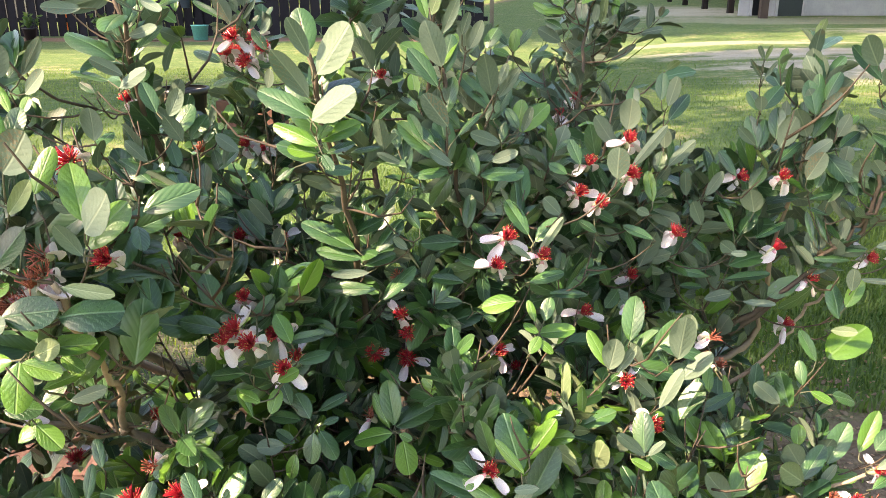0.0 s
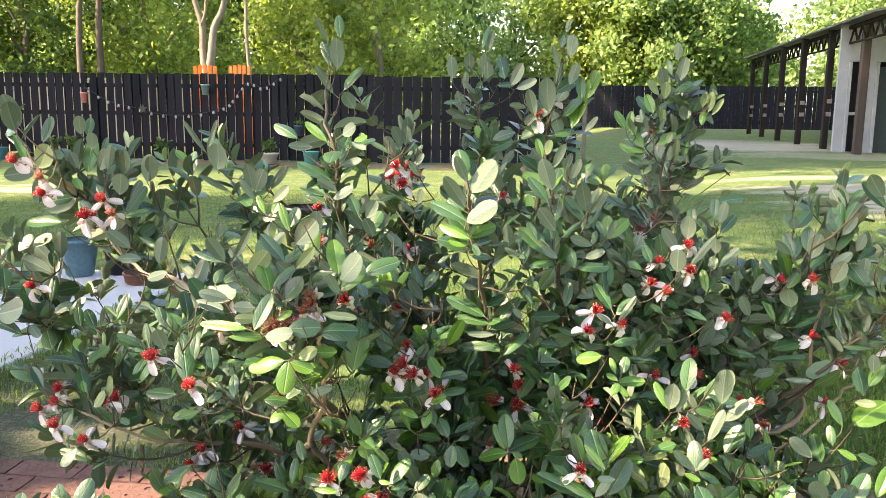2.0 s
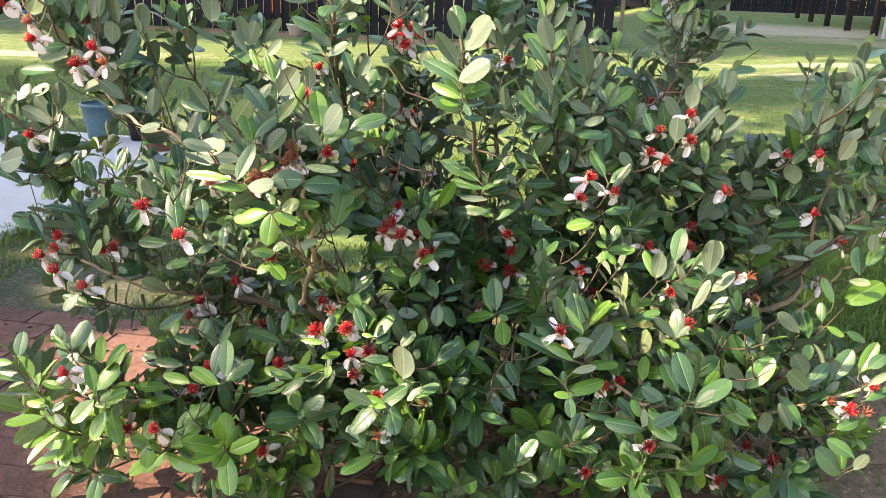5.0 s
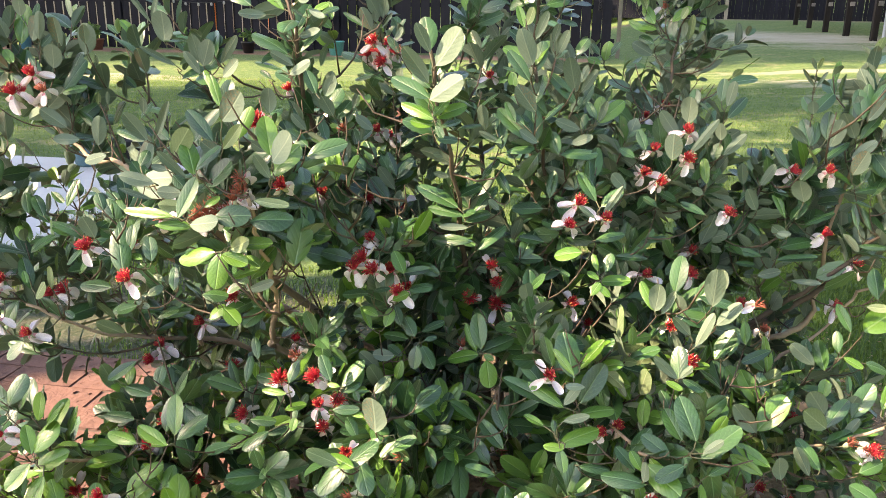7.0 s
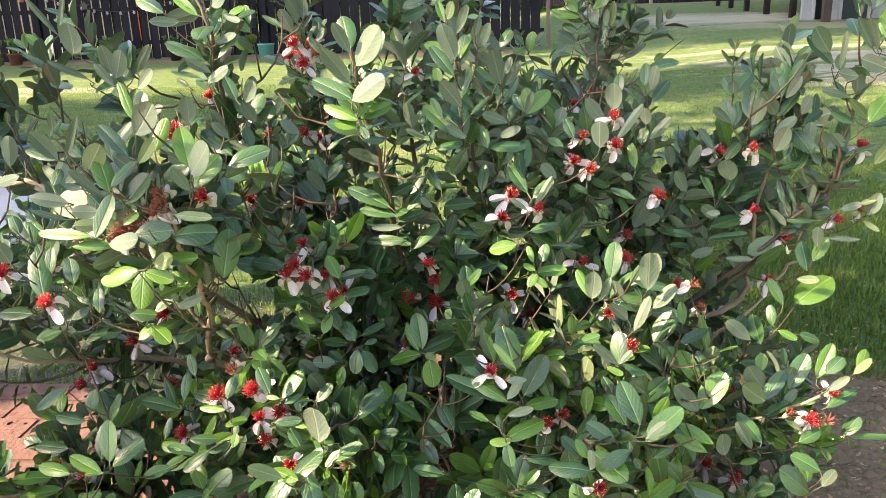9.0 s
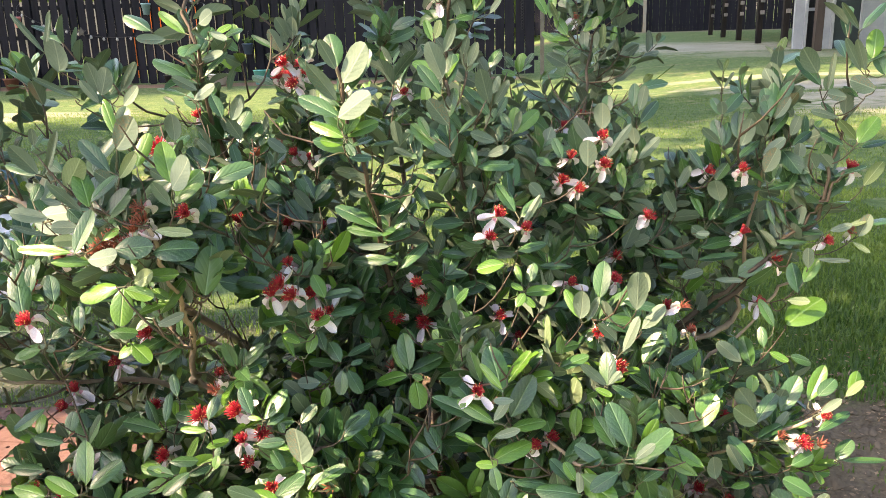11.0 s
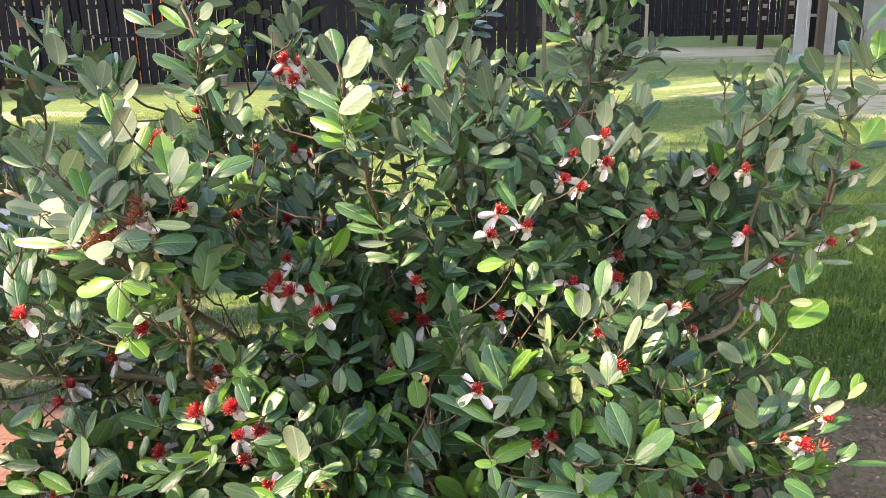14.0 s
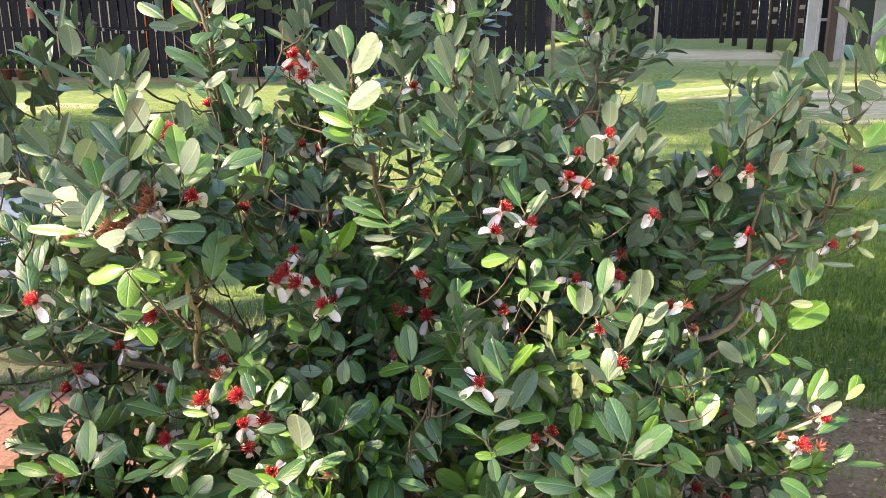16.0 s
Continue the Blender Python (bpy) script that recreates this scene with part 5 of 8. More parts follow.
LEAF_GROUPS.append((LEAVES_CREST_MID_A, "UTTUVYUTUTT", (0.5, 0.35, 0.45, 0.3, 0.5, 0.4, 0.5, 0.45, 0.4, 0.2, 0.45,)))
LEAVES_CREST_MID_B = (  # crest mid
    0.036, 1.100, 0.920, 0.055, 1.084, 0.958,
    0.026, 1.120, 0.938, 0.036, 1.108, 0.969,
    0.067, 1.300, 0.907, 0.084, 1.313, 0.940,
    0.068, 1.120, 0.856, 0.055, 1.096, 0.918,
    0.076, 1.100, 0.874, 0.085, 1.089, 0.902,
    0.077, 1.120, 0.854, 0.106, 1.101, 0.896,
    0.069, 1.150, 0.832, 0.022, 1.174, 0.884,
    0.072, 1.160, 0.816, 0.098, 1.179, 0.863,
    0.062, 1.140, 0.818, 0.077, 1.151, 0.846,
    0.106, 1.120, 0.811, 0.089, 1.131, 0.838,
    0.108, 1.160, 0.803, 0.114, 1.175, 0.844,
)
LEAF_GROUPS.append((LEAVES_CREST_MID_B, "UUTUUUTTTTY", (0.38, 0.4, 0.6, 0.45, 0.4, 0.3, 0.3, 0.3, 0.5, 0.45, 0.55,)))
LEAVES_CREST_MID_C = (  # crest mid
    0.111, 1.120, 0.806, 0.124, 1.105, 0.845,
    0.111, 1.160, 0.799, 0.154, 1.181, 0.838,
    0.079, 1.100, 0.794, 0.036, 1.082, 0.811,
    0.082, 1.120, 0.792, 0.087, 1.130, 0.819,
    0.066, 1.080, 0.773, 0.103, 1.065, 0.789,
    0.046, 1.050, 0.759, 0.030, 1.064, 0.795,
    0.050, 1.060, 0.758, 0.110, 1.067, 0.766,
    0.126, 1.500, 0.886, 0.132, 1.515, 0.927,
    0.138, 1.500, 0.898, 0.156, 1.512, 0.926,
    0.118, 1.500, 0.880, 0.090, 1.510, 0.892,
    0.114, 1.500, 0.898, 0.096, 1.510, 0.921,
)
LEAF_GROUPS.append((LEAVES_CREST_MID_C, "UYUTUTTYTYT", (0.3, 0.45, 0.4, 0.45, 0.4, 0.55, 0.35, 0.6, 0.4, 0.5, 0.45,)))
LEAVES_SKYLINE_RIGHT_LOW_A = (  # skyline right low
    0.245, 1.750, 0.958, 0.218, 1.768, 1.001,
    0.224, 1.750, 0.991, 0.202, 1.731, 1.036,
    0.257, 1.750, 0.997, 0.242, 1.734, 1.035,
    0.284, 1.750, 0.999, 0.294, 1.736, 1.034,
    0.304, 1.750, 0.970, 0.319, 1.738, 0.996,
    0.312, 1.750, 0.925, 0.316, 1.735, 0.964,
    0.352, 1.750, 0.937, 0.359, 1.764, 0.976,
    0.339, 1.750, 0.918, 0.357, 1.738, 0.944,
    0.326, 1.750, 0.924, 0.332, 1.727, 0.983,
    0.246, 1.750, 0.913, 0.212, 1.764, 0.933,
    0.225, 1.750, 0.939, 0.185, 1.767, 0.966,
)
LEAF_GROUPS.append((LEAVES_SKYLINE_RIGHT_LOW_A, "YVUUVUYUVTY", (0.5, 0.3, 0.3, 0.3, 0.7, 0.4, 0.4, 0.3, 0.3, 0.5, 0.35,)))
LEAVES_SKYLINE_RIGHT_LOW_B = (  # skyline right low
    0.259, 1.750, 0.912, 0.293, 1.763, 0.931,
    0.248, 1.780, 0.885, 0.199, 1.759, 0.913,
    0.276, 1.780, 0.857, 0.312, 1.795, 0.883,
    0.235, 1.780, 0.858, 0.187, 1.786, 0.858,
    0.373, 1.900, 0.878, 0.338, 1.914, 0.892,
    0.376, 1.900, 0.878, 0.405, 1.903, 0.885,
    0.380, 1.900, 0.885, 0.438, 1.871, 0.927,
    0.375, 1.900, 0.821, 0.346, 1.904, 0.828,
    0.378, 1.900, 0.821, 0.402, 1.903, 0.820,
    0.382, 1.900, 0.835, 0.434, 1.875, 0.871,
    0.211, 1.500, 0.802, 0.174, 1.485, 0.822,
)
LEAF_GROUPS.append((LEAVES_SKYLINE_RIGHT_LOW_B, "TUTTTTUTTUU", (0.4, 0.5, 0.4, 0.35, 0.5, 0.6, 0.25, 0.6, 0.6, 0.25, 0.5,)))
LEAVES_SKYLINE_RIGHT_LOW_C = (  # skyline right low
    0.271, 1.700, 0.802, 0.260, 1.710, 0.828,
    0.248, 1.150, 0.781, 0.211, 1.129, 0.828,
    0.258, 1.120, 0.809, 0.259, 1.102, 0.857,
    0.271, 1.160, 0.829, 0.274, 1.172, 0.861,
    0.226, 1.020, 0.763, 0.223, 1.005, 0.805,
    0.262, 1.100, 0.759, 0.297, 1.072, 0.823,
    0.191, 1.100, 0.765, 0.177, 1.113, 0.796,
    0.173, 1.100, 0.751, 0.149, 1.110, 0.764,
    0.296, 1.100, 0.711, 0.288, 1.116, 0.752,
    0.292, 1.100, 0.692, 0.272, 1.092, 0.703,
    0.312, 1.150, 0.742, 0.320, 1.160, 0.770,
)
LEAF_GROUPS.append((LEAVES_SKYLINE_RIGHT_LOW_C, "TUUTUUTTYUT", (0.5, 0.38, 0.6, 0.6, 0.7, 0.18, 0.5, 0.5, 0.4, 0.6, 0.7,)))
LEAVES_MID_RIGHT_A = (  # mid right
    0.034, 1.080, 0.677, 0.039, 1.097, 0.723,
    0.024, 1.080, 0.658, -0.030, 1.086, 0.651,
    0.058, 1.080, 0.623, 0.023, 1.093, 0.636,
    0.058, 1.080, 0.662, 0.097, 1.085, 0.671,
    0.110, 0.980, 0.699, 0.080, 0.998, 0.739,
    0.119, 0.980, 0.690, 0.150, 0.995, 0.718,
    0.121, 0.960, 0.681, 0.146, 0.940, 0.732,
    0.109, 0.930, 0.683, 0.084, 0.918, 0.704,
    0.114, 0.980, 0.635, 0.159, 0.986, 0.647,
    0.159, 1.050, 0.707, 0.133, 1.037, 0.733,
    0.215, 1.080, 0.672, 0.192, 1.090, 0.684,
    0.295, 1.080, 0.662, 0.255, 1.096, 0.675,
    0.193, 1.080, 0.608, 0.237, 1.096, 0.619,
    0.208, 1.080, 0.578, 0.155, 1.086, 0.576,
    0.092, 0.930, 0.628, 0.049, 0.935, 0.619,
)
LEAF_GROUPS.append((LEAVES_MID_RIGHT_A, "TTTTTTUUTUTTTTY", (0.4, 0.4, 0.45, 0.3, 0.38, 0.45, 0.2, 0.25, 0.35, 0.55, 0.45, 0.3, 0.25, 0.25, 0.5,)))
LEAVES_MID_RIGHT_B = (  # mid right
    0.119, 0.950, 0.592, 0.110, 0.960, 0.617,
    0.132, 0.960, 0.589, 0.139, 0.971, 0.617,
    0.121, 0.930, 0.585, 0.104, 0.938, 0.596,
    0.123, 0.960, 0.571, 0.173, 0.966, 0.572,
    0.110, 0.920, 0.561, 0.123, 0.929, 0.581,
    0.121, 0.930, 0.576, 0.140, 0.921, 0.561,
    0.242, 0.950, 0.565, 0.251, 0.971, 0.619,
    0.207, 0.900, 0.550, 0.211, 0.882, 0.603,
    0.210, 0.930, 0.539, 0.189, 0.949, 0.581,
    0.218, 0.900, 0.546, 0.236, 0.883, 0.592,
    0.288, 0.930, 0.540, 0.276, 0.942, 0.568,
    0.291, 0.900, 0.564, 0.288, 0.876, 0.633,
    0.029, 1.080, 0.598, -0.016, 1.085, 0.601,
    0.028, 1.080, 0.567, -0.022, 1.086, 0.560,
    0.058, 1.080, 0.547, 0.077, 1.072, 0.539,
)
LEAF_GROUPS.append((LEAVES_MID_RIGHT_B, "YTYYYYTUYUTUTTT", (0.4, 0.6, 0.5, 0.38, 0.6, 0.45, 0.5, 0.5, 0.35, 0.25, 0.35, 0.45, 0.35, 0.4, 0.4,)))
LEAVES_LEFT_LOW_A = (  # left low
    -0.558, 0.780, 0.617, -0.559, 0.795, 0.655,
    -0.583, 0.780, 0.638, -0.603, 0.795, 0.675,
    -0.551, 0.760, 0.628, -0.572, 0.767, 0.634,
    -0.576, 0.780, 0.553, -0.611, 0.762, 0.542,
    -0.570, 0.780, 0.562, -0.542, 0.795, 0.578,
    -0.567, 0.760, 0.561, -0.543, 0.752, 0.556,
    -0.560, 0.760, 0.578, -0.568, 0.765, 0.589,
    -0.500, 0.750, 0.586, -0.503, 0.763, 0.619,
    -0.529, 0.780, 0.588, -0.552, 0.788, 0.598,
    -0.546, 0.780, 0.527, -0.518, 0.795, 0.543,
    -0.590, 0.780, 0.451, -0.626, 0.758, 0.425,
    -0.557, 0.760, 0.407, -0.604, 0.765, 0.417,
    -0.579, 0.740, 0.372, -0.635, 0.746, 0.376,
)
LEAF_GROUPS.append((LEAVES_LEFT_LOW_A, "TTYTTUYTTTTTT", (0.55, 0.4, 0.5, 0.4, 0.35, 0.4, 0.5, 0.45, 0.4, 0.35, 0.35, 0.45, 0.35,)))
LEAVES_LEFT_LOW_B = (  # left low
    -0.571, 0.800, 0.399, -0.568, 0.814, 0.430,
    -0.447, 0.620, 0.425, -0.449, 0.643, 0.476,
    -0.456, 0.640, 0.406, -0.421, 0.663, 0.437,
    -0.449, 0.600, 0.421, -0.497, 0.616, 0.434,
    -0.447, 0.600, 0.422, -0.472, 0.603, 0.417,
    -0.506, 0.620, 0.407, -0.560, 0.636, 0.412,
    -0.435, 0.820, 0.396, -0.497, 0.827, 0.410,
    -0.436, 0.840, 0.400, -0.433, 0.857, 0.440,
    -0.421, 0.860, 0.434, -0.432, 0.873, 0.466,
    -0.437, 0.760, 0.378, -0.431, 0.773, 0.407,
    -0.480, 0.780, 0.347, -0.520, 0.796, 0.370,
    -0.394, 0.720, 0.384, -0.429, 0.731, 0.390,
    -0.376, 0.720, 0.380, -0.416, 0.725, 0.385,
)
LEAF_GROUPS.append((LEAVES_LEFT_LOW_B, "TTTYYYTTTTTYT", (0.6, 0.42, 0.4, 0.35, 0.3, 0.35, 0.35, 0.35, 0.45, 0.35, 0.5, 0.5, 0.4,)))
LEAVES_LEFT_LOW_C = (  # left low
    -0.389, 0.740, 0.390, -0.350, 0.745, 0.392,
    -0.363, 0.740, 0.368, -0.337, 0.753, 0.379,
    -0.324, 0.740, 0.378, -0.321, 0.748, 0.396,
    -0.331, 0.760, 0.380, -0.324, 0.769, 0.398,
    -0.333, 0.740, 0.413, -0.304, 0.753, 0.420,
    -0.353, 0.720, 0.385, -0.389, 0.700, 0.365,
    -0.325, 0.740, 0.457, -0.316, 0.753, 0.486,
    -0.322, 0.720, 0.450, -0.362, 0.725, 0.453,
    -0.355, 0.800, 0.422, -0.408, 0.817, 0.431,
    -0.403, 0.700, 0.369, -0.437, 0.684, 0.361,
    -0.466, 0.850, 0.433, -0.446, 0.834, 0.398,
)
LEAF_GROUPS.append((LEAVES_LEFT_LOW_C, "TTYTYTTYTTT", (0.4, 0.45, 0.8, 0.6, 0.4, 0.4, 0.5, 0.3, 0.4, 0.45, 0.4,)))
LEAVES_FRONT_LOW_A = (  # front low
    -0.255, 0.720, 0.477, -0.272, 0.734, 0.510,
    -0.244, 0.740, 0.459, -0.219, 0.760, 0.497,
    -0.235, 0.700, 0.479, -0.254, 0.702, 0.482,
    -0.241, 0.740, 0.450, -0.220, 0.750, 0.463,
    -0.230, 0.780, 0.416, -0.238, 0.786, 0.429,
    -0.212, 0.740, 0.412, -0.238, 0.749, 0.419,
    -0.259, 0.740, 0.419, -0.220, 0.745, 0.422,
    -0.185, 0.700, 0.413, -0.181, 0.679, 0.480,
    -0.187, 0.720, 0.406, -0.167, 0.711, 0.429,
    -0.222, 0.740, 0.376, -0.240, 0.753, 0.404,
    -0.192, 0.660, 0.390, -0.178, 0.675, 0.419,
)
LEAF_GROUPS.append((LEAVES_FRONT_LOW_A, "TTYTTYTUUTT", (0.5, 0.4, 0.4, 0.5, 0.7, 0.4, 0.4, 0.5, 0.4, 0.5, 0.5,)))
LEAVES_FRONT_LOW_B = (  # front low
    -0.212, 0.640, 0.390, -0.175, 0.662, 0.423,
    -0.173, 0.720, 0.371, -0.132, 0.738, 0.386,
    -0.216, 0.820, 0.410, -0.194, 0.835, 0.435,
    -0.198, 0.850, 0.395, -0.182, 0.862, 0.418,
    -0.218, 0.800, 0.425, -0.243, 0.790, 0.420,
    -0.187, 0.820, 0.387, -0.188, 0.828, 0.406,
    -0.155, 0.700, 0.401, -0.176, 0.687, 0.382,
    -0.216, 0.620, 0.406, -0.255, 0.602, 0.433,
    -0.195, 0.620, 0.403, -0.235, 0.634, 0.413,
    -0.146, 0.800, 0.366, -0.164, 0.807, 0.376,
    -0.139, 0.850, 0.333, -0.096, 0.855, 0.341,
)
LEAF_GROUPS.append((LEAVES_FRONT_LOW_B, "TTTTTTTVYTT", (0.42, 0.4, 0.5, 0.55, 0.3, 0.7, 0.4, 0.4, 0.45, 0.5, 0.4,)))
LEAVES_FRONT_LOW_C = (  # front low
    -0.064, 0.950, 0.442, -0.074, 0.973, 0.497,
    -0.071, 0.950, 0.437, -0.093, 0.968, 0.479,
    -0.066, 0.930, 0.441, -0.118, 0.936, 0.428,
    -0.063, 0.960, 0.433, -0.011, 0.981, 0.450,
    -0.056, 0.920, 0.446, -0.039, 0.914, 0.441,
    -0.051, 0.920, 0.436, -0.042, 0.903, 0.395,
    -0.028, 0.950, 0.393, 0.004, 0.954, 0.381,
    -0.012, 0.900, 0.318, -0.035, 0.919, 0.358,
    -0.015, 0.880, 0.299, -0.057, 0.902, 0.336,
    -0.036, 0.860, 0.280, -0.064, 0.878, 0.314,
    -0.023, 0.820, 0.286, -0.071, 0.826, 0.291,
)
LEAF_GROUPS.append((LEAVES_FRONT_LOW_C, "TYYTYYYTTTT", (0.5, 0.35, 0.4, 0.45, 0.6, 0.7, 0.4, 0.5, 0.4, 0.5, 0.4,)))
LEAVES_FRONT_RIGHT_A = (  # front right
    0.089, 0.770, 0.488, 0.071, 0.795, 0.547,
    0.089, 0.740, 0.506, 0.057, 0.757, 0.536,
    0.095, 0.780, 0.497, 0.132, 0.800, 0.535,
    0.101, 0.790, 0.440, 0.133, 0.815, 0.494,
    0.104, 0.730, 0.495, 0.078, 0.720, 0.499,
    0.040, 0.800, 0.465, 0.015, 0.813, 0.489,
    0.073, 0.780, 0.436, -0.014, 0.812, 0.454,
    0.077, 0.760, 0.446, 0.025, 0.782, 0.473,
    0.077, 0.750, 0.455, 0.100, 0.734, 0.497,
    0.101, 0.760, 0.438, 0.148, 0.777, 0.447,
    0.078, 0.730, 0.440, 0.115, 0.715, 0.461,
    0.050, 0.750, 0.420, 0.022, 0.761, 0.427,
    0.066, 0.730, 0.423, 0.064, 0.736, 0.437,
    0.073, 0.740, 0.396, 0.128, 0.763, 0.419,
)
LEAF_GROUPS.append((LEAVES_FRONT_RIGHT_A, "TYYTUTTYUYUYTY", (0.55, 0.25, 0.35, 0.5, 0.4, 0.6, 0.25, 0.3, 0.3, 0.4, 0.3, 0.35, 0.6, 0.4,)))
LEAVES_FRONT_RIGHT_B = (  # front right
    0.081, 0.720, 0.403, 0.052, 0.724, 0.405,
    0.075, 0.720, 0.403, 0.082, 0.706, 0.373,
    0.245, 0.850, 0.462, 0.243, 0.869, 0.508,
    0.240, 0.830, 0.472, 0.200, 0.811, 0.515,
    0.242, 0.820, 0.478, 0.256, 0.810, 0.502,
    0.224, 0.830, 0.467, 0.247, 0.820, 0.458,
    0.251, 0.850, 0.463, 0.282, 0.837, 0.455,
    0.260, 0.880, 0.522, 0.228, 0.864, 0.559,
    0.273, 0.900, 0.496, 0.288, 0.878, 0.559,
    0.307, 0.920, 0.469, 0.338, 0.939, 0.509,
    0.264, 0.760, 0.411, 0.239, 0.786, 0.466,
    0.248, 0.780, 0.399, 0.221, 0.800, 0.437,
    0.268, 0.730, 0.402, 0.319, 0.755, 0.444,
    0.268, 0.720, 0.416, 0.288, 0.708, 0.444,
)
LEAF_GROUPS.append((LEAVES_FRONT_RIGHT_B, "YTTUUYTUUTTTTU", (0.45, 0.55, 0.55, 0.25, 0.35, 0.4, 0.4, 0.3, 0.25, 0.5, 0.5, 0.5, 0.45, 0.35,)))
LEAVES_FRONT_RIGHT_C = (  # front right
    0.230, 0.760, 0.384, 0.191, 0.778, 0.404,
    0.244, 0.720, 0.407, 0.244, 0.714, 0.394,
    0.243, 0.710, 0.400, 0.205, 0.694, 0.383,
    0.179, 0.800, 0.359, 0.204, 0.818, 0.396,
    0.186, 0.780, 0.344, 0.158, 0.796, 0.371,
    0.189, 0.730, 0.374, 0.174, 0.742, 0.397,
    0.191, 0.710, 0.369, 0.193, 0.699, 0.406,
    0.196, 0.720, 0.359, 0.135, 0.727, 0.366,
    0.264, 0.740, 0.352, 0.257, 0.747, 0.366,
    0.286, 0.760, 0.358, 0.315, 0.772, 0.374,
    0.210, 0.850, 0.425, 0.202, 0.854, 0.432,
    0.197, 0.830, 0.389, 0.197, 0.846, 0.427,
    0.105, 0.760, 0.354, 0.149, 0.765, 0.352,
)
LEAF_GROUPS.append((LEAVES_FRONT_RIGHT_C, "TTTTTYUTTTYYT", (0.5, 0.6, 0.5, 0.45, 0.45, 0.5, 0.35, 0.4, 0.6, 0.4, 0.6, 0.5, 0.35,)))
LEAVES_CREST_FAR_LEFT_A = (  # crest far left
    -0.629, 1.030, 0.928, -0.615, 1.010, 0.981,
    -0.650, 1.030, 0.960, -0.679, 1.000, 1.020,
    -0.648, 1.030, 0.961, -0.607, 1.004, 1.023,
    -0.595, 1.000, 0.891, -0.644, 0.973, 0.922,
    -0.542, 0.980, 0.899, -0.544, 0.962, 0.947,
    -0.538, 0.980, 0.894, -0.514, 0.963, 0.938,
    -0.534, 0.960, 0.883, -0.552, 0.944, 0.918,
    -0.550, 1.020, 0.883, -0.525, 1.038, 0.922,
    -0.541, 1.040, 0.918, -0.537, 1.049, 0.942,
    -0.515, 1.000, 0.897, -0.474, 0.978, 0.945,
    -0.504, 0.980, 0.877, -0.465, 0.964, 0.907,
    -0.510, 0.950, 0.858, -0.528, 0.963, 0.891,
    -0.496, 0.950, 0.858, -0.488, 0.957, 0.876,
    -0.384, 1.020, 0.998, -0.354, 1.008, 1.014,
    -0.482, 1.060, 0.990, -0.531, 1.078, 1.020,
)
LEAF_GROUPS.append((LEAVES_CREST_FAR_LEFT_A, "UUUUUUUTTUUYYUT", (0.66, 0.14, 0.12, 0.18, 0.45, 0.5, 0.35, 0.4, 0.6, 0.25, 0.35, 0.3, 0.7, 0.7, 0.4,)))
LEAVES_CREST_FAR_LEFT_B = (  # crest far left
    -0.441, 1.020, 0.975, -0.481, 1.001, 0.976,
    -0.424, 1.060, 0.984, -0.470, 1.078, 1.017,
    -0.426, 1.080, 0.991, -0.440, 1.091, 1.023,
    -0.377, 1.020, 0.974, -0.395, 1.010, 0.988,
    -0.367, 1.020, 0.985, -0.337, 1.009, 0.970,
    -0.373, 1.060, 0.981, -0.350, 1.071, 0.997,
    -0.366, 1.080, 0.977, -0.338, 1.092, 0.990,
    -0.410, 1.030, 0.913, -0.477, 1.054, 0.952,
    -0.391, 1.000, 0.897, -0.423, 0.983, 0.919,
    -0.403, 1.020, 0.945, -0.420, 1.012, 0.949,
    -0.389, 1.030, 0.942, -0.344, 1.014, 0.951,
    -0.398, 1.060, 0.915, -0.366, 1.079, 0.954,
    -0.397, 1.000, 0.882, -0.359, 0.985, 0.906,
    -0.418, 1.020, 0.888, -0.470, 1.037, 0.905,
    -0.437, 1.020, 0.873, -0.459, 1.028, 0.886,
)
LEAF_GROUPS.append((LEAVES_CREST_FAR_LEFT_B, "UYTUUYTTUUUTUTT", (0.38, 0.3, 0.5, 0.25, 0.35, 0.4, 0.4, 0.3, 0.4, 0.4, 0.3, 0.2, 0.35, 0.2, 0.4,)))
LEAVES_FAR_LEFT_A = (  # far left
    -0.925, 0.930, 0.934, -0.885, 0.911, 0.977,
    -0.959, 0.950, 0.935, -0.998, 0.970, 0.987,
    -0.875, 0.920, 0.904, -0.879, 0.912, 0.922,
    -0.863, 0.950, 0.933, -0.867, 0.938, 0.961,
    -0.819, 0.950, 0.930, -0.789, 0.933, 0.970,
    -0.781, 0.970, 0.921, -0.783, 0.951, 0.970,
    -0.745, 0.980, 0.908, -0.727, 0.961, 0.957,
    -0.773, 0.930, 0.888, -0.759, 0.915, 0.928,
    -0.790, 0.920, 0.878, -0.817, 0.933, 0.908,
    -0.854, 0.970, 0.923, -0.855, 0.993, 0.988,
    -0.844, 0.930, 0.895, -0.863, 0.938, 0.914,
    -0.832, 0.990, 0.918, -0.819, 1.000, 0.939,
    -0.782, 0.960, 0.845, -0.752, 0.985, 0.901,
    -0.790, 1.000, 0.868, -0.779, 1.016, 0.909,
    -0.870, 0.900, 0.839, -0.937, 0.907, 0.833,
    -0.781, 0.900, 0.850, -0.755, 0.892, 0.847,
)
LEAF_GROUPS.append((LEAVES_FAR_LEFT_A, "VYUUUUUUTYYTTTTU", (0.55, 0.2, 0.7, 0.6, 0.4, 0.4, 0.55, 0.65, 0.35, 0.4, 0.6, 0.7, 0.3, 0.35, 0.3, 0.4,)))
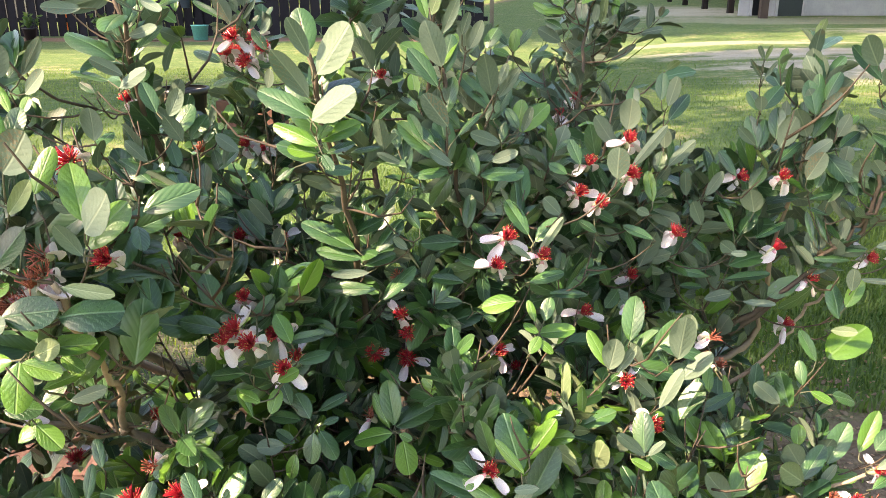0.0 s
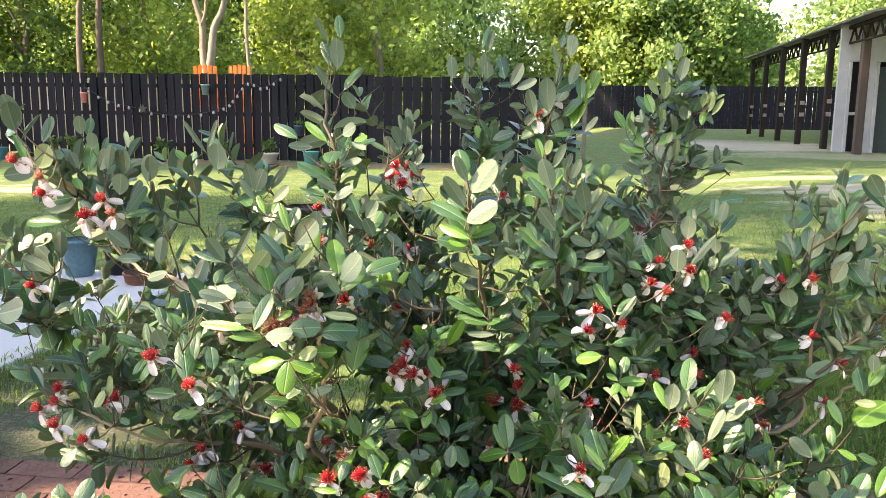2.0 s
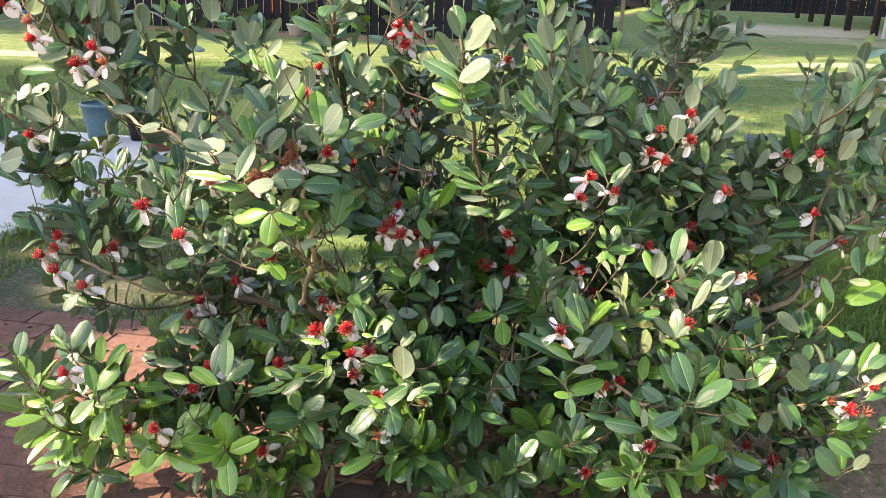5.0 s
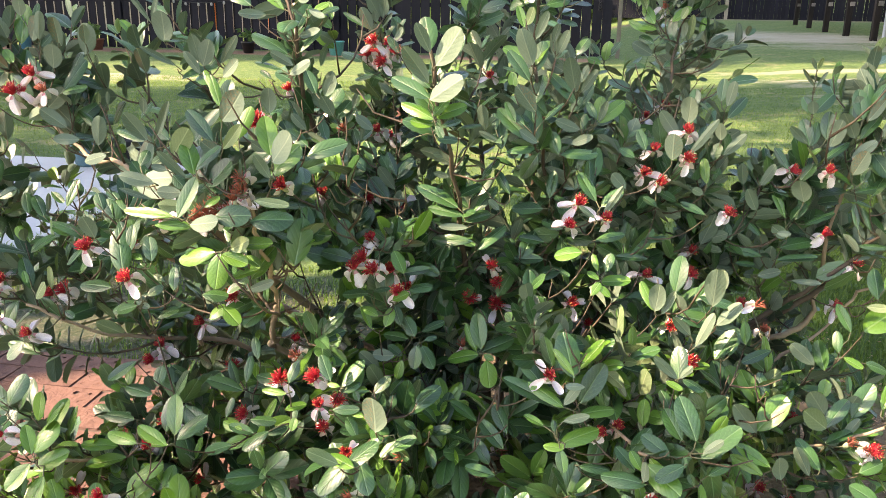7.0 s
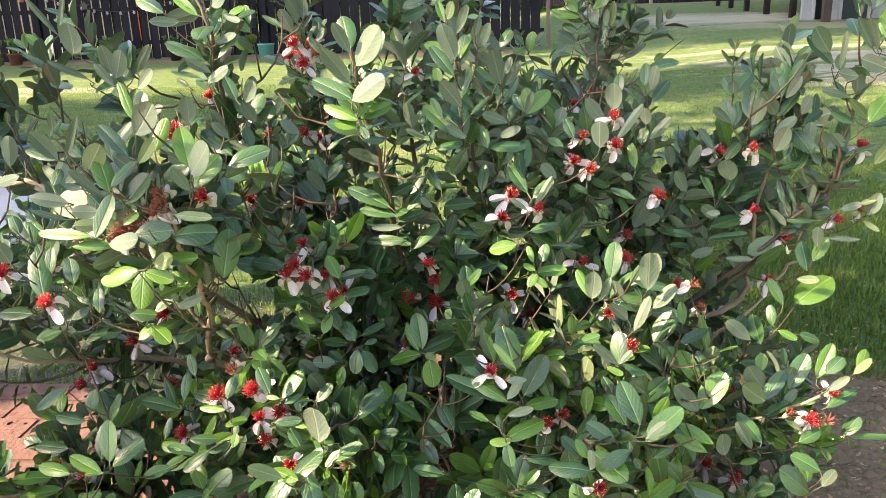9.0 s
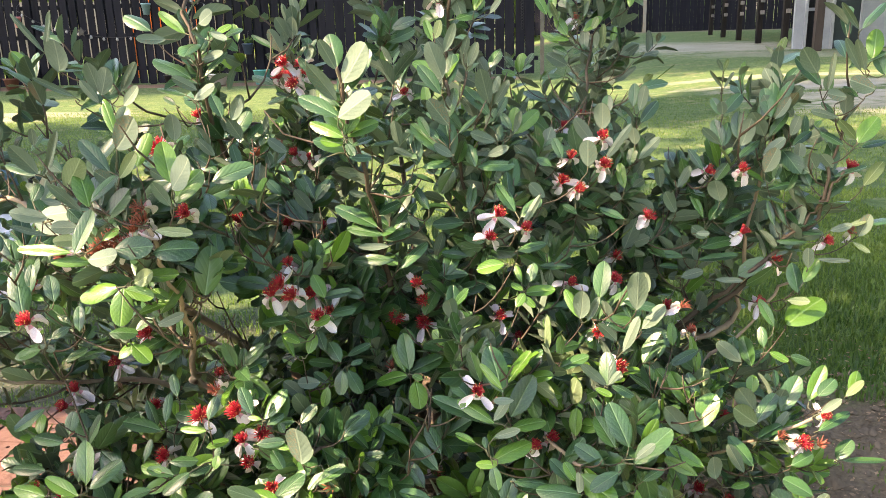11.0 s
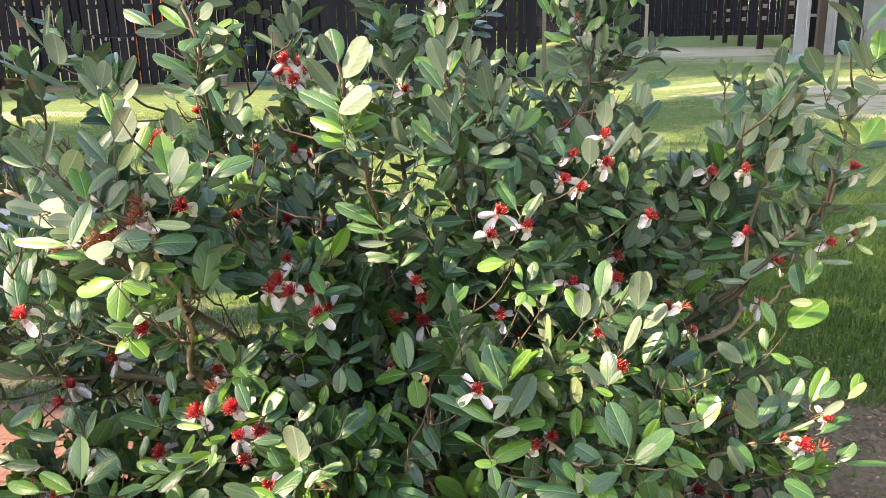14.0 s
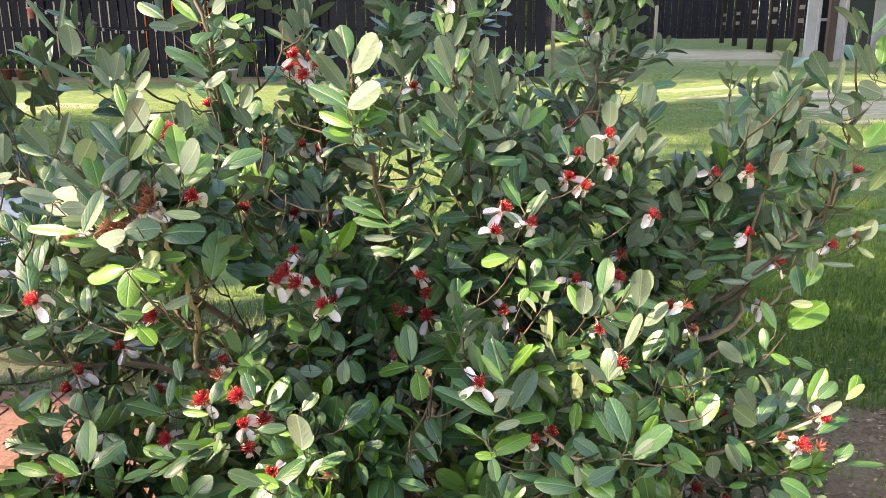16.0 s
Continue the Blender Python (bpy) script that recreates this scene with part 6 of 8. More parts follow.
LEAVES_FAR_LEFT_B = (  # far left
    -0.776, 0.950, 0.846, -0.734, 0.956, 0.858,
    -0.742, 0.900, 0.797, -0.772, 0.881, 0.828,
    -0.722, 0.900, 0.778, -0.756, 0.883, 0.779,
    -0.665, 0.880, 0.759, -0.695, 0.865, 0.750,
    -0.690, 0.900, 0.770, -0.673, 0.883, 0.818,
    -0.715, 0.980, 0.826, -0.708, 0.972, 0.847,
    -0.709, 0.950, 0.783, -0.768, 0.971, 0.819,
    -0.732, 0.980, 0.825, -0.723, 0.972, 0.847,
    -0.763, 1.000, 0.779, -0.741, 1.020, 0.826,
    -0.563, 0.800, 0.740, -0.505, 0.781, 0.751,
    -0.601, 0.850, 0.718, -0.548, 0.832, 0.710,
    -1.087, 1.000, 0.762, -1.086, 0.983, 0.808,
    -1.079, 0.980, 0.732, -1.073, 0.965, 0.773,
    -1.045, 0.980, 0.695, -1.056, 0.994, 0.731,
    -1.017, 1.000, 0.782, -1.016, 0.987, 0.817,
    -1.025, 1.000, 0.766, -1.008, 1.015, 0.798,
)
LEAF_GROUPS.append((LEAVES_FAR_LEFT_B, "TUUUUUTVTUUUUTUT", (0.35, 0.5, 0.5, 0.5, 0.45, 0.3, 0.2, 0.4, 0.3, 0.5, 0.35, 0.6, 0.9, 0.8, 0.35, 0.5,)))
LEAVES_FAR_LEFT_C = (  # far left
    -0.994, 1.000, 0.778, -0.962, 1.016, 0.794,
    -0.971, 0.980, 0.699, -0.976, 0.966, 0.734,
    -0.964, 1.000, 0.668, -0.964, 1.018, 0.716,
    -1.063, 0.980, 0.654, -1.049, 0.988, 0.665,
    -1.113, 1.000, 0.664, -1.115, 1.011, 0.691,
    -0.985, 0.960, 0.629, -0.962, 0.950, 0.610,
    -1.049, 0.960, 0.648, -0.977, 0.938, 0.668,
    -0.947, 0.980, 0.650, -0.918, 0.995, 0.666,
    -0.907, 1.000, 0.620, -0.918, 1.014, 0.656,
    -0.877, 1.000, 0.616, -0.901, 1.015, 0.652,
    -0.853, 0.980, 0.628, -0.834, 0.964, 0.671,
    -0.842, 1.020, 0.631, -0.827, 1.041, 0.680,
    -1.012, 0.970, 0.608, -1.100, 0.996, 0.628,
    -0.855, 1.000, 0.663, -0.826, 0.989, 0.644,
    -0.656, 0.840, 0.677, -0.670, 0.851, 0.704,
    -0.690, 0.840, 0.654, -0.663, 0.830, 0.668,
)
LEAF_GROUPS.append((LEAVES_FAR_LEFT_C, "TUTTTUUTTTUTTTTU", (0.5, 0.6, 0.35, 0.8, 0.5, 0.6, 0.6, 0.5, 0.5, 0.5, 0.2, 0.3, 0.25, 0.4, 0.6, 0.6,)))
LEAVES_LEFT_YOUNG_A = (  # left young
    -0.828, 0.660, 0.396, -0.827, 0.677, 0.435,
    -0.825, 0.640, 0.395, -0.881, 0.646, 0.391,
    -0.832, 0.640, 0.379, -0.860, 0.624, 0.394,
    -0.823, 0.660, 0.355, -0.880, 0.666, 0.356,
    -0.728, 0.660, 0.422, -0.712, 0.681, 0.465,
    -0.725, 0.640, 0.431, -0.756, 0.651, 0.448,
    -0.749, 0.660, 0.374, -0.735, 0.677, 0.408,
    -0.717, 0.630, 0.407, -0.735, 0.618, 0.396,
    -0.724, 0.620, 0.371, -0.761, 0.624, 0.375,
    -0.776, 0.620, 0.355, -0.823, 0.594, 0.362,
    -0.758, 0.620, 0.336, -0.801, 0.633, 0.340,
    -0.751, 0.600, 0.327, -0.799, 0.575, 0.320,
    -0.749, 0.620, 0.327, -0.732, 0.631, 0.339,
    -0.737, 0.610, 0.329, -0.716, 0.601, 0.316,
)
LEAF_GROUPS.append((LEAVES_LEFT_YOUNG_A, "TYVTTYTUYUYYTU", (0.5, 0.3, 0.2, 0.35, 0.5, 0.3, 0.55, 0.6, 0.4, 0.12, 0.5, 0.32, 0.5, 0.6,)))
LEAVES_LEFT_YOUNG_B = (  # left young
    -0.670, 0.620, 0.372, -0.686, 0.636, 0.408,
    -0.665, 0.620, 0.375, -0.642, 0.642, 0.415,
    -0.672, 0.620, 0.346, -0.625, 0.644, 0.365,
    -0.659, 0.600, 0.369, -0.684, 0.579, 0.337,
    -0.641, 0.600, 0.351, -0.657, 0.578, 0.311,
    -0.622, 0.600, 0.293, -0.644, 0.619, 0.335,
    -0.709, 0.650, 0.352, -0.717, 0.657, 0.368,
    -0.595, 0.640, 0.283, -0.599, 0.653, 0.312,
    -0.584, 0.620, 0.286, -0.584, 0.605, 0.253,
    -0.554, 0.660, 0.292, -0.540, 0.676, 0.322,
    -0.538, 0.660, 0.320, -0.505, 0.678, 0.341,
    -0.486, 0.640, 0.398, -0.525, 0.653, 0.407,
    -0.494, 0.680, 0.392, -0.490, 0.700, 0.439,
    -0.815, 0.860, 0.410, -0.883, 0.868, 0.424,
)
LEAF_GROUPS.append((LEAVES_LEFT_YOUNG_B, "YYYYYYTYYYYYTT", (0.5, 0.5, 0.45, 0.5, 0.45, 0.5, 0.5, 0.8, 0.7, 0.5, 0.5, 0.35, 0.5, 0.3,)))
LEAVES_LEFT_YOUNG_C = (  # left young
    -0.745, 0.840, 0.502, -0.726, 0.834, 0.495,
    -0.830, 0.840, 0.439, -0.856, 0.823, 0.415,
    -0.816, 0.860, 0.528, -0.840, 0.879, 0.575,
    -0.764, 0.840, 0.539, -0.742, 0.823, 0.588,
    -0.787, 0.830, 0.524, -0.761, 0.817, 0.556,
    -0.818, 0.850, 0.564, -0.809, 0.842, 0.545,
    -0.572, 0.740, 0.609, -0.590, 0.765, 0.674,
    -0.598, 0.720, 0.670, -0.604, 0.707, 0.705,
    -0.570, 0.760, 0.638, -0.570, 0.775, 0.677,
    -0.588, 0.730, 0.592, -0.641, 0.736, 0.596,
    -0.536, 0.760, 0.626, -0.545, 0.773, 0.660,
    -0.555, 0.740, 0.562, -0.580, 0.728, 0.554,
    -0.549, 0.760, 0.571, -0.528, 0.771, 0.584,
    -0.511, 0.780, 0.593, -0.514, 0.788, 0.615,
)
LEAF_GROUPS.append((LEAVES_LEFT_YOUNG_C, "TTTVVYTUTTTTTT", (0.6, 0.5, 0.45, 0.2, 0.3, 0.5, 0.45, 0.6, 0.4, 0.4, 0.6, 0.5, 0.5, 0.4,)))
LEAVES_TALL_LEFT_A = (  # tall left
    -0.438, 1.200, 1.127, -0.432, 1.177, 1.186,
    -0.452, 1.200, 1.134, -0.474, 1.218, 1.185,
    -0.455, 1.200, 1.174, -0.476, 1.176, 1.227,
    -0.431, 1.200, 1.187, -0.438, 1.216, 1.236,
    -0.447, 1.200, 1.077, -0.476, 1.175, 1.132,
    -0.424, 1.200, 1.084, -0.394, 1.220, 1.132,
    -0.404, 1.200, 1.047, -0.421, 1.185, 1.080,
)
LEAF_GROUPS.append((LEAVES_TALL_LEFT_A, "UTUTUTU", (0.5, 0.3, 0.2, 0.4, 0.25, 0.35, 0.7,)))
LEAVES_HIGH_FAR_LEFT_A = (  # high far left
    -1.024, 1.030, 1.006, -1.037, 1.004, 1.066,
    -1.004, 1.030, 0.955, -1.072, 1.053, 0.995,
    -0.978, 1.030, 0.975, -0.966, 1.049, 1.023,
    -0.852, 0.950, 0.994, -0.846, 0.937, 1.028,
    -0.851, 0.970, 0.991, -0.849, 0.982, 1.024,
    -0.820, 0.930, 0.969, -0.812, 0.919, 0.999,
    -0.812, 0.950, 0.962, -0.807, 0.960, 0.989,
    -0.793, 0.930, 0.933, -0.776, 0.914, 0.976,
    -0.758, 0.930, 0.928, -0.751, 0.914, 0.971,
    -0.724, 0.950, 0.927, -0.717, 0.938, 0.958,
)
LEAF_GROUPS.append((LEAVES_HIGH_FAR_LEFT_A, "UTTUTUTUUU", (0.5, 0.2, 0.35, 0.6, 0.5, 0.6, 0.35, 0.35, 0.4, 0.5,)))
LEAVES_SKYLINE_MID_A = (  # skyline mid
    -0.207, 1.640, 1.144, -0.207, 1.621, 1.192,
    -0.250, 1.640, 1.127, -0.252, 1.619, 1.180,
    -0.160, 1.640, 1.120, -0.160, 1.621, 1.168,
    -0.219, 1.640, 1.102, -0.214, 1.624, 1.143,
    -0.162, 1.640, 1.194, -0.145, 1.619, 1.245,
    -0.175, 1.640, 1.202, -0.160, 1.661, 1.261,
    -0.101, 1.640, 1.112, -0.069, 1.616, 1.164,
    -0.118, 1.640, 1.128, -0.133, 1.661, 1.187,
    -0.135, 1.640, 1.111, -0.093, 1.645, 1.116,
    -0.088, 1.640, 1.104, -0.034, 1.619, 1.120,
    -0.227, 1.640, 1.069, -0.271, 1.645, 1.064,
    -0.176, 1.640, 1.053, -0.143, 1.653, 1.070,
)
LEAF_GROUPS.append((LEAVES_SKYLINE_MID_A, "UUUUUTUTTUTT", (0.55, 0.5, 0.6, 0.4, 0.3, 0.3, 0.45, 0.6, 0.35, 0.4, 0.25, 0.4,)))
LEAVES_SKYLINE_BACK_A = (  # skyline back
    0.031, 1.290, 1.159, 0.039, 1.273, 1.201,
    0.013, 1.290, 1.176, 0.019, 1.300, 1.204,
    0.011, 1.290, 1.135, -0.005, 1.271, 1.181,
    0.022, 1.290, 1.206, 0.028, 1.279, 1.232,
    0.033, 1.290, 1.101, 0.048, 1.272, 1.145,
    0.009, 1.290, 1.101, 0.011, 1.305, 1.146,
    0.058, 1.290, 1.074, 0.054, 1.304, 1.116,
    0.072, 1.290, 1.074, 0.088, 1.310, 1.130,
    -0.010, 1.290, 1.046, -0.013, 1.263, 1.117,
    -0.038, 1.290, 1.038, -0.050, 1.269, 1.093,
    0.018, 1.290, 1.032, 0.052, 1.311, 1.081,
    0.040, 1.290, 1.011, 0.073, 1.319, 1.089,
    0.068, 1.290, 1.005, 0.096, 1.274, 1.033,
    0.005, 1.290, 0.997, 0.047, 1.306, 1.011,
    0.078, 1.290, 1.102, 0.079, 1.279, 1.132,
)
LEAF_GROUPS.append((LEAVES_SKYLINE_BACK_A, "UTUUUTTYUUTYUTV", (0.55, 0.5, 0.25, 0.4, 0.45, 0.35, 0.5, 0.4, 0.5, 0.4, 0.4, 0.3, 0.3, 0.4, 0.4,)))
LEAVES_SKYLINE_RIGHT_A = (  # skyline right
    0.321, 1.750, 1.183, 0.318, 1.734, 1.224,
    0.330, 1.750, 1.132, 0.340, 1.727, 1.190,
    0.308, 1.750, 1.145, 0.296, 1.764, 1.184,
    0.293, 1.750, 1.111, 0.279, 1.730, 1.161,
    0.277, 1.750, 1.094, 0.249, 1.733, 1.131,
    0.294, 1.750, 1.085, 0.294, 1.734, 1.127,
    0.267, 1.750, 1.046, 0.249, 1.768, 1.094,
    0.284, 1.750, 1.033, 0.277, 1.737, 1.068,
    0.327, 1.750, 1.103, 0.362, 1.765, 1.133,
    0.319, 1.750, 1.094, 0.350, 1.764, 1.120,
    0.348, 1.750, 1.030, 0.335, 1.735, 1.068,
)
LEAF_GROUPS.append((LEAVES_SKYLINE_RIGHT_A, "UUTUVVYVTTU", (0.5, 0.5, 0.4, 0.5, 0.4, 0.6, 0.5, 0.3, 0.4, 0.4, 0.6,)))
LEAVES_SKYLINE_RIGHT_B = (  # skyline right
    0.389, 1.750, 1.065, 0.396, 1.735, 1.103,
    0.406, 1.750, 1.052, 0.412, 1.730, 1.103,
    0.415, 1.750, 1.044, 0.440, 1.730, 1.086,
    0.391, 1.750, 1.018, 0.396, 1.763, 1.056,
    0.196, 1.750, 1.006, 0.171, 1.769, 1.054,
    0.205, 1.750, 0.997, 0.213, 1.769, 1.050,
    0.214, 1.750, 0.989, 0.227, 1.759, 1.011,
    0.247, 1.750, 1.016, 0.234, 1.766, 1.059,
    0.284, 1.750, 0.964, 0.328, 1.768, 0.995,
    0.250, 1.750, 0.946, 0.199, 1.770, 0.966,
    0.290, 1.750, 1.016, 0.293, 1.734, 1.059,
)
LEAF_GROUPS.append((LEAVES_SKYLINE_RIGHT_B, "VVVYYYYTYYV", (0.5, 0.4, 0.3, 0.5, 0.4, 0.4, 0.5, 0.3, 0.4, 0.4, 0.4,)))
LEAVES_RIGHT_MIDDLE_A = (  # right middle
    0.459, 1.240, 0.716, 0.435, 1.257, 0.753,
    0.483, 1.240, 0.695, 0.508, 1.253, 0.724,
    0.494, 1.240, 0.657, 0.478, 1.223, 0.703,
    0.384, 1.240, 0.684, 0.375, 1.225, 0.724,
    0.381, 1.240, 0.652, 0.402, 1.252, 0.677,
    0.413, 1.240, 0.636, 0.386, 1.221, 0.683,
    0.415, 1.240, 0.684, 0.434, 1.222, 0.727,
    0.465, 1.240, 0.625, 0.441, 1.263, 0.680,
    0.476, 1.240, 0.620, 0.498, 1.254, 0.654,
    0.473, 1.240, 0.587, 0.437, 1.225, 0.613,
    0.464, 1.240, 0.567, 0.525, 1.260, 0.582,
    0.426, 1.240, 0.587, 0.406, 1.252, 0.611,
    0.502, 1.240, 0.614, 0.557, 1.260, 0.639,
    0.519, 1.240, 0.736, 0.562, 1.258, 0.770,
    0.571, 1.240, 0.710, 0.586, 1.221, 0.759,
)
LEAF_GROUPS.append((LEAVES_RIGHT_MIDDLE_A, "TTUUTUUYTUTTTTU", (0.35, 0.6, 0.8, 0.45, 0.5, 0.4, 0.35, 0.25, 0.6, 0.5, 0.4, 0.35, 0.2, 0.25, 0.55,)))
LEAVES_RIGHT_MIDDLE_B = (  # right middle
    0.579, 1.240, 0.678, 0.646, 1.248, 0.694,
    0.588, 1.240, 0.696, 0.599, 1.250, 0.724,
    0.610, 1.240, 0.673, 0.626, 1.254, 0.707,
    0.654, 1.240, 0.683, 0.641, 1.253, 0.713,
    0.661, 1.240, 0.715, 0.638, 1.226, 0.748,
    0.691, 1.240, 0.716, 0.663, 1.227, 0.745,
    0.648, 1.240, 0.646, 0.619, 1.225, 0.681,
    0.612, 1.240, 0.652, 0.584, 1.253, 0.665,
    0.595, 1.240, 0.609, 0.586, 1.258, 0.653,
    0.616, 1.240, 0.609, 0.602, 1.257, 0.648,
    0.631, 1.240, 0.603, 0.673, 1.245, 0.613,
    0.659, 1.240, 0.576, 0.605, 1.247, 0.580,
    0.594, 1.240, 0.565, 0.654, 1.247, 0.552,
    0.683, 1.240, 0.593, 0.644, 1.245, 0.597,
    0.698, 1.240, 0.651, 0.729, 1.244, 0.656,
)
LEAF_GROUPS.append((LEAVES_RIGHT_MIDDLE_B, "TTTTUUUTTTTTTTT", (0.22, 0.5, 0.7, 0.5, 0.7, 0.5, 0.3, 0.2, 0.25, 0.25, 0.2, 0.22, 0.25, 0.2, 0.25,)))
LEAVES_RIGHT_MIDDLE_C = (  # right middle
    0.693, 1.240, 0.699, 0.754, 1.247, 0.713,
    0.698, 1.240, 0.598, 0.731, 1.225, 0.612,
    0.732, 1.240, 0.609, 0.757, 1.228, 0.617,
    0.750, 1.240, 0.587, 0.762, 1.222, 0.634,
    0.741, 1.240, 0.576, 0.767, 1.225, 0.559,
    0.678, 1.240, 0.543, 0.730, 1.216, 0.545,
    0.749, 1.240, 0.683, 0.769, 1.219, 0.733,
    0.768, 1.240, 0.609, 0.807, 1.253, 0.622,
    0.433, 1.240, 0.548, 0.365, 1.249, 0.563,
    0.430, 1.240, 0.509, 0.468, 1.223, 0.526,
    0.494, 1.240, 0.504, 0.541, 1.220, 0.505,
    0.460, 1.240, 0.543, 0.535, 1.249, 0.546,
    0.387, 1.240, 0.532, 0.425, 1.244, 0.530,
    0.374, 1.240, 0.576, 0.364, 1.252, 0.606,
)
LEAF_GROUPS.append((LEAVES_RIGHT_MIDDLE_C, "TUVUVUVTTUUTTT", (0.18, 0.4, 0.4, 0.5, 0.3, 0.18, 0.4, 0.4, 0.25, 0.45, 0.25, 0.2, 0.3, 0.5,)))
LEAVES_OUTER_A = (  # outer
    0.547, 0.860, 0.238, 0.498, 0.848, 0.287,
    0.566, 0.860, 0.251, 0.578, 0.848, 0.289,
)
LEAF_GROUPS.append((LEAVES_OUTER_A, "TU", (0.5, 0.45,)))


def triples(*lists):
    return [Vector(l[i:i + 3]) for l in lists for i in range(0, len(l), 3)]


SHRUB = thing("shrub", pose(BASE.x, BASE.y, 0), "leafy flowering guava shrub with grey-green leaves and red-brush blossoms", "shrub")
SHRUB_AT = Matrix.Translation((-BASE.x, -BASE.y, 0))
srng = np.random.default_rng(21)


def V(*a):
    return Vector(a)


class Wood:
    """The growing frame of limbs and twigs: where new wood can start."""

    def __init__(self):
        self.at, self.run = [], []

    def add(self, points, runs):
        self.at.extend(points)
        self.run.extend(runs)

    def best(self, tip):
        p = np.array([tuple(q) for q in self.at])
        d = tip - BASE
        gap = np.linalg.norm(p - np.array(tip), axis=1)
        above = np.maximum(0, p[:, 2] - (tip.z - 0.03)) * 4
        cost = gap + 0.22 * np.array(self.run) + above + np.where(gap < 0.05, 0.3, 0)
        return int(np.argmin(cost))

    def close(self, q):
        p = np.array([tuple(e) for e in self.at])
        return self.at[int(np.argmin(np.linalg.norm(p - np.array(q), axis=1)))]


wood = Wood()
limb_lines = []
for key, pts in BOUGHS.items():
    line = smooth_line([BASE, *pts], 6)
    line = [p + Vector(srng.normal(0, 0.004, 3)) if 0 < i < len(line) - 1 else p for i, p in enumerate(line)]
    run = np.concatenate([[0], np.cumsum([(b - a).length for a, b in zip(line, line[1:])])])
    limb_lines.append((key, line, run))
    keep = [i for i, r in enumerate(run) if r > 0.22]
    wood.add([line[i] for i in keep], [run[i] for i in keep])
for key, line, run in limb_lines:
    n = len(line)
    total = run[-1]
    r0 = 0.005 + 0.0068 * total
    v, f = tube_arrays([SHRUB_AT @ p for p in line], [max(0.0028, r0 * (1 - 0.86 * (r / total) ** 0.8)) * (1 + 0.10 * math.sin(37 * r)) for r in run], 8)
    put("limb", mesh_of("limb", v, f, [TWIG if "far_right" in key or "upright" in key or "back" in key or "tall" in key or "mid" in key else LIT_BARK]), SHRUB)

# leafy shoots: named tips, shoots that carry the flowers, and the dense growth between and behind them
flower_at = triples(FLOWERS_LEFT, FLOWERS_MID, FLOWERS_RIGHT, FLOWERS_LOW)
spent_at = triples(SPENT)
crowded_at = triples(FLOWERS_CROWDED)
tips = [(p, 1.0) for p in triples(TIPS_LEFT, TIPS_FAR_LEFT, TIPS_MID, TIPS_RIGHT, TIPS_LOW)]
for p in flower_at:
    a = srng.uniform(0, 2 * math.pi)
    tips.append((p + V(0.035 * math.cos(a), 0.03 + 0.03 * abs(math.sin(a)), srng.uniform(0.005, 0.06)), 0.85))
seed_tips = [p for p, _ in tips]
for p in seed_tips:
    high = p.z > 0.78
    for k in range(2 if high or p.x < -0.72 else 4):
        q = p + V(srng.normal(0, 0.055 if high else 0.065), srng.uniform(0.04, 0.16 + 0.08 * k), srng.normal(-0.11 if high else -0.045 - 0.02 * k, 0.045))
        if q.z > 0.06 and (q.xy - BASE.xy).length < 1.15:
            tips.append((q, 0.95))
    if -0.45 < p.x < 0.5 and 0.15 < p.z < 0.9:
        for k in range(2):
            tips.append((p + V(srng.normal(0, 0.07), srng.uniform(0.12, 0.38), srng.normal(-0.05, 0.05)), 1.0))


def right_edge(y, z):
    """How far the dense growth reaches to the right at each height, set to fit the camera's view."""
    return np.interp(z, (0.0, 0.30, 0.38, 0.50, 0.56, 1.2), (0.70, 0.70, 0.58, 0.60, 0.71, 0.74)) + 0.12 * (y - 1.25)


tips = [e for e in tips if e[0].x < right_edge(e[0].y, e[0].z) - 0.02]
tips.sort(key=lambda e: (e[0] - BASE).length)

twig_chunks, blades = [], []
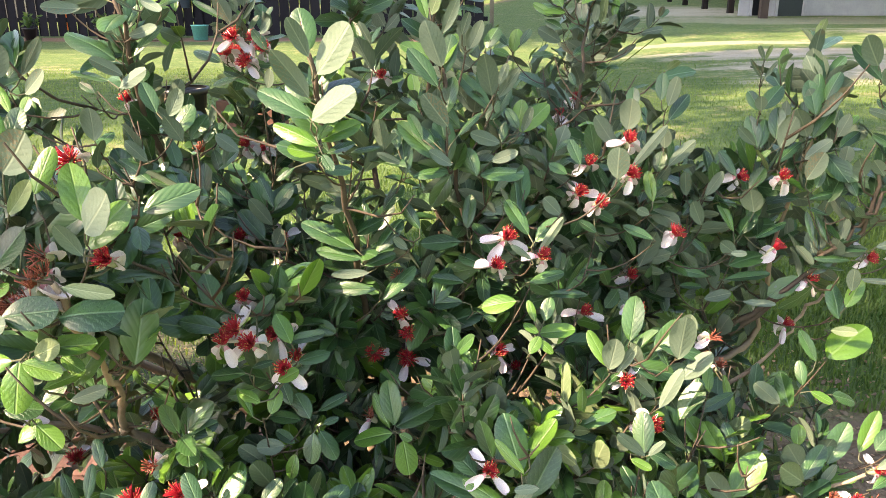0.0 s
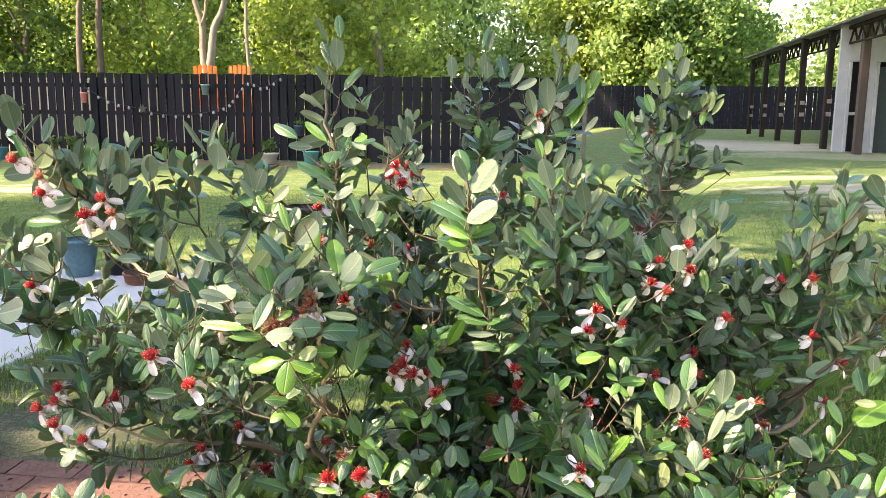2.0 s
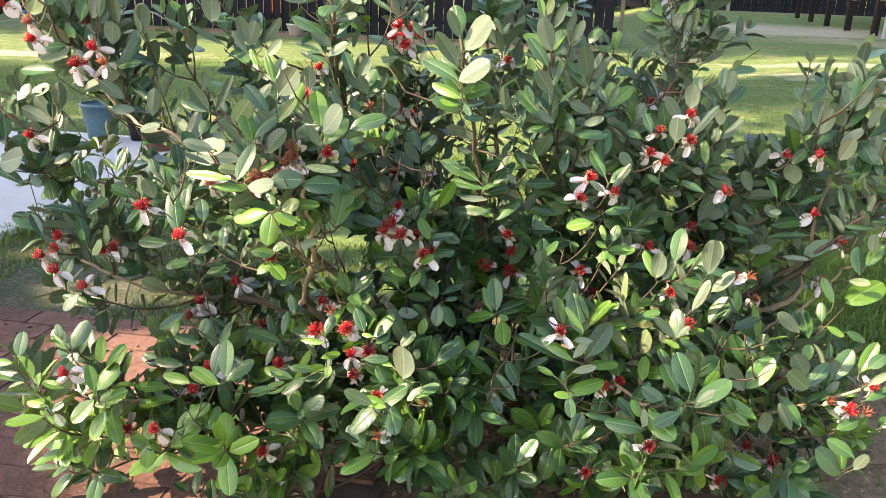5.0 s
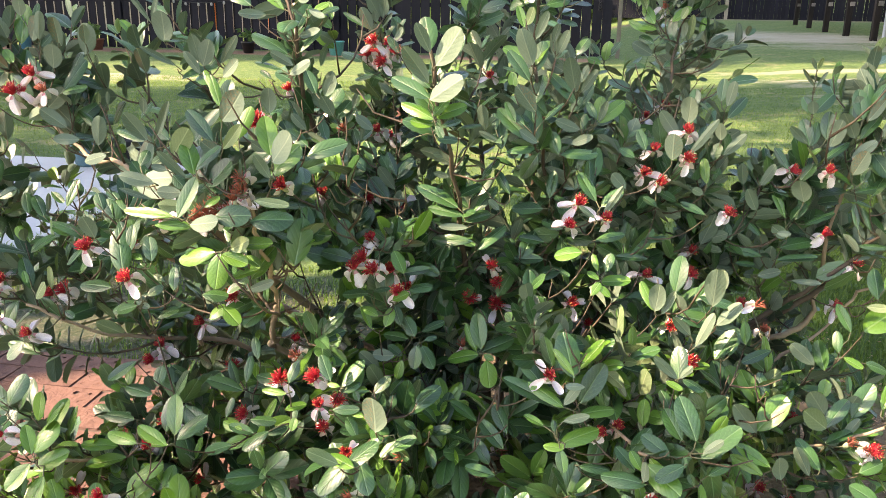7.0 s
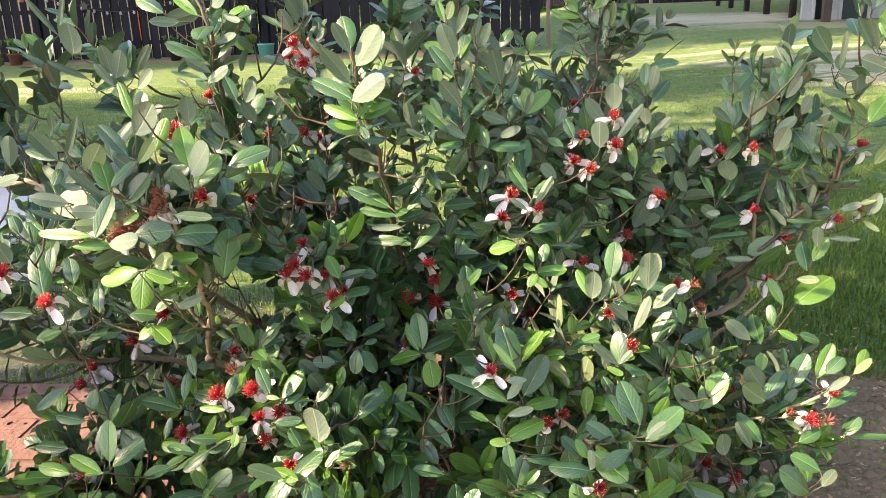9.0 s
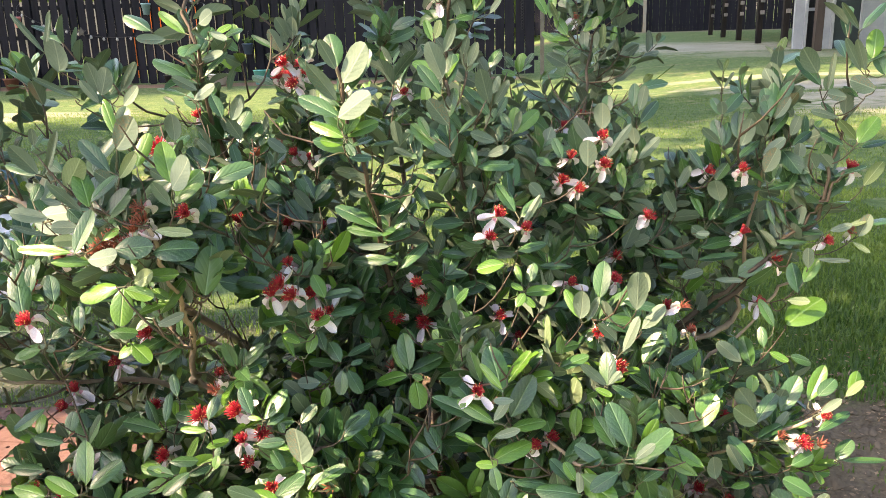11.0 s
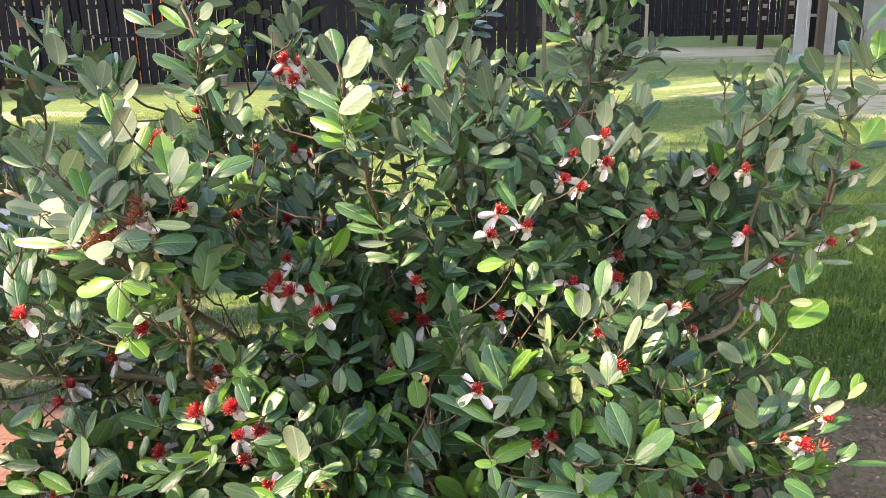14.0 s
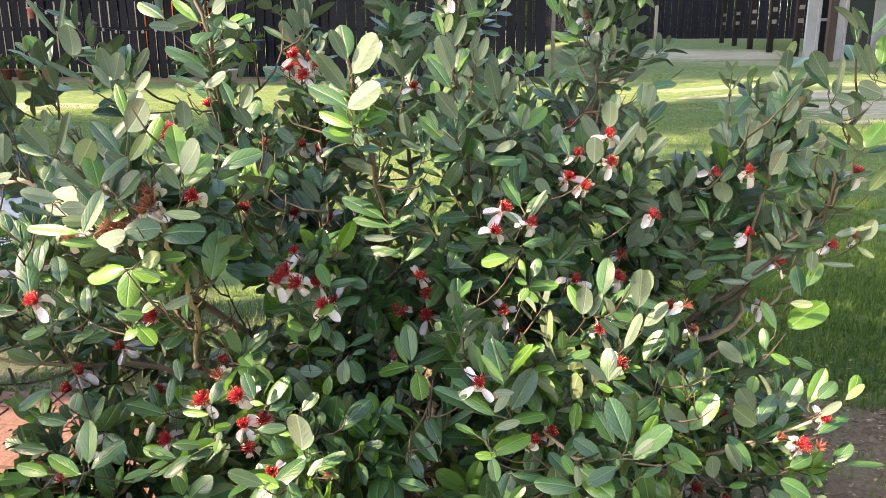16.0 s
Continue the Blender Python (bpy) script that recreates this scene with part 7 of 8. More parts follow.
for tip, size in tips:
    i = wood.best(tip)
    start = wood.at[i]
    gap = tip - start
    L = gap.length
    out = V(tip.x - BASE.x, tip.y - BASE.y, 0) * 0.45
    grow = (V(0, 0, 1) + out + Vector(srng.normal(0, 0.16, 3)) + gap.normalized() * 0.5).normalized()
    ctrl = tip - grow * L * 0.55
    steps = max(3, min(8, int(L / 0.04)))
    line = []
    for k in range(steps + 1):
        t = k / steps
        line.append(start * (1 - t) ** 2 + ctrl * 2 * t * (1 - t) + tip * t * t)
    r = 0.0013 + min(0.0022, 0.008 * L)
    twig_chunks.append(tube_arrays([SHRUB_AT @ p for p in line], [r * (1 - 0.6 * k / steps) for k in range(steps + 1)], 5))
    if L > 0.05:
        wood.add(line[1:-1], [wood.run[i] + L * k / steps for k in range(1, steps)])
    # opposite pairs of leaves, each pair turned across the last
    young = (tip.x < -0.5 and tip.y < 0.72 and tip.z < 0.45 and srng.uniform() < 0.6) or (tip.z < 0.5 and srng.uniform() < 0.25) or srng.uniform() < 0.04
    d1 = (line[-1] - line[-2]).normalized()
    turn = srng.uniform(0, math.pi)
    back = 0.0
    pairs = int(srng.integers(5, 9))
    for j in range(pairs):
        if back > L * 0.97 + 0.02:
            break
        t = max(0.0, 1 - back / max(L, 1e-3))
        at = start * (1 - t) ** 2 + ctrl * 2 * t * (1 - t) + tip * t * t
        axis = ((tip - ctrl) * t + (ctrl - start) * (1 - t)).normalized()
        side = axis.orthogonal().normalized()
        side = Matrix.Rotation(turn + j * 1.57 + srng.normal(0, 0.2), 3, axis) @ side
        for sgn in (1, -1):
            if srng.uniform() < 0.05:
                continue
            open_ = radians(min(84, 33 + 12 * j + srng.normal(0, 9)))
            d = (axis * math.cos(open_) + side * sgn * math.sin(open_)).normalized()
            d = (d + V(0, 0, 0.12)).normalized()
            n = (axis - d * axis.dot(d)).normalized()
            n = Matrix.Rotation(srng.normal(0, 0.35), 3, d) @ n
            grown = (0.62 if j == 0 else 1.0) * size
            ln = grown * srng.uniform(0.042, 0.068)
            s = d.cross(n)
            blades.append((at + d * 0.004, s, d, n, ln, int(srng.integers(len(LEAVES))), young or (j == 0 and srng.uniform() < 0.25)))
        back += srng.uniform(0.013, 0.022)
# leaves along the upper half of the limbs that are not bare
for key, line, run in limb_lines:
    if key in ("front_left", "low_left", "low_right", "high_left", "right"):
        continue
    for i in range(len(line) - 1):
        if run[i] < 0.5 * run[-1]:
            continue
        axis = (line[i + 1] - line[i]).normalized()
        for k in range(max(1, int((line[i + 1] - line[i]).length / 0.032))):
            at = line[i].lerp(line[i + 1], srng.uniform())
            side = Matrix.Rotation(srng.uniform(0, 6.28), 3, axis) @ axis.orthogonal().normalized()
            for sgn in (1, -1):
                open_ = radians(srng.normal(62, 12))
                d = (axis * math.cos(open_) + side * sgn * math.sin(open_) + V(0, 0, 0.12)).normalized()
                n = (axis - d * axis.dot(d)).normalized()
                blades.append((at + d * 0.005, d.cross(n), d, n, srng.uniform(0.045, 0.07), int(srng.integers(len(LEAVES))), False))
# leaves between the blossoms and the camera eye are dropped to fit its view
cam_eye = np.array((0.06, -0.3, 0.98))
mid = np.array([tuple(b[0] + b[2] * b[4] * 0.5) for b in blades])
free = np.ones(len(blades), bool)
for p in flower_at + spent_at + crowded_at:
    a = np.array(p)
    w = cam_eye - a
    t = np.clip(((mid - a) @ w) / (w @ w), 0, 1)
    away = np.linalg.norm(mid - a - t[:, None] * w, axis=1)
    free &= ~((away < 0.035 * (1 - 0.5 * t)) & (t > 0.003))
# single leaves that stand before the mass; those that start close together share a twig
outstanding = []
for row, kinds, widths in LEAF_GROUPS:
    for i, k in enumerate(kinds):
        outstanding.append((V(*row[i * 6:i * 6 + 3]), V(*row[i * 6 + 3:i * 6 + 6]), k, widths[i]))
todo = list(outstanding)
while todo:
    lead = todo[0]
    mates = [e for e in todo if (e[0] - lead[0]).length < 0.045]
    todo = [e for e in todo if (e[0] - lead[0]).length >= 0.045]
    foot = sum((e[0] for e in mates), V(0, 0, 0)) / len(mates) + V(0, 0.008, -0.012)
    i = wood.best(foot)
    start = wood.at[i]
    L = (foot - start).length
    bend = start.lerp(foot, 0.55) + V(0, 0.02, -0.05) * min(1.0, L / 0.15)
    line = [start * (1 - t) ** 2 + bend * 2 * t * (1 - t) + foot * t * t for t in (0, 0.2, 0.4, 0.6, 0.8, 1)]
    line += [foot + (e - foot) * 0.5 for e in [sum((e[0] for e in mates), V(0, 0, 0)) / len(mates)]]
    r = 0.0011 + min(0.0009, 0.004 * L)
    twig_chunks.append(tube_arrays([SHRUB_AT @ p for p in line], [r * (1 - 0.08 * k) for k in range(7)], 5))
    wood.add(line[1:], [wood.run[i] + L * k / 6 for k in range(1, 7)])
# mass leaves that would hide these from the camera are dropped
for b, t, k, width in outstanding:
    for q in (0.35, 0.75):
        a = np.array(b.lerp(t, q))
        w = cam_eye - a
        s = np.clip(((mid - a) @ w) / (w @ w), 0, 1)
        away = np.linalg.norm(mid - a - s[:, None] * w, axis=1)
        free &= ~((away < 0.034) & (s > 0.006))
# gaps cut along camera sightlines: bare boughs, and a low left window onto the lawn
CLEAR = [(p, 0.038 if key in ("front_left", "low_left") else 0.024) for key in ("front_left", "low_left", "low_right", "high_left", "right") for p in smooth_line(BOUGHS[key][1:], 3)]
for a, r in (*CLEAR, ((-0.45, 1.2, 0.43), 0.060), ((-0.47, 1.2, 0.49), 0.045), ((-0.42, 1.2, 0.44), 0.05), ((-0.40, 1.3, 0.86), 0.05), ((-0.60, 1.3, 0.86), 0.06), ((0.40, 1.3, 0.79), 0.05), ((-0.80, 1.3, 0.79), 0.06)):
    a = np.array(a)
    w = cam_eye - a
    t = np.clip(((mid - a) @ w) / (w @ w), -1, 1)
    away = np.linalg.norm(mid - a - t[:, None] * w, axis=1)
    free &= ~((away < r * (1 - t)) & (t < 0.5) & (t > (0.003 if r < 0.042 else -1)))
# far left leaves cut along another camera sightline, so that slab and pot show
cam_eye_back = np.array((-0.016, -0.427, 0.986))
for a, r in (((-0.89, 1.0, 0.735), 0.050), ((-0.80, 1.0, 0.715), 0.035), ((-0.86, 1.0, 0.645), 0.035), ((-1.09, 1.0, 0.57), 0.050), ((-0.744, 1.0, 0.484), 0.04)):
    w = cam_eye_back - np.array(a)
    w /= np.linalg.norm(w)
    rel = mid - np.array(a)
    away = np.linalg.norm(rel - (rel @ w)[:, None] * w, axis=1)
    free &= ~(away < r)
# the right flank is trimmed to the outline in the camera's view, with lawn beyond
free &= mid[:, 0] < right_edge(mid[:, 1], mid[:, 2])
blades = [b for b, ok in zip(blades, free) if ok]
v, f = joined(twig_chunks)
ob = put("twig", mesh_of("twig", v, f, [TWIG]), SHRUB)
tagged(ob, "thin brown twigs", kind="stuff")

# the leaves at the front of the shrub are parts; the rest is one mass
blades.sort(key=lambda e: e[0].y)
LEAF_ME = {}


def ribbed(me):
    """A crease along the midrib of every blade, whose points come in fives."""
    pairs = np.empty(len(me.edges) * 2, dtype=np.int32)
    me.edges.foreach_get("vertices", pairs)
    pairs = pairs.reshape(-1, 2) % 5
    crease = me.attributes.new("sharp_edge", "BOOLEAN", "EDGE")
    crease.data.foreach_set("value", (pairs == 2).all(axis=1))
    return me


for young, mats in ((False, (LEAF_TOP, LEAF_UNDER)), (True, (YOUNG_LIT_TOP, YOUNG_LIT_UNDER))):
    for k, (v, f, idx, uv) in enumerate(LEAVES):
        LEAF_ME[(young, k)] = ribbed(mesh_of("leaf", v, f, mats, True, idx, uv))


BOLD_WIDTH = (0.50, 0.52, 0.48, 0.54)
BOLD_ME = {}
for young, mats in ((False, (LEAF_TOP, LEAF_UNDER)), (True, (YOUNG_LIT_TOP, YOUNG_LIT_UNDER))):
    for k, q in enumerate(((0.50, 0.34, 0.06, 0.008, 0.30), (0.52, 0.26, 0.14, -0.012, 0.36), (0.48, 0.42, -0.08, 0.010, 0.24), (0.54, 0.22, 0.10, 0.014, 0.40))):
        v, f, idx, uv = leaf_arrays(*q)
        BOLD_ME[(young, k)] = ribbed(mesh_of("leaf", v, f, mats, True, idx, uv))


def blade_matrix(b):
    at, s, d, n, ln = b[:5]
    m = Matrix(((s.x, d.x, n.x), (s.y, d.y, n.y), (s.z, d.z, n.z))).to_4x4()
    return SHRUB_AT @ Matrix.Translation(at) @ m @ Matrix.Scale(ln, 4)


own = max(0, 300 - len(outstanding))
for b in blades[:own]:
    put("leaf", LEAF_ME[(b[6], b[5])], SHRUB, blade_matrix(b))
stalks = []
for b, t, k, width in outstanding:
    d = t - b
    ln = d.length
    d.normalize()
    # blades face camera and sun; breadth is widened to suit the camera's view
    view = (Vector(cam_eye) - b).normalized()
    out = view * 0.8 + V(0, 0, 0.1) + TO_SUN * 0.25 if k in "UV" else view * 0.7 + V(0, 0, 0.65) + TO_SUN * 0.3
    n = (out - d * out.dot(d)).normalized()
    n = Matrix.Rotation(srng.normal(0, 0.2), 3, d) @ n
    seen = (view - d * view.dot(d)).normalized().dot(n)
    if k in "UV":
        n = -n
    sd = d.cross(n)
    shape = int(srng.integers(4))
    broad = min(0.72, width / max(0.6, seen)) / BOLD_WIDTH[shape]
    m = Matrix(((sd.x * ln * broad, d.x * ln, n.x * ln), (sd.y * ln * broad, d.y * ln, n.y * ln), (sd.z * ln * broad, d.z * ln, n.z * ln))).to_4x4()
    # Y and V give the brighter colour to sunlit leaves as well as young ones
    put("leaf", BOLD_ME[(k in "YV", shape)], SHRUB, SHRUB_AT @ Matrix.Translation(b) @ m)
    near = wood.close(b - d * 0.006 + V(0, 0.004, -0.006))
    stalks.append(tube_arrays([SHRUB_AT @ near, SHRUB_AT @ (near.lerp(b, 0.55) - d * 0.006 + V(0, 0.004, 0)), SHRUB_AT @ b], [0.0013, 0.0011, 0.0008], 5))
tagged(put("leaf_stalk", mesh_of("leaf_stalk", *joined(stalks), [STALK]), SHRUB), "thin leaf stalks", kind="stuff")
MASS = [(young, inner) for young in (False, True) for inner in (False, True)]
for young, inner in MASS:
    mats = (YOUNG_LIT_TOP, YOUNG_LIT_UNDER) if young else (LEAF_TOP, LEAF_UNDER)
    label = "fresh yellow-green young leaves" if young else "dark green leaves with pale felted undersides"
    vs, fs, ids, uvs, k = [], [], [], [], 0
    for b in blades[own:]:
        if b[6] != young or (b[0].y > 1.1) != inner:
            continue
        v, f, idx, uv = (INNER_LEAVES if inner else LEAVES)[b[5]]
        m = np.array(blade_matrix(b))
        vs.append(v @ m[:3, :3].T + m[:3, 3])
        fs.append(f + k)
        ids.extend(idx)
        uvs.append(uv)
        k += len(v)
    me = mesh_of("foliage", np.concatenate(vs), np.concatenate(fs), mats, True, ids, np.concatenate(uvs))
    tagged(put("foliage", me if inner else ribbed(me), SHRUB), label, kind="stuff")


# ---- flowers ----
def petal_mesh(curl, cup):
    """A spoon-shaped fleshy petal, narrow at its foot, its rim turned in: crimson-tinged inside, white outside."""
    verts, faces, idx = [], [], []
    rows = ((0.0, 0.28), (0.18, 0.62), (0.38, 0.92), (0.58, 1.0), (0.78, 0.90), (0.92, 0.62), (1.0, 0.22))
    for layer, dz in ((0, 0.0), (1, -0.06)):
        k = len(verts)
        for s, w in rows:
            a = curl * s
            y, z = math.sin(a) / curl, (math.cos(a) - 1) / curl
            for u in (-1, -0.5, 0, 0.5, 1):
                verts.append((0.26 * w * u * (1 - 0.12 * cup * u * u), y, z + dz * (1 - abs(u) ** 3) + cup * 0.30 * w * u * u + 0.10 * cup * s ** 4))
        for i in range(len(rows) - 1):
            for j in range(4):
                q = (k + i * 5 + j, k + i * 5 + j + 1, k + i * 5 + j + 6, k + i * 5 + j + 5)
                faces.append(q if layer == 0 else q[::-1])
                idx.append(1 if layer == 0 and i < 1 else 0)
    return mesh_of("petal", verts, faces, [PETAL, PETAL_IN], True, idx)


PETALS = [petal_mesh(c, q) for c, q in ((0.4, 0.8), (0.9, 0.6), (-0.7, 1.0), (1.3, 0.9))]


def brush_mesh(spread, n, material, seed):
    """Upright curved filaments, and the small anther on each tip."""
    r = np.random.default_rng(seed)
    fil, ant = [], []
    for i in range(n):
        a, o = r.uniform(0, 2 * math.pi), math.sqrt(r.uniform(0, 1)) * spread
        d0 = V(math.cos(a) * math.sin(o * 0.6), math.sin(a) * math.sin(o * 0.6), math.cos(o * 0.6))
        d1 = V(math.cos(a) * math.sin(o), math.sin(a) * math.sin(o), math.cos(o))
        L = r.uniform(0.0090, 0.0130)
        root = V(math.cos(a), math.sin(a), 0) * 0.0035 * o
        p1, p2 = root + d0 * L * 0.5, root + d0 * L * 0.5 + d1 * L * 0.5
        fil.append(tube_arrays([root, p1, p2], [0.00056, 0.00050, 0.00042], 3))
        if i % 3:
            continue
        c = p2 + d1 * 0.0004
        q = 0.00055
        ant.append(([c + V(*e) * q for e in ((1, 0, 0), (-1, 0, 0), (0, 1, 0), (0, -1, 0), (0, 0, 1), (0, 0, -1))],
                    [(0, 2, 4), (2, 1, 4), (1, 3, 4), (3, 0, 4), (2, 0, 5), (1, 2, 5), (3, 1, 5), (0, 3, 5)]))
    return mesh_of("brush", *joined(fil), [material]), mesh_of("pollen", *joined(ant), [ANTHER])


BRUSHES = [brush_mesh(s, 84, STAMEN, i) for i, s in enumerate((0.65, 0.8, 1.0))]
OLD_BRUSH = brush_mesh(0.7, 30, DRY, 9)
bm = bmesh.new()
lathe(bm, [(0.0012, -0.012), (0.0030, -0.009), (0.0036, -0.004), (0.0030, 0.0005), (0.001, 0.001)], 8)
CALYX_ME = from_bm("calyx", bm, CALYX, True)
bm = bmesh.new()
lathe(bm, [(0.0008, -0.010), (0.0026, -0.007), (0.0052, 0.0), (0.0056, 0.005), (0.0038, 0.0095), (0.0006, 0.0115)], 10)
BUD_ME = from_bm("bud", bm, CALYX, True)
made = 0
for p in flower_at + spent_at + crowded_at:
    out = V(p.x - BASE.x, p.y - BASE.y - 0.1, 0)
    out = out.normalized() if out.length > 0.01 else V(0, -1, 0)
    axis = (V(0, 0, 0.85) + out * srng.uniform(0.2, 0.8) + V(0, -0.45, 0) + Vector(srng.normal(0, 0.25, 3))).normalized()
    m = SHRUB_AT @ Matrix.Translation(p - axis * 0.008) @ axis.to_track_quat("Z", "Y").to_matrix().to_4x4() @ Matrix.Rotation(srng.uniform(0, 6.28), 4, "Z")
    old = p in spent_at or srng.uniform() < 0.10
    fl = put("flower", CALYX_ME, SHRUB, m @ Matrix.Scale(srng.uniform(1.25, 1.5), 4), "spent blossom with browned stamens" if old else "blossom with red stamens and white petals")
    st, an = OLD_BRUSH if old else BRUSHES[int(srng.integers(3))]
    put("brush", st, fl, None, "browned stamens" if old else "crimson stamens")
    if not old:
        put("pollen", an, fl, None, "yellow anthers")
    made += 1
    for k in range(4):
        if srng.uniform() < (0.6 if old else 0.08):
            continue
        a = k * math.pi / 2 + srng.normal(0, 0.15)
        pm = Matrix.Rotation(a, 4, "Z") @ Matrix.Translation((0, 0.003, -0.0005)) @ Matrix.Rotation(radians(srng.normal(-54, 15)), 4, "X") @ Matrix.Scale(srng.uniform(0.0185, 0.0225), 4)
        put("petal", PETALS[int(srng.integers(4))], fl, pm)
    # its short stalk
    q = m.translation - (m.to_3x3() @ V(0, 0, 1)) * 0.012
    w = SHRUB_AT @ wood.close(q - SHRUB_AT.translation)
    tube("flower_stalk", [w, w.lerp(q, 0.5) + V(0, 0.003, -0.004), q], [0.0012, 0.0011, 0.0013], STALK, SHRUB, 5)


# ---- pots and clutter ----
def pot(name, x, y, z, profile, material, label, category="plant pot", n=24):
    t = thing(name, pose(x, y, z), label, category)
    bm = bmesh.new()
    lathe(bm, profile, n)
    part("body", bm, material, t, smooth=True)
    rim = max(r for r, _ in profile)
    top = profile[-1][1]
    bm = bmesh.new()
    lathe(bm, [(rim * 0.9, top - 0.05), (rim * 0.2, top - 0.04)], n)
    part("soil", bm, MORTAR, t, "dark potting soil")
    return t


def sprigs(parent, n, spread, height, at, material, size=0.06, seed=1):
    """Loose small plants: thin stalks that carry a few blades."""
    r = np.random.default_rng(seed)
    chunks = []
    for _ in range(n):
        a, o = r.uniform(0, 6.28), r.uniform(0, spread)
        tip = V(o * math.cos(a), o * math.sin(a), height * r.uniform(0.6, 1.1))
        root = V(tip.x * 0.3, tip.y * 0.3, 0)
        chunks.append(tube_arrays([V(*at) + root, V(*at) + (root + tip) / 2 + V(0, 0, 0.01), V(*at) + tip], [0.004, 0.003, 0.002], 4))
        for _k in range(5):
            d = Vector(r.normal(0, 1, 3)).normalized() * size
            c = V(*at) + root.lerp(tip, r.uniform(0.4, 1))
            s = d.orthogonal().normalized() * size * 0.3
            chunks.append(([c, c + d * 0.5 + s, c + d, c + d * 0.5 - s], [(0, 1, 2, 3)]))
    put("sprig", mesh_of("sprig", *joined(chunks), [material]), parent)


pot("plant_pot", -2.88, 4.26, 0.014, [(0.072, 0), (0.085, 0.015), (0.097, 0.11), (0.103, 0.118), (0.112, 0.215), (0.120, 0.215), (0.120, 0.235), (0.108, 0.235)], TEAL, "blue-grey plastic pot standing on the slab")
p = pot("plant_pot", -2.66, 4.36, 0.014, [(0.075, 0), (0.095, 0.145), (0.102, 0.145), (0.102, 0.165), (0.09, 0.165)], BLACK, "small black nursery pot on the slab")
p = pot("saucer_pot", -2.40, 4.1, 0.014, [(0.075, 0), (0.085, 0.01), (0.095, 0.055), (0.1, 0.055), (0.1, 0.07), (0.09, 0.07)], TERRA, "low terracotta bowl on the slab")
pot("planter_tub", -1.88, 5.8, 0.0, [(0.14, 0), (0.165, 0.27), (0.185, 0.27), (0.185, 0.31), (0.165, 0.31)], BLACK, "black plastic planter tub on the lawn", "planter")


def trough():
    t = thing("planter_trough", pose(-1.44, 6.0, 0), "terracotta-coloured planter trough on the lawn", "planter")
    for x0, x1, y0, y1 in ((-0.24, 0.24, -0.11, -0.09), (-0.24, 0.24, 0.09, 0.11), (-0.24, -0.22, -0.09, 0.09), (0.22, 0.24, -0.09, 0.09)):
        bm = bmesh.new()
        box(bm, x0, x1, y0, y1, 0, 0.2, 0.004)
        part("side", bm, TERRA, t)
    bm = bmesh.new()
    box(bm, -0.22, 0.22, -0.09, 0.09, 0.0, 0.15)
    part("soil", bm, MORTAR, t)
    sprigs(t, 14, 0.16, 0.14, (0, 0, 0.14), CROWN_B, 0.06, 3)


trough()


def blade_clump(x, y, n, height, label, seed):
    """A clump of long arching strap leaves."""
    t = thing("strap_leaf_plant", pose(x, y, 0), label, "plant")
    r = np.random.default_rng(seed)
    for k in range(n):
        a, L, w = r.uniform(0, 6.28), height * r.uniform(0.7, 1.15), r.uniform(0.008, 0.014)
        d = V(math.cos(a), math.sin(a), 0)
        s = V(-d.y, d.x, 0) * w
        lean = r.uniform(0.15, 0.6)
        verts, faces = [], []
        for i in range(7):
            q = i / 6
            c = d * (0.02 + lean * L * q * q) + V(0, 0, L * q * (1 - 0.25 * lean * q))
            ww = 1 - q ** 3
            verts += [c - s * ww, c + V(0, 0, -0.004), c + s * ww]
            if i:
                b = i * 3
                faces += [(b - 3, b - 2, b + 1, b), (b - 2, b - 1, b + 2, b + 1)]
        put("strap_leaf", mesh_of("strap_leaf", verts, faces, [CROWN_B]), t)
    return t


blade_clump(0.22, 2.9, 46, 0.85, "clump of narrow dark strap leaves behind the shrub", 5)

# beside the fence
t = pot("bucket", -4.72, 15.9, 0, [(0.13, 0), (0.16, 0.26), (0.17, 0.26), (0.17, 0.28), (0.15, 0.28)], plain("aqua_plastic", (0.10, 0.42, 0.42), 0.4), "aqua plastic bucket by the fence", "bucket")
for x, m, w, lab in ((-5.64, CONCRETE, 0.20, "grey bowl planter at the fence foot"), (-9.97, TERRA, 0.15, "terracotta pot with a leafy plant at the fence foot"), (-10.35, TERRA, 0.13, "terracotta pot with a leafy plant at the fence foot"), (-6.6, BLACK, 0.14, "black pot with herbs at the fence foot"), (-8.0, BLACK, 0.13, "black pot with herbs at the fence foot")):
    t = pot("plant_pot", x, 15.95, 0, [(w * 0.7, 0), (w, 0.2), (w * 1.06, 0.2), (w * 1.06, 0.225), (w * 0.95, 0.225)], m, lab)
    sprigs(t, 12, 0.2, 0.32, (0, 0, 0.18), CROWN_B, 0.10, int(-x * 10))


def hanging_pot(x, y, z, material, label, r=0.11, plant=True):
    t = thing("hanging_pot", pose(x, y, z), label, "plant pot")
    bm = bmesh.new()
    lathe(bm, [(r * 0.7, -0.11), (r, 0.08), (r * 1.08, 0.08), (r * 1.08, 0.11), (r * 0.95, 0.11)], 18)
    part("body", bm, material, t, smooth=True)
    tube("hanger", [(0, 0.0, 0.1), (0, r * 0.6, 0.3), (0, 0.14, 0.36)], [0.006] * 3, BLACK, t, 5)
    if plant:
        sprigs(t, 10, 0.14, 0.12, (0, 0, 0.08), CROWN_B, 0.07, 8)


hanging_pot(-5.15, 16.52, 0.68, plain("blue_glaze", (0.06, 0.10, 0.16), 0.3), "blue pot with a succulent hung on the fence")
hanging_pot(-9.84, 16.28, 1.33, PINK, "small pink cup hung on the fence", 0.07, False)
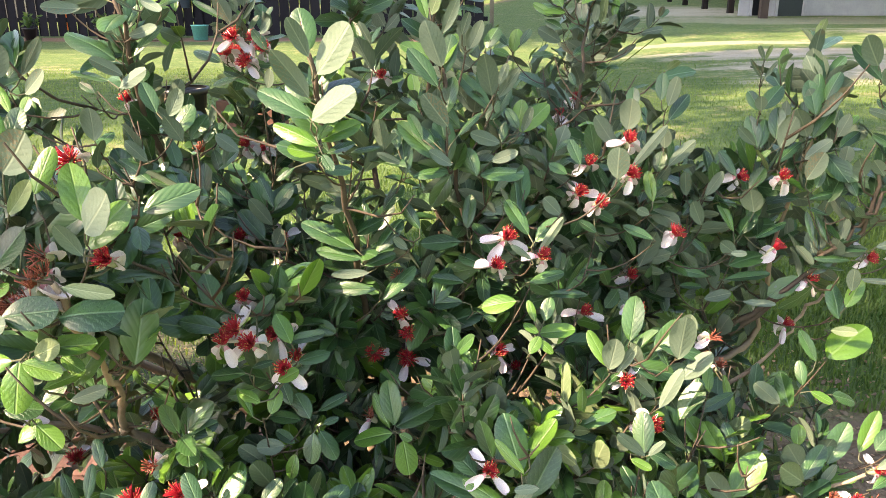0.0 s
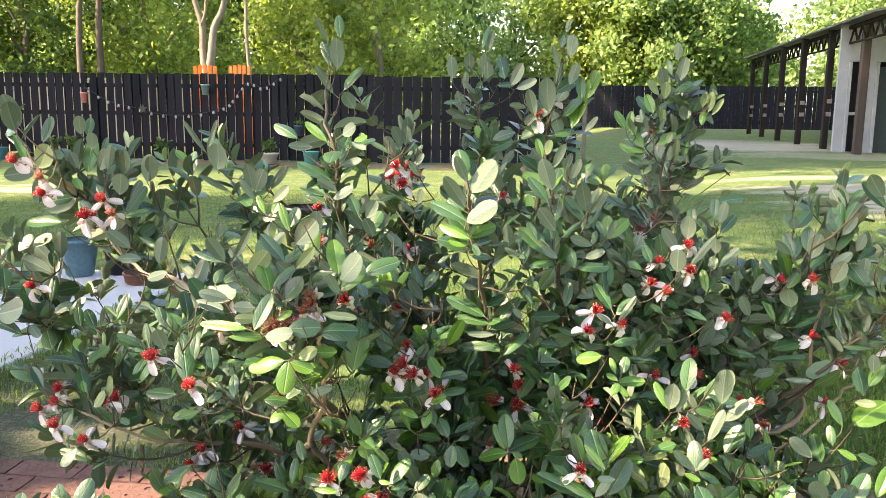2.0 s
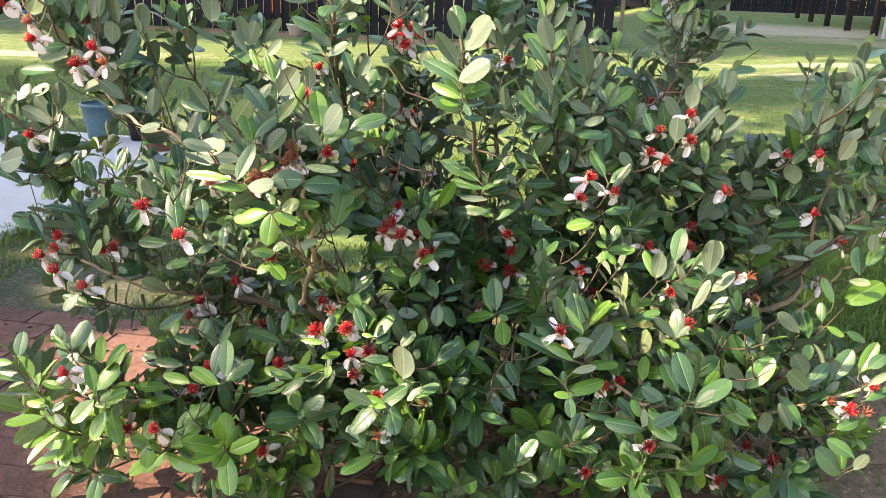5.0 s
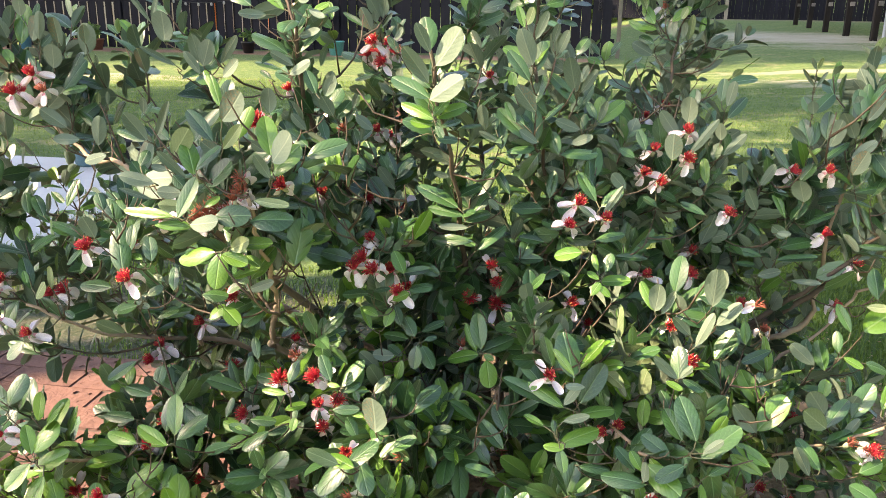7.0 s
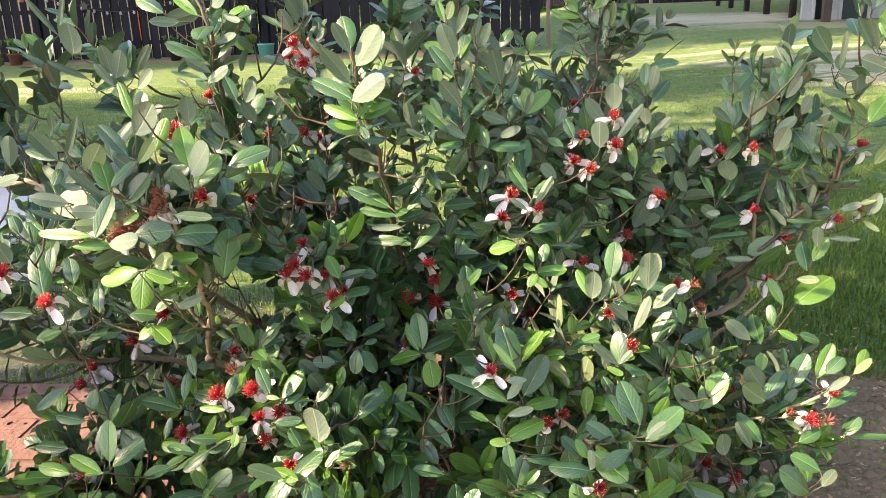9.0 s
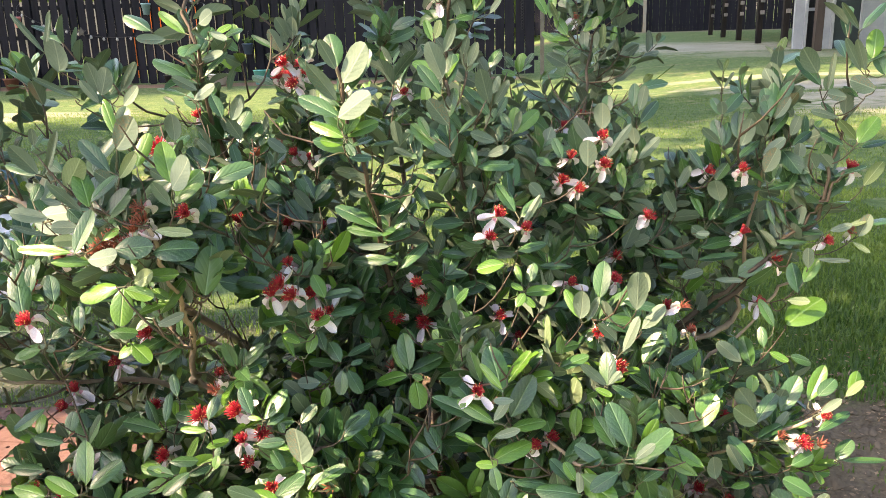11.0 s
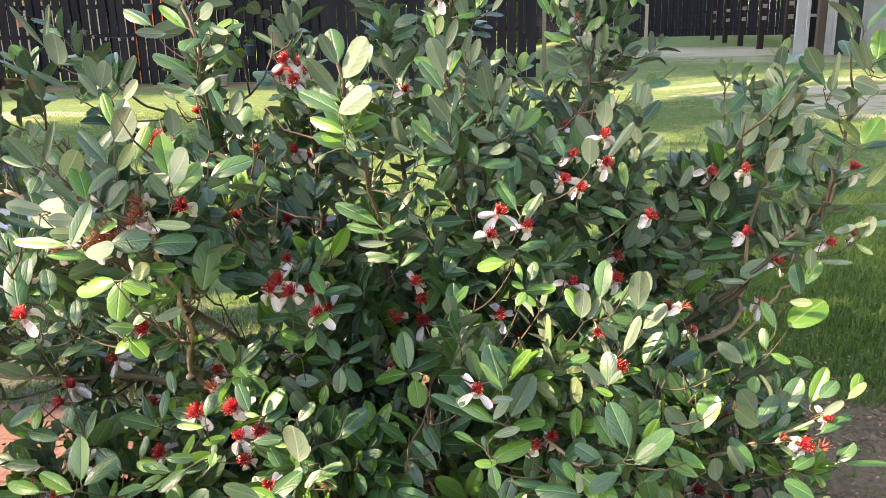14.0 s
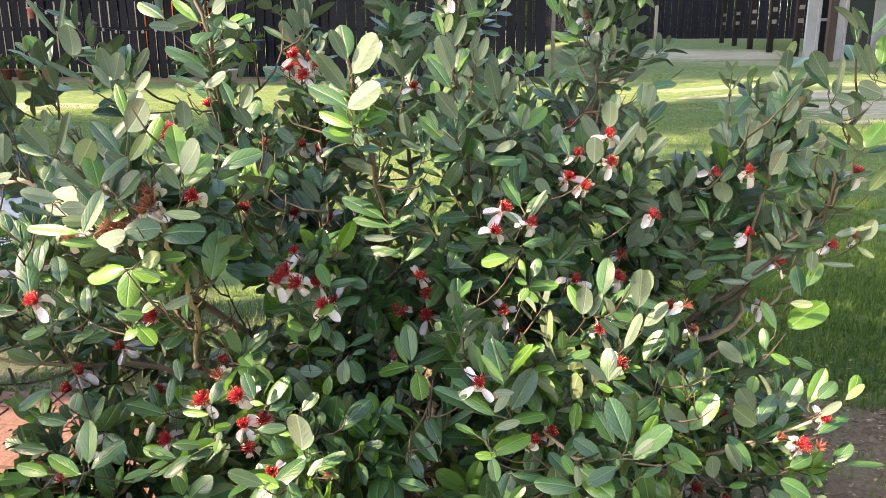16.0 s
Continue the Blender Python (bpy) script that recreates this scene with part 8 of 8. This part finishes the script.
hanging_pot(-7.16, 16.42, 1.52, plain("pale_blue_glaze", (0.20, 0.32, 0.38), 0.3), "pale blue cup hung on the fence", 0.09, False)
t = thing("hanging_ornament", pose(-8.54, 16.32, 1.1), "dark metal star ornament hung on the fence", "ornament")
bm = bmesh.new()
ring = [bm.verts.new((0.10 * (1 if k % 2 == 0 else 0.5) * math.sin(k * math.pi / 5), -0.012, 0.10 * (1 if k % 2 == 0 else 0.5) * math.cos(k * math.pi / 5))) for k in range(10)]
face = bm.faces.new(ring)
g = bmesh.ops.extrude_face_region(bm, geom=[face])
bmesh.ops.translate(bm, verts=[e for e in g["geom"] if isinstance(e, bmesh.types.BMVert)], vec=(0, 0.024, 0))
bmesh.ops.recalc_face_normals(bm, faces=bm.faces)
part("star", bm, BLACK, t)


def string_lights():
    t = thing("string_lights", pose(0, 0, 0), "string of frosted bulbs looped along the fence", "string lights")
    line = smooth_line([(-9.89, 16.38, 1.56), (-9.35, 16.38, 1.27), (-8.78, 16.42, 1.13), (-8.14, 16.44, 0.99), (-7.44, 16.47, 1.0), (-6.8, 16.5, 1.15), (-6.55, 16.52, 1.36), (-6.26, 16.54, 1.68), (-5.92, 16.55, 1.58), (-5.55, 16.57, 1.78)], 5)
    tube("cable", line, [0.006] * len(line), BLACK, t, 5)
    for q in line[1::2]:
        bm = bmesh.new()
        lathe(bm, [(0.006, 0.0), (0.022, -0.02), (0.028, -0.045), (0.018, -0.068), (0.002, -0.072)], 10, q)
        part("bulb", bm, BULB, t, smooth=True)


string_lights()


def garden_chair(x, y, turn):
    t = thing("garden_chair", pose(x, y, 0, 0, 0, turn), "orange slatted garden chair behind the fence", "chair", "orange chairs")
    for k in range(5):
        bm = bmesh.new()
        box(bm, -0.30 + k * 0.125, -0.20 + k * 0.125, -0.01, 0.015, 1.15, 2.26 - 0.02 * abs(k - 2), 0.006)
        part("back_slat", bm, ORANGE, t)
        bm = bmesh.new()
        box(bm, -0.30 + k * 0.125, -0.20 + k * 0.125, -0.5, -0.03, 1.2, 1.225, 0.006)
        part("seat_slat", bm, ORANGE, t)
    for x0 in (-0.32, 0.30):
        for y0 in (-0.5, 0.0):
            bm = bmesh.new()
            box(bm, x0, x0 + 0.05, y0, y0 + 0.05, 0, 1.45, 0.006)
            part("leg", bm, ORANGE, t)
        bm = bmesh.new()
        box(bm, x0 - 0.02, x0 + 0.07, -0.55, 0.06, 1.45, 1.475, 0.006)
        part("armrest", bm, ORANGE, t)


garden_chair(-8.66, 20.0, 8)
garden_chair(-7.74, 20.0, -6)


def shelf():
    t = thing("plant_stand", pose(-11.7, 15.6, 0), "low dark wooden stand by the fence", "stand")
    for x in (-0.2, 0.2):
        for y in (-0.14, 0.14):
            bm = bmesh.new()
            box(bm, x - 0.02, x + 0.02, y - 0.02, y + 0.02, 0, 0.40, 0.003)
            part("leg", bm, TIMBER, t)
    for z in (0.15, 0.40):
        bm = bmesh.new()
        box(bm, -0.24, 0.24, -0.17, 0.17, z, z + 0.025, 0.004)
        part("shelf", bm, TIMBER, t)


shelf()
pot("lantern", -11.5, 15.55, 0.425, [(0.07, 0), (0.085, 0.02), (0.085, 0.18), (0.05, 0.22), (0.02, 0.23)], RED, "small red lantern on the stand", "lantern", 12)
pot("plant_pot", -11.82, 15.55, 0.425, [(0.05, 0), (0.07, 0.12), (0.074, 0.12), (0.074, 0.14), (0.06, 0.14)], BLACK, "little dark pot on the stand")
pot("basin", -12.2, 15.4, 0, [(0.2, 0), (0.27, 0.2), (0.29, 0.2), (0.29, 0.23), (0.26, 0.23)], BLACK, "black rubber basin by the fence", "basin")
pot("bucket", -11.38, 15.6, 0, [(0.1, 0), (0.13, 0.25), (0.14, 0.25), (0.14, 0.27), (0.12, 0.27)], plain("sky_blue_plastic", (0.10, 0.30, 0.50), 0.4), "sky-blue bucket by the fence", "bucket")
pot("basket", -10.93, 15.6, 0, [(0.13, 0), (0.17, 0.16), (0.18, 0.16), (0.18, 0.19), (0.16, 0.19)], plain("straw", (0.55, 0.45, 0.16), 0.8), "straw basket by the fence", "basket")
t = thing("hanging_chain", pose(0.47, 16.86, 0.0), "dark twisted chain hanging on the fence", "chain")
for k in range(16):
    v, f = tube_arrays([V(0.025 * math.cos(a), 0.02 * math.sin(a) * (k % 2), 0.95 + 0.055 * k + 0.035 * math.sin(a)) for a in [i * math.pi / 5 for i in range(11)]], [0.008] * 11, 4)
    put("link", mesh_of("link", v, f, [BLACK]), t)

# ---- grass ----

def grass(name, n, x0, x1, y0, y1, height, label, keep, seed):
    r = np.random.default_rng(seed)
    x, y = r.uniform(x0, x1, n), r.uniform(y0, y1, n)
    ok = keep(x, y, r)
    x, y = x[ok], y[ok]
    n = len(x)
    a, L = r.uniform(0, 2 * math.pi, n), height * r.uniform(0.5, 1.25, n)
    w = L * 0.035 + 0.0012
    lean = r.uniform(0.1, 0.95, n)
    dx, dy = np.cos(a), np.sin(a)
    z0 = np.full(n, -0.012) + np.array([lie(p, q) for p, q in zip(x, y)])
    bx, by = -dy * w, dx * w
    v = np.stack([np.stack([x - bx, y - by, z0], 1), np.stack([x + bx, y + by, z0], 1),
                  np.stack([x + dx * lean * L * 0.35 - bx * 0.8, y + dy * lean * L * 0.35 - by * 0.8, z0 + L * 0.6], 1),
                  np.stack([x + dx * lean * L * 0.35 + bx * 0.8, y + dy * lean * L * 0.35 + by * 0.8, z0 + L * 0.6], 1),
                  np.stack([x + dx * lean * L, y + dy * lean * L, z0 + L * (1 - 0.25 * lean)], 1)], 1).reshape(-1, 3)
    k = np.arange(n)[:, None] * 5
    f = np.concatenate([k + [0, 1, 3], k + [0, 3, 2], k + [2, 3, 4]], 0)
    ob = tagged(new(name, quick_mesh(name, v, f, GRASS_BLADE)), label, "grass", kind="stuff")
    return ob


def off_paving(x, y):
    return ~((x < -0.26) & (y < 1.67)) & ~((x < -2.14) & (y < 4.47))


def near_turf(x, y, r):
    bed = np.hypot((x - 0.15) / 1.25, (y - 1.3) / 0.75)
    bare = np.array([0.5 + 0.9 * noise.noise(Vector((p * 1.6, q * 1.6, 9))) for p, q in zip(x, y)])
    worn = np.hypot((x + 1.7) / 1.3, (y - 2.0) / 0.7)
    return off_paving(x, y) & (r.uniform(0, 1, len(x)) < np.clip(2.2 * bed - 1.5, 0.10, 1)) & (bare > np.where(worn < 1.0, 0.38, 0.12))


def side_turf(x, y, r):
    thick = 1.25 - np.hypot((x - 1.95) / 1.3, (y - 3.0) / 1.6)
    return near_turf(x, y, r) & (r.uniform(0, 1, len(x)) < np.clip(2.0 * thick, 0, 1))


def far_turf(x, y, r):
    sand = (np.hypot((x - 5.8) / 3.4, (y - 11.4) / 0.8) < 1.3) | (np.hypot((x - 6.6) / 3.2, (y - 9.2) / 0.8) < 1.3) | (np.hypot((x + 7.5) / 1.4, (y - 9.6) / 0.35) < 1.1) | ((np.hypot((x - 4.4) / 1.5, (y - 9.8) / 1.4) < 1.1) & (r.uniform(0, 1, len(x)) < 0.6))
    return off_paving(x, y) & ~sand


grass("near_grass", 90000, -3.0, 3.0, 0.9, 4.6, 0.026, "short mown grass with thin worn patches", near_turf, 31)
grass("side_grass", 60000, 0.7, 3.2, 1.5, 4.6, 0.038, "thicker mown grass beside the shrub", side_turf, 34)
grass("edge_grass", 2600, -2.24, -2.06, 1.0, 4.5, 0.05, "ragged grass along the edge of the slab", lambda x, y, r: r.uniform(0, 1, len(x)) < 0.5 + 0.5 * np.sin(9 * y + 3 * np.sin(4 * y)), 33)
grass("far_grass", 90000, -6.5, 5.0, 4.6, 10.5, 0.024, "mown lawn grass", far_turf, 32)


# ---- litter on the bare bed ----
def litter():
    r = np.random.default_rng(44)
    n = 7000
    x, y = r.uniform(-0.9, 2.0, n), r.uniform(0.75, 2.5, n)
    ok = (np.hypot((x - 0.25) / 1.5, (y - 1.4) / 0.95) < 1.0) & off_paving(x, y)
    x, y = x[ok], y[ok]
    n = len(x)
    a, L = r.uniform(0, 6.28, n), r.uniform(0.004, 0.017, n)
    d = np.stack([np.cos(a), np.sin(a), r.normal(0, 0.25, n)], 1) * L[:, None]
    s = np.stack([-np.sin(a), np.cos(a), r.normal(0, 0.3, n)], 1) * (L * r.uniform(0.12, 0.4, n))[:, None]
    c = np.stack([x, y, np.full(n, 0.002) + r.uniform(0, 0.012, n)], 1)
    v = np.stack([c, c + d * 0.5 + s, c + d, c + d * 0.5 - s], 1).reshape(-1, 3)
    v[:, 2] = np.maximum(v[:, 2], -0.004)
    tagged(new("leaf_litter", quick_mesh("leaf_litter", v, np.arange(n * 4).reshape(-1, 4), LITTER)), "dry brown leaf litter on bare soil", "leaf litter", kind="stuff")


litter()


def clods():
    """Crumbs of soil on the bare bed."""
    r = np.random.default_rng(45)
    n = 5000
    x, y = r.uniform(-0.26, 1.7, n), r.uniform(0.8, 2.3, n)
    ok = (np.hypot((x - 0.2) / 1.3, (y - 1.35) / 0.8) < 1.0) & off_paving(x, y)
    x, y = x[ok], y[ok]
    n = len(x)
    q = r.gamma(2.0, 0.0034, n)[:, None, None]
    corner = np.array(((1, 0, 0), (0, 1, 0), (-1, 0, 0), (0, -1, 0), (0, 0, 0.8)))[None] * q * r.uniform(0.6, 1.3, (n, 5, 3))
    v = (corner + np.stack([x, y, np.full(n, -0.011)], 1)[:, None]).reshape(-1, 3)
    k = np.arange(n)[:, None] * 5
    f = np.concatenate([k + [0, 1, 4], k + [1, 2, 4], k + [2, 3, 4], k + [3, 0, 4]], 0)
    tagged(new("soil_crumbs", quick_mesh("soil_crumbs", v, f, SOIL)), "loose crumbs of brown soil", "soil", kind="stuff")


clods()


# ---- pavers ----
def paver_mesh(seed):
    """A clay brick laid flat: ten core holes in its top, filled with soil."""
    r = np.random.default_rng(seed)
    L, W, H = 0.196, 0.090, 0.012
    bm = bmesh.new()
    xs, ys = np.linspace(-L / 2, L / 2, 6), np.linspace(-W / 2, W / 2, 3)
    grid = [[bm.verts.new((x + r.normal(0, 0.0006), y + r.normal(0, 0.0006), H + r.normal(0, 0.0006))) for x in xs] for y in ys]
    soil = []
    for j in range(2):
        for i in range(5):
            c = [grid[j][i], grid[j][i + 1], grid[j + 1][i + 1], grid[j + 1][i]]
            mx, my = (xs[i] + xs[i + 1]) / 2, (ys[j] + ys[j + 1]) / 2
            filled = r.uniform() < 0.78
            rad = 0.0095 * r.uniform(0.5, 1.15)
            ring = [bm.verts.new((mx + rad * math.cos(a), my + rad * math.sin(a), H)) for a in [math.pi * (1.25 + k / 4) for k in range(8)]]
            low = [bm.verts.new((v.co.x, v.co.y, H - (0.0006 if filled else 0.0045))) for v in ring]
            for k in range(4):
                a, b = c[k], c[(k + 1) % 4]
                q, m, n = ring[2 * k], ring[2 * k + 1], ring[(2 * k + 2) % 8]
                bm.faces.new((a, m, q))
                bm.faces.new((a, b, m))
                bm.faces.new((b, n, m))
            for k in range(8):
                bm.faces.new((ring[k], ring[(k + 1) % 8], low[(k + 1) % 8], low[k]))
            fl = bm.faces.new(low)
            if not filled:
                soil.append(fl)
    edge = [grid[0][i] for i in range(6)] + [grid[1][5], grid[2][5]] + [grid[2][i] for i in range(4, -1, -1)] + [grid[1][0]]
    foot = [bm.verts.new((v.co.x * 1.015, v.co.y * 1.03, -0.01)) for v in edge]
    for k in range(len(edge)):
        bm.faces.new((edge[k], foot[k], foot[(k + 1) % len(edge)], edge[(k + 1) % len(edge)]))
    for f in soil:
        f.material_index = 1
    bmesh.ops.recalc_face_normals(bm, faces=bm.faces)
    me = from_bm("brick", bm, BRICK)
    me.materials.append(MORTAR)
    return me


PAVERS = [paver_mesh(k) for k in range(5)]
row = 0
y = 1.615
while y > 0.3:
    x = -0.40 - (0.102 if row % 2 else 0.0)
    while x > -2.6:
        if not (x < -2.2 and y > -1.0):
            put("brick", PAVERS[int(rng.integers(5))], PAVEMENT, pose(x + rng.normal(0, 0.0015), y + rng.normal(0, 0.0015), rng.normal(0, 0.0015), rng.normal(0, 0.5), rng.normal(0, 0.5), rng.normal(0, 0.6) + 180 * int(rng.integers(2))))
        x -= 0.203
    y -= 0.0965
    row += 1
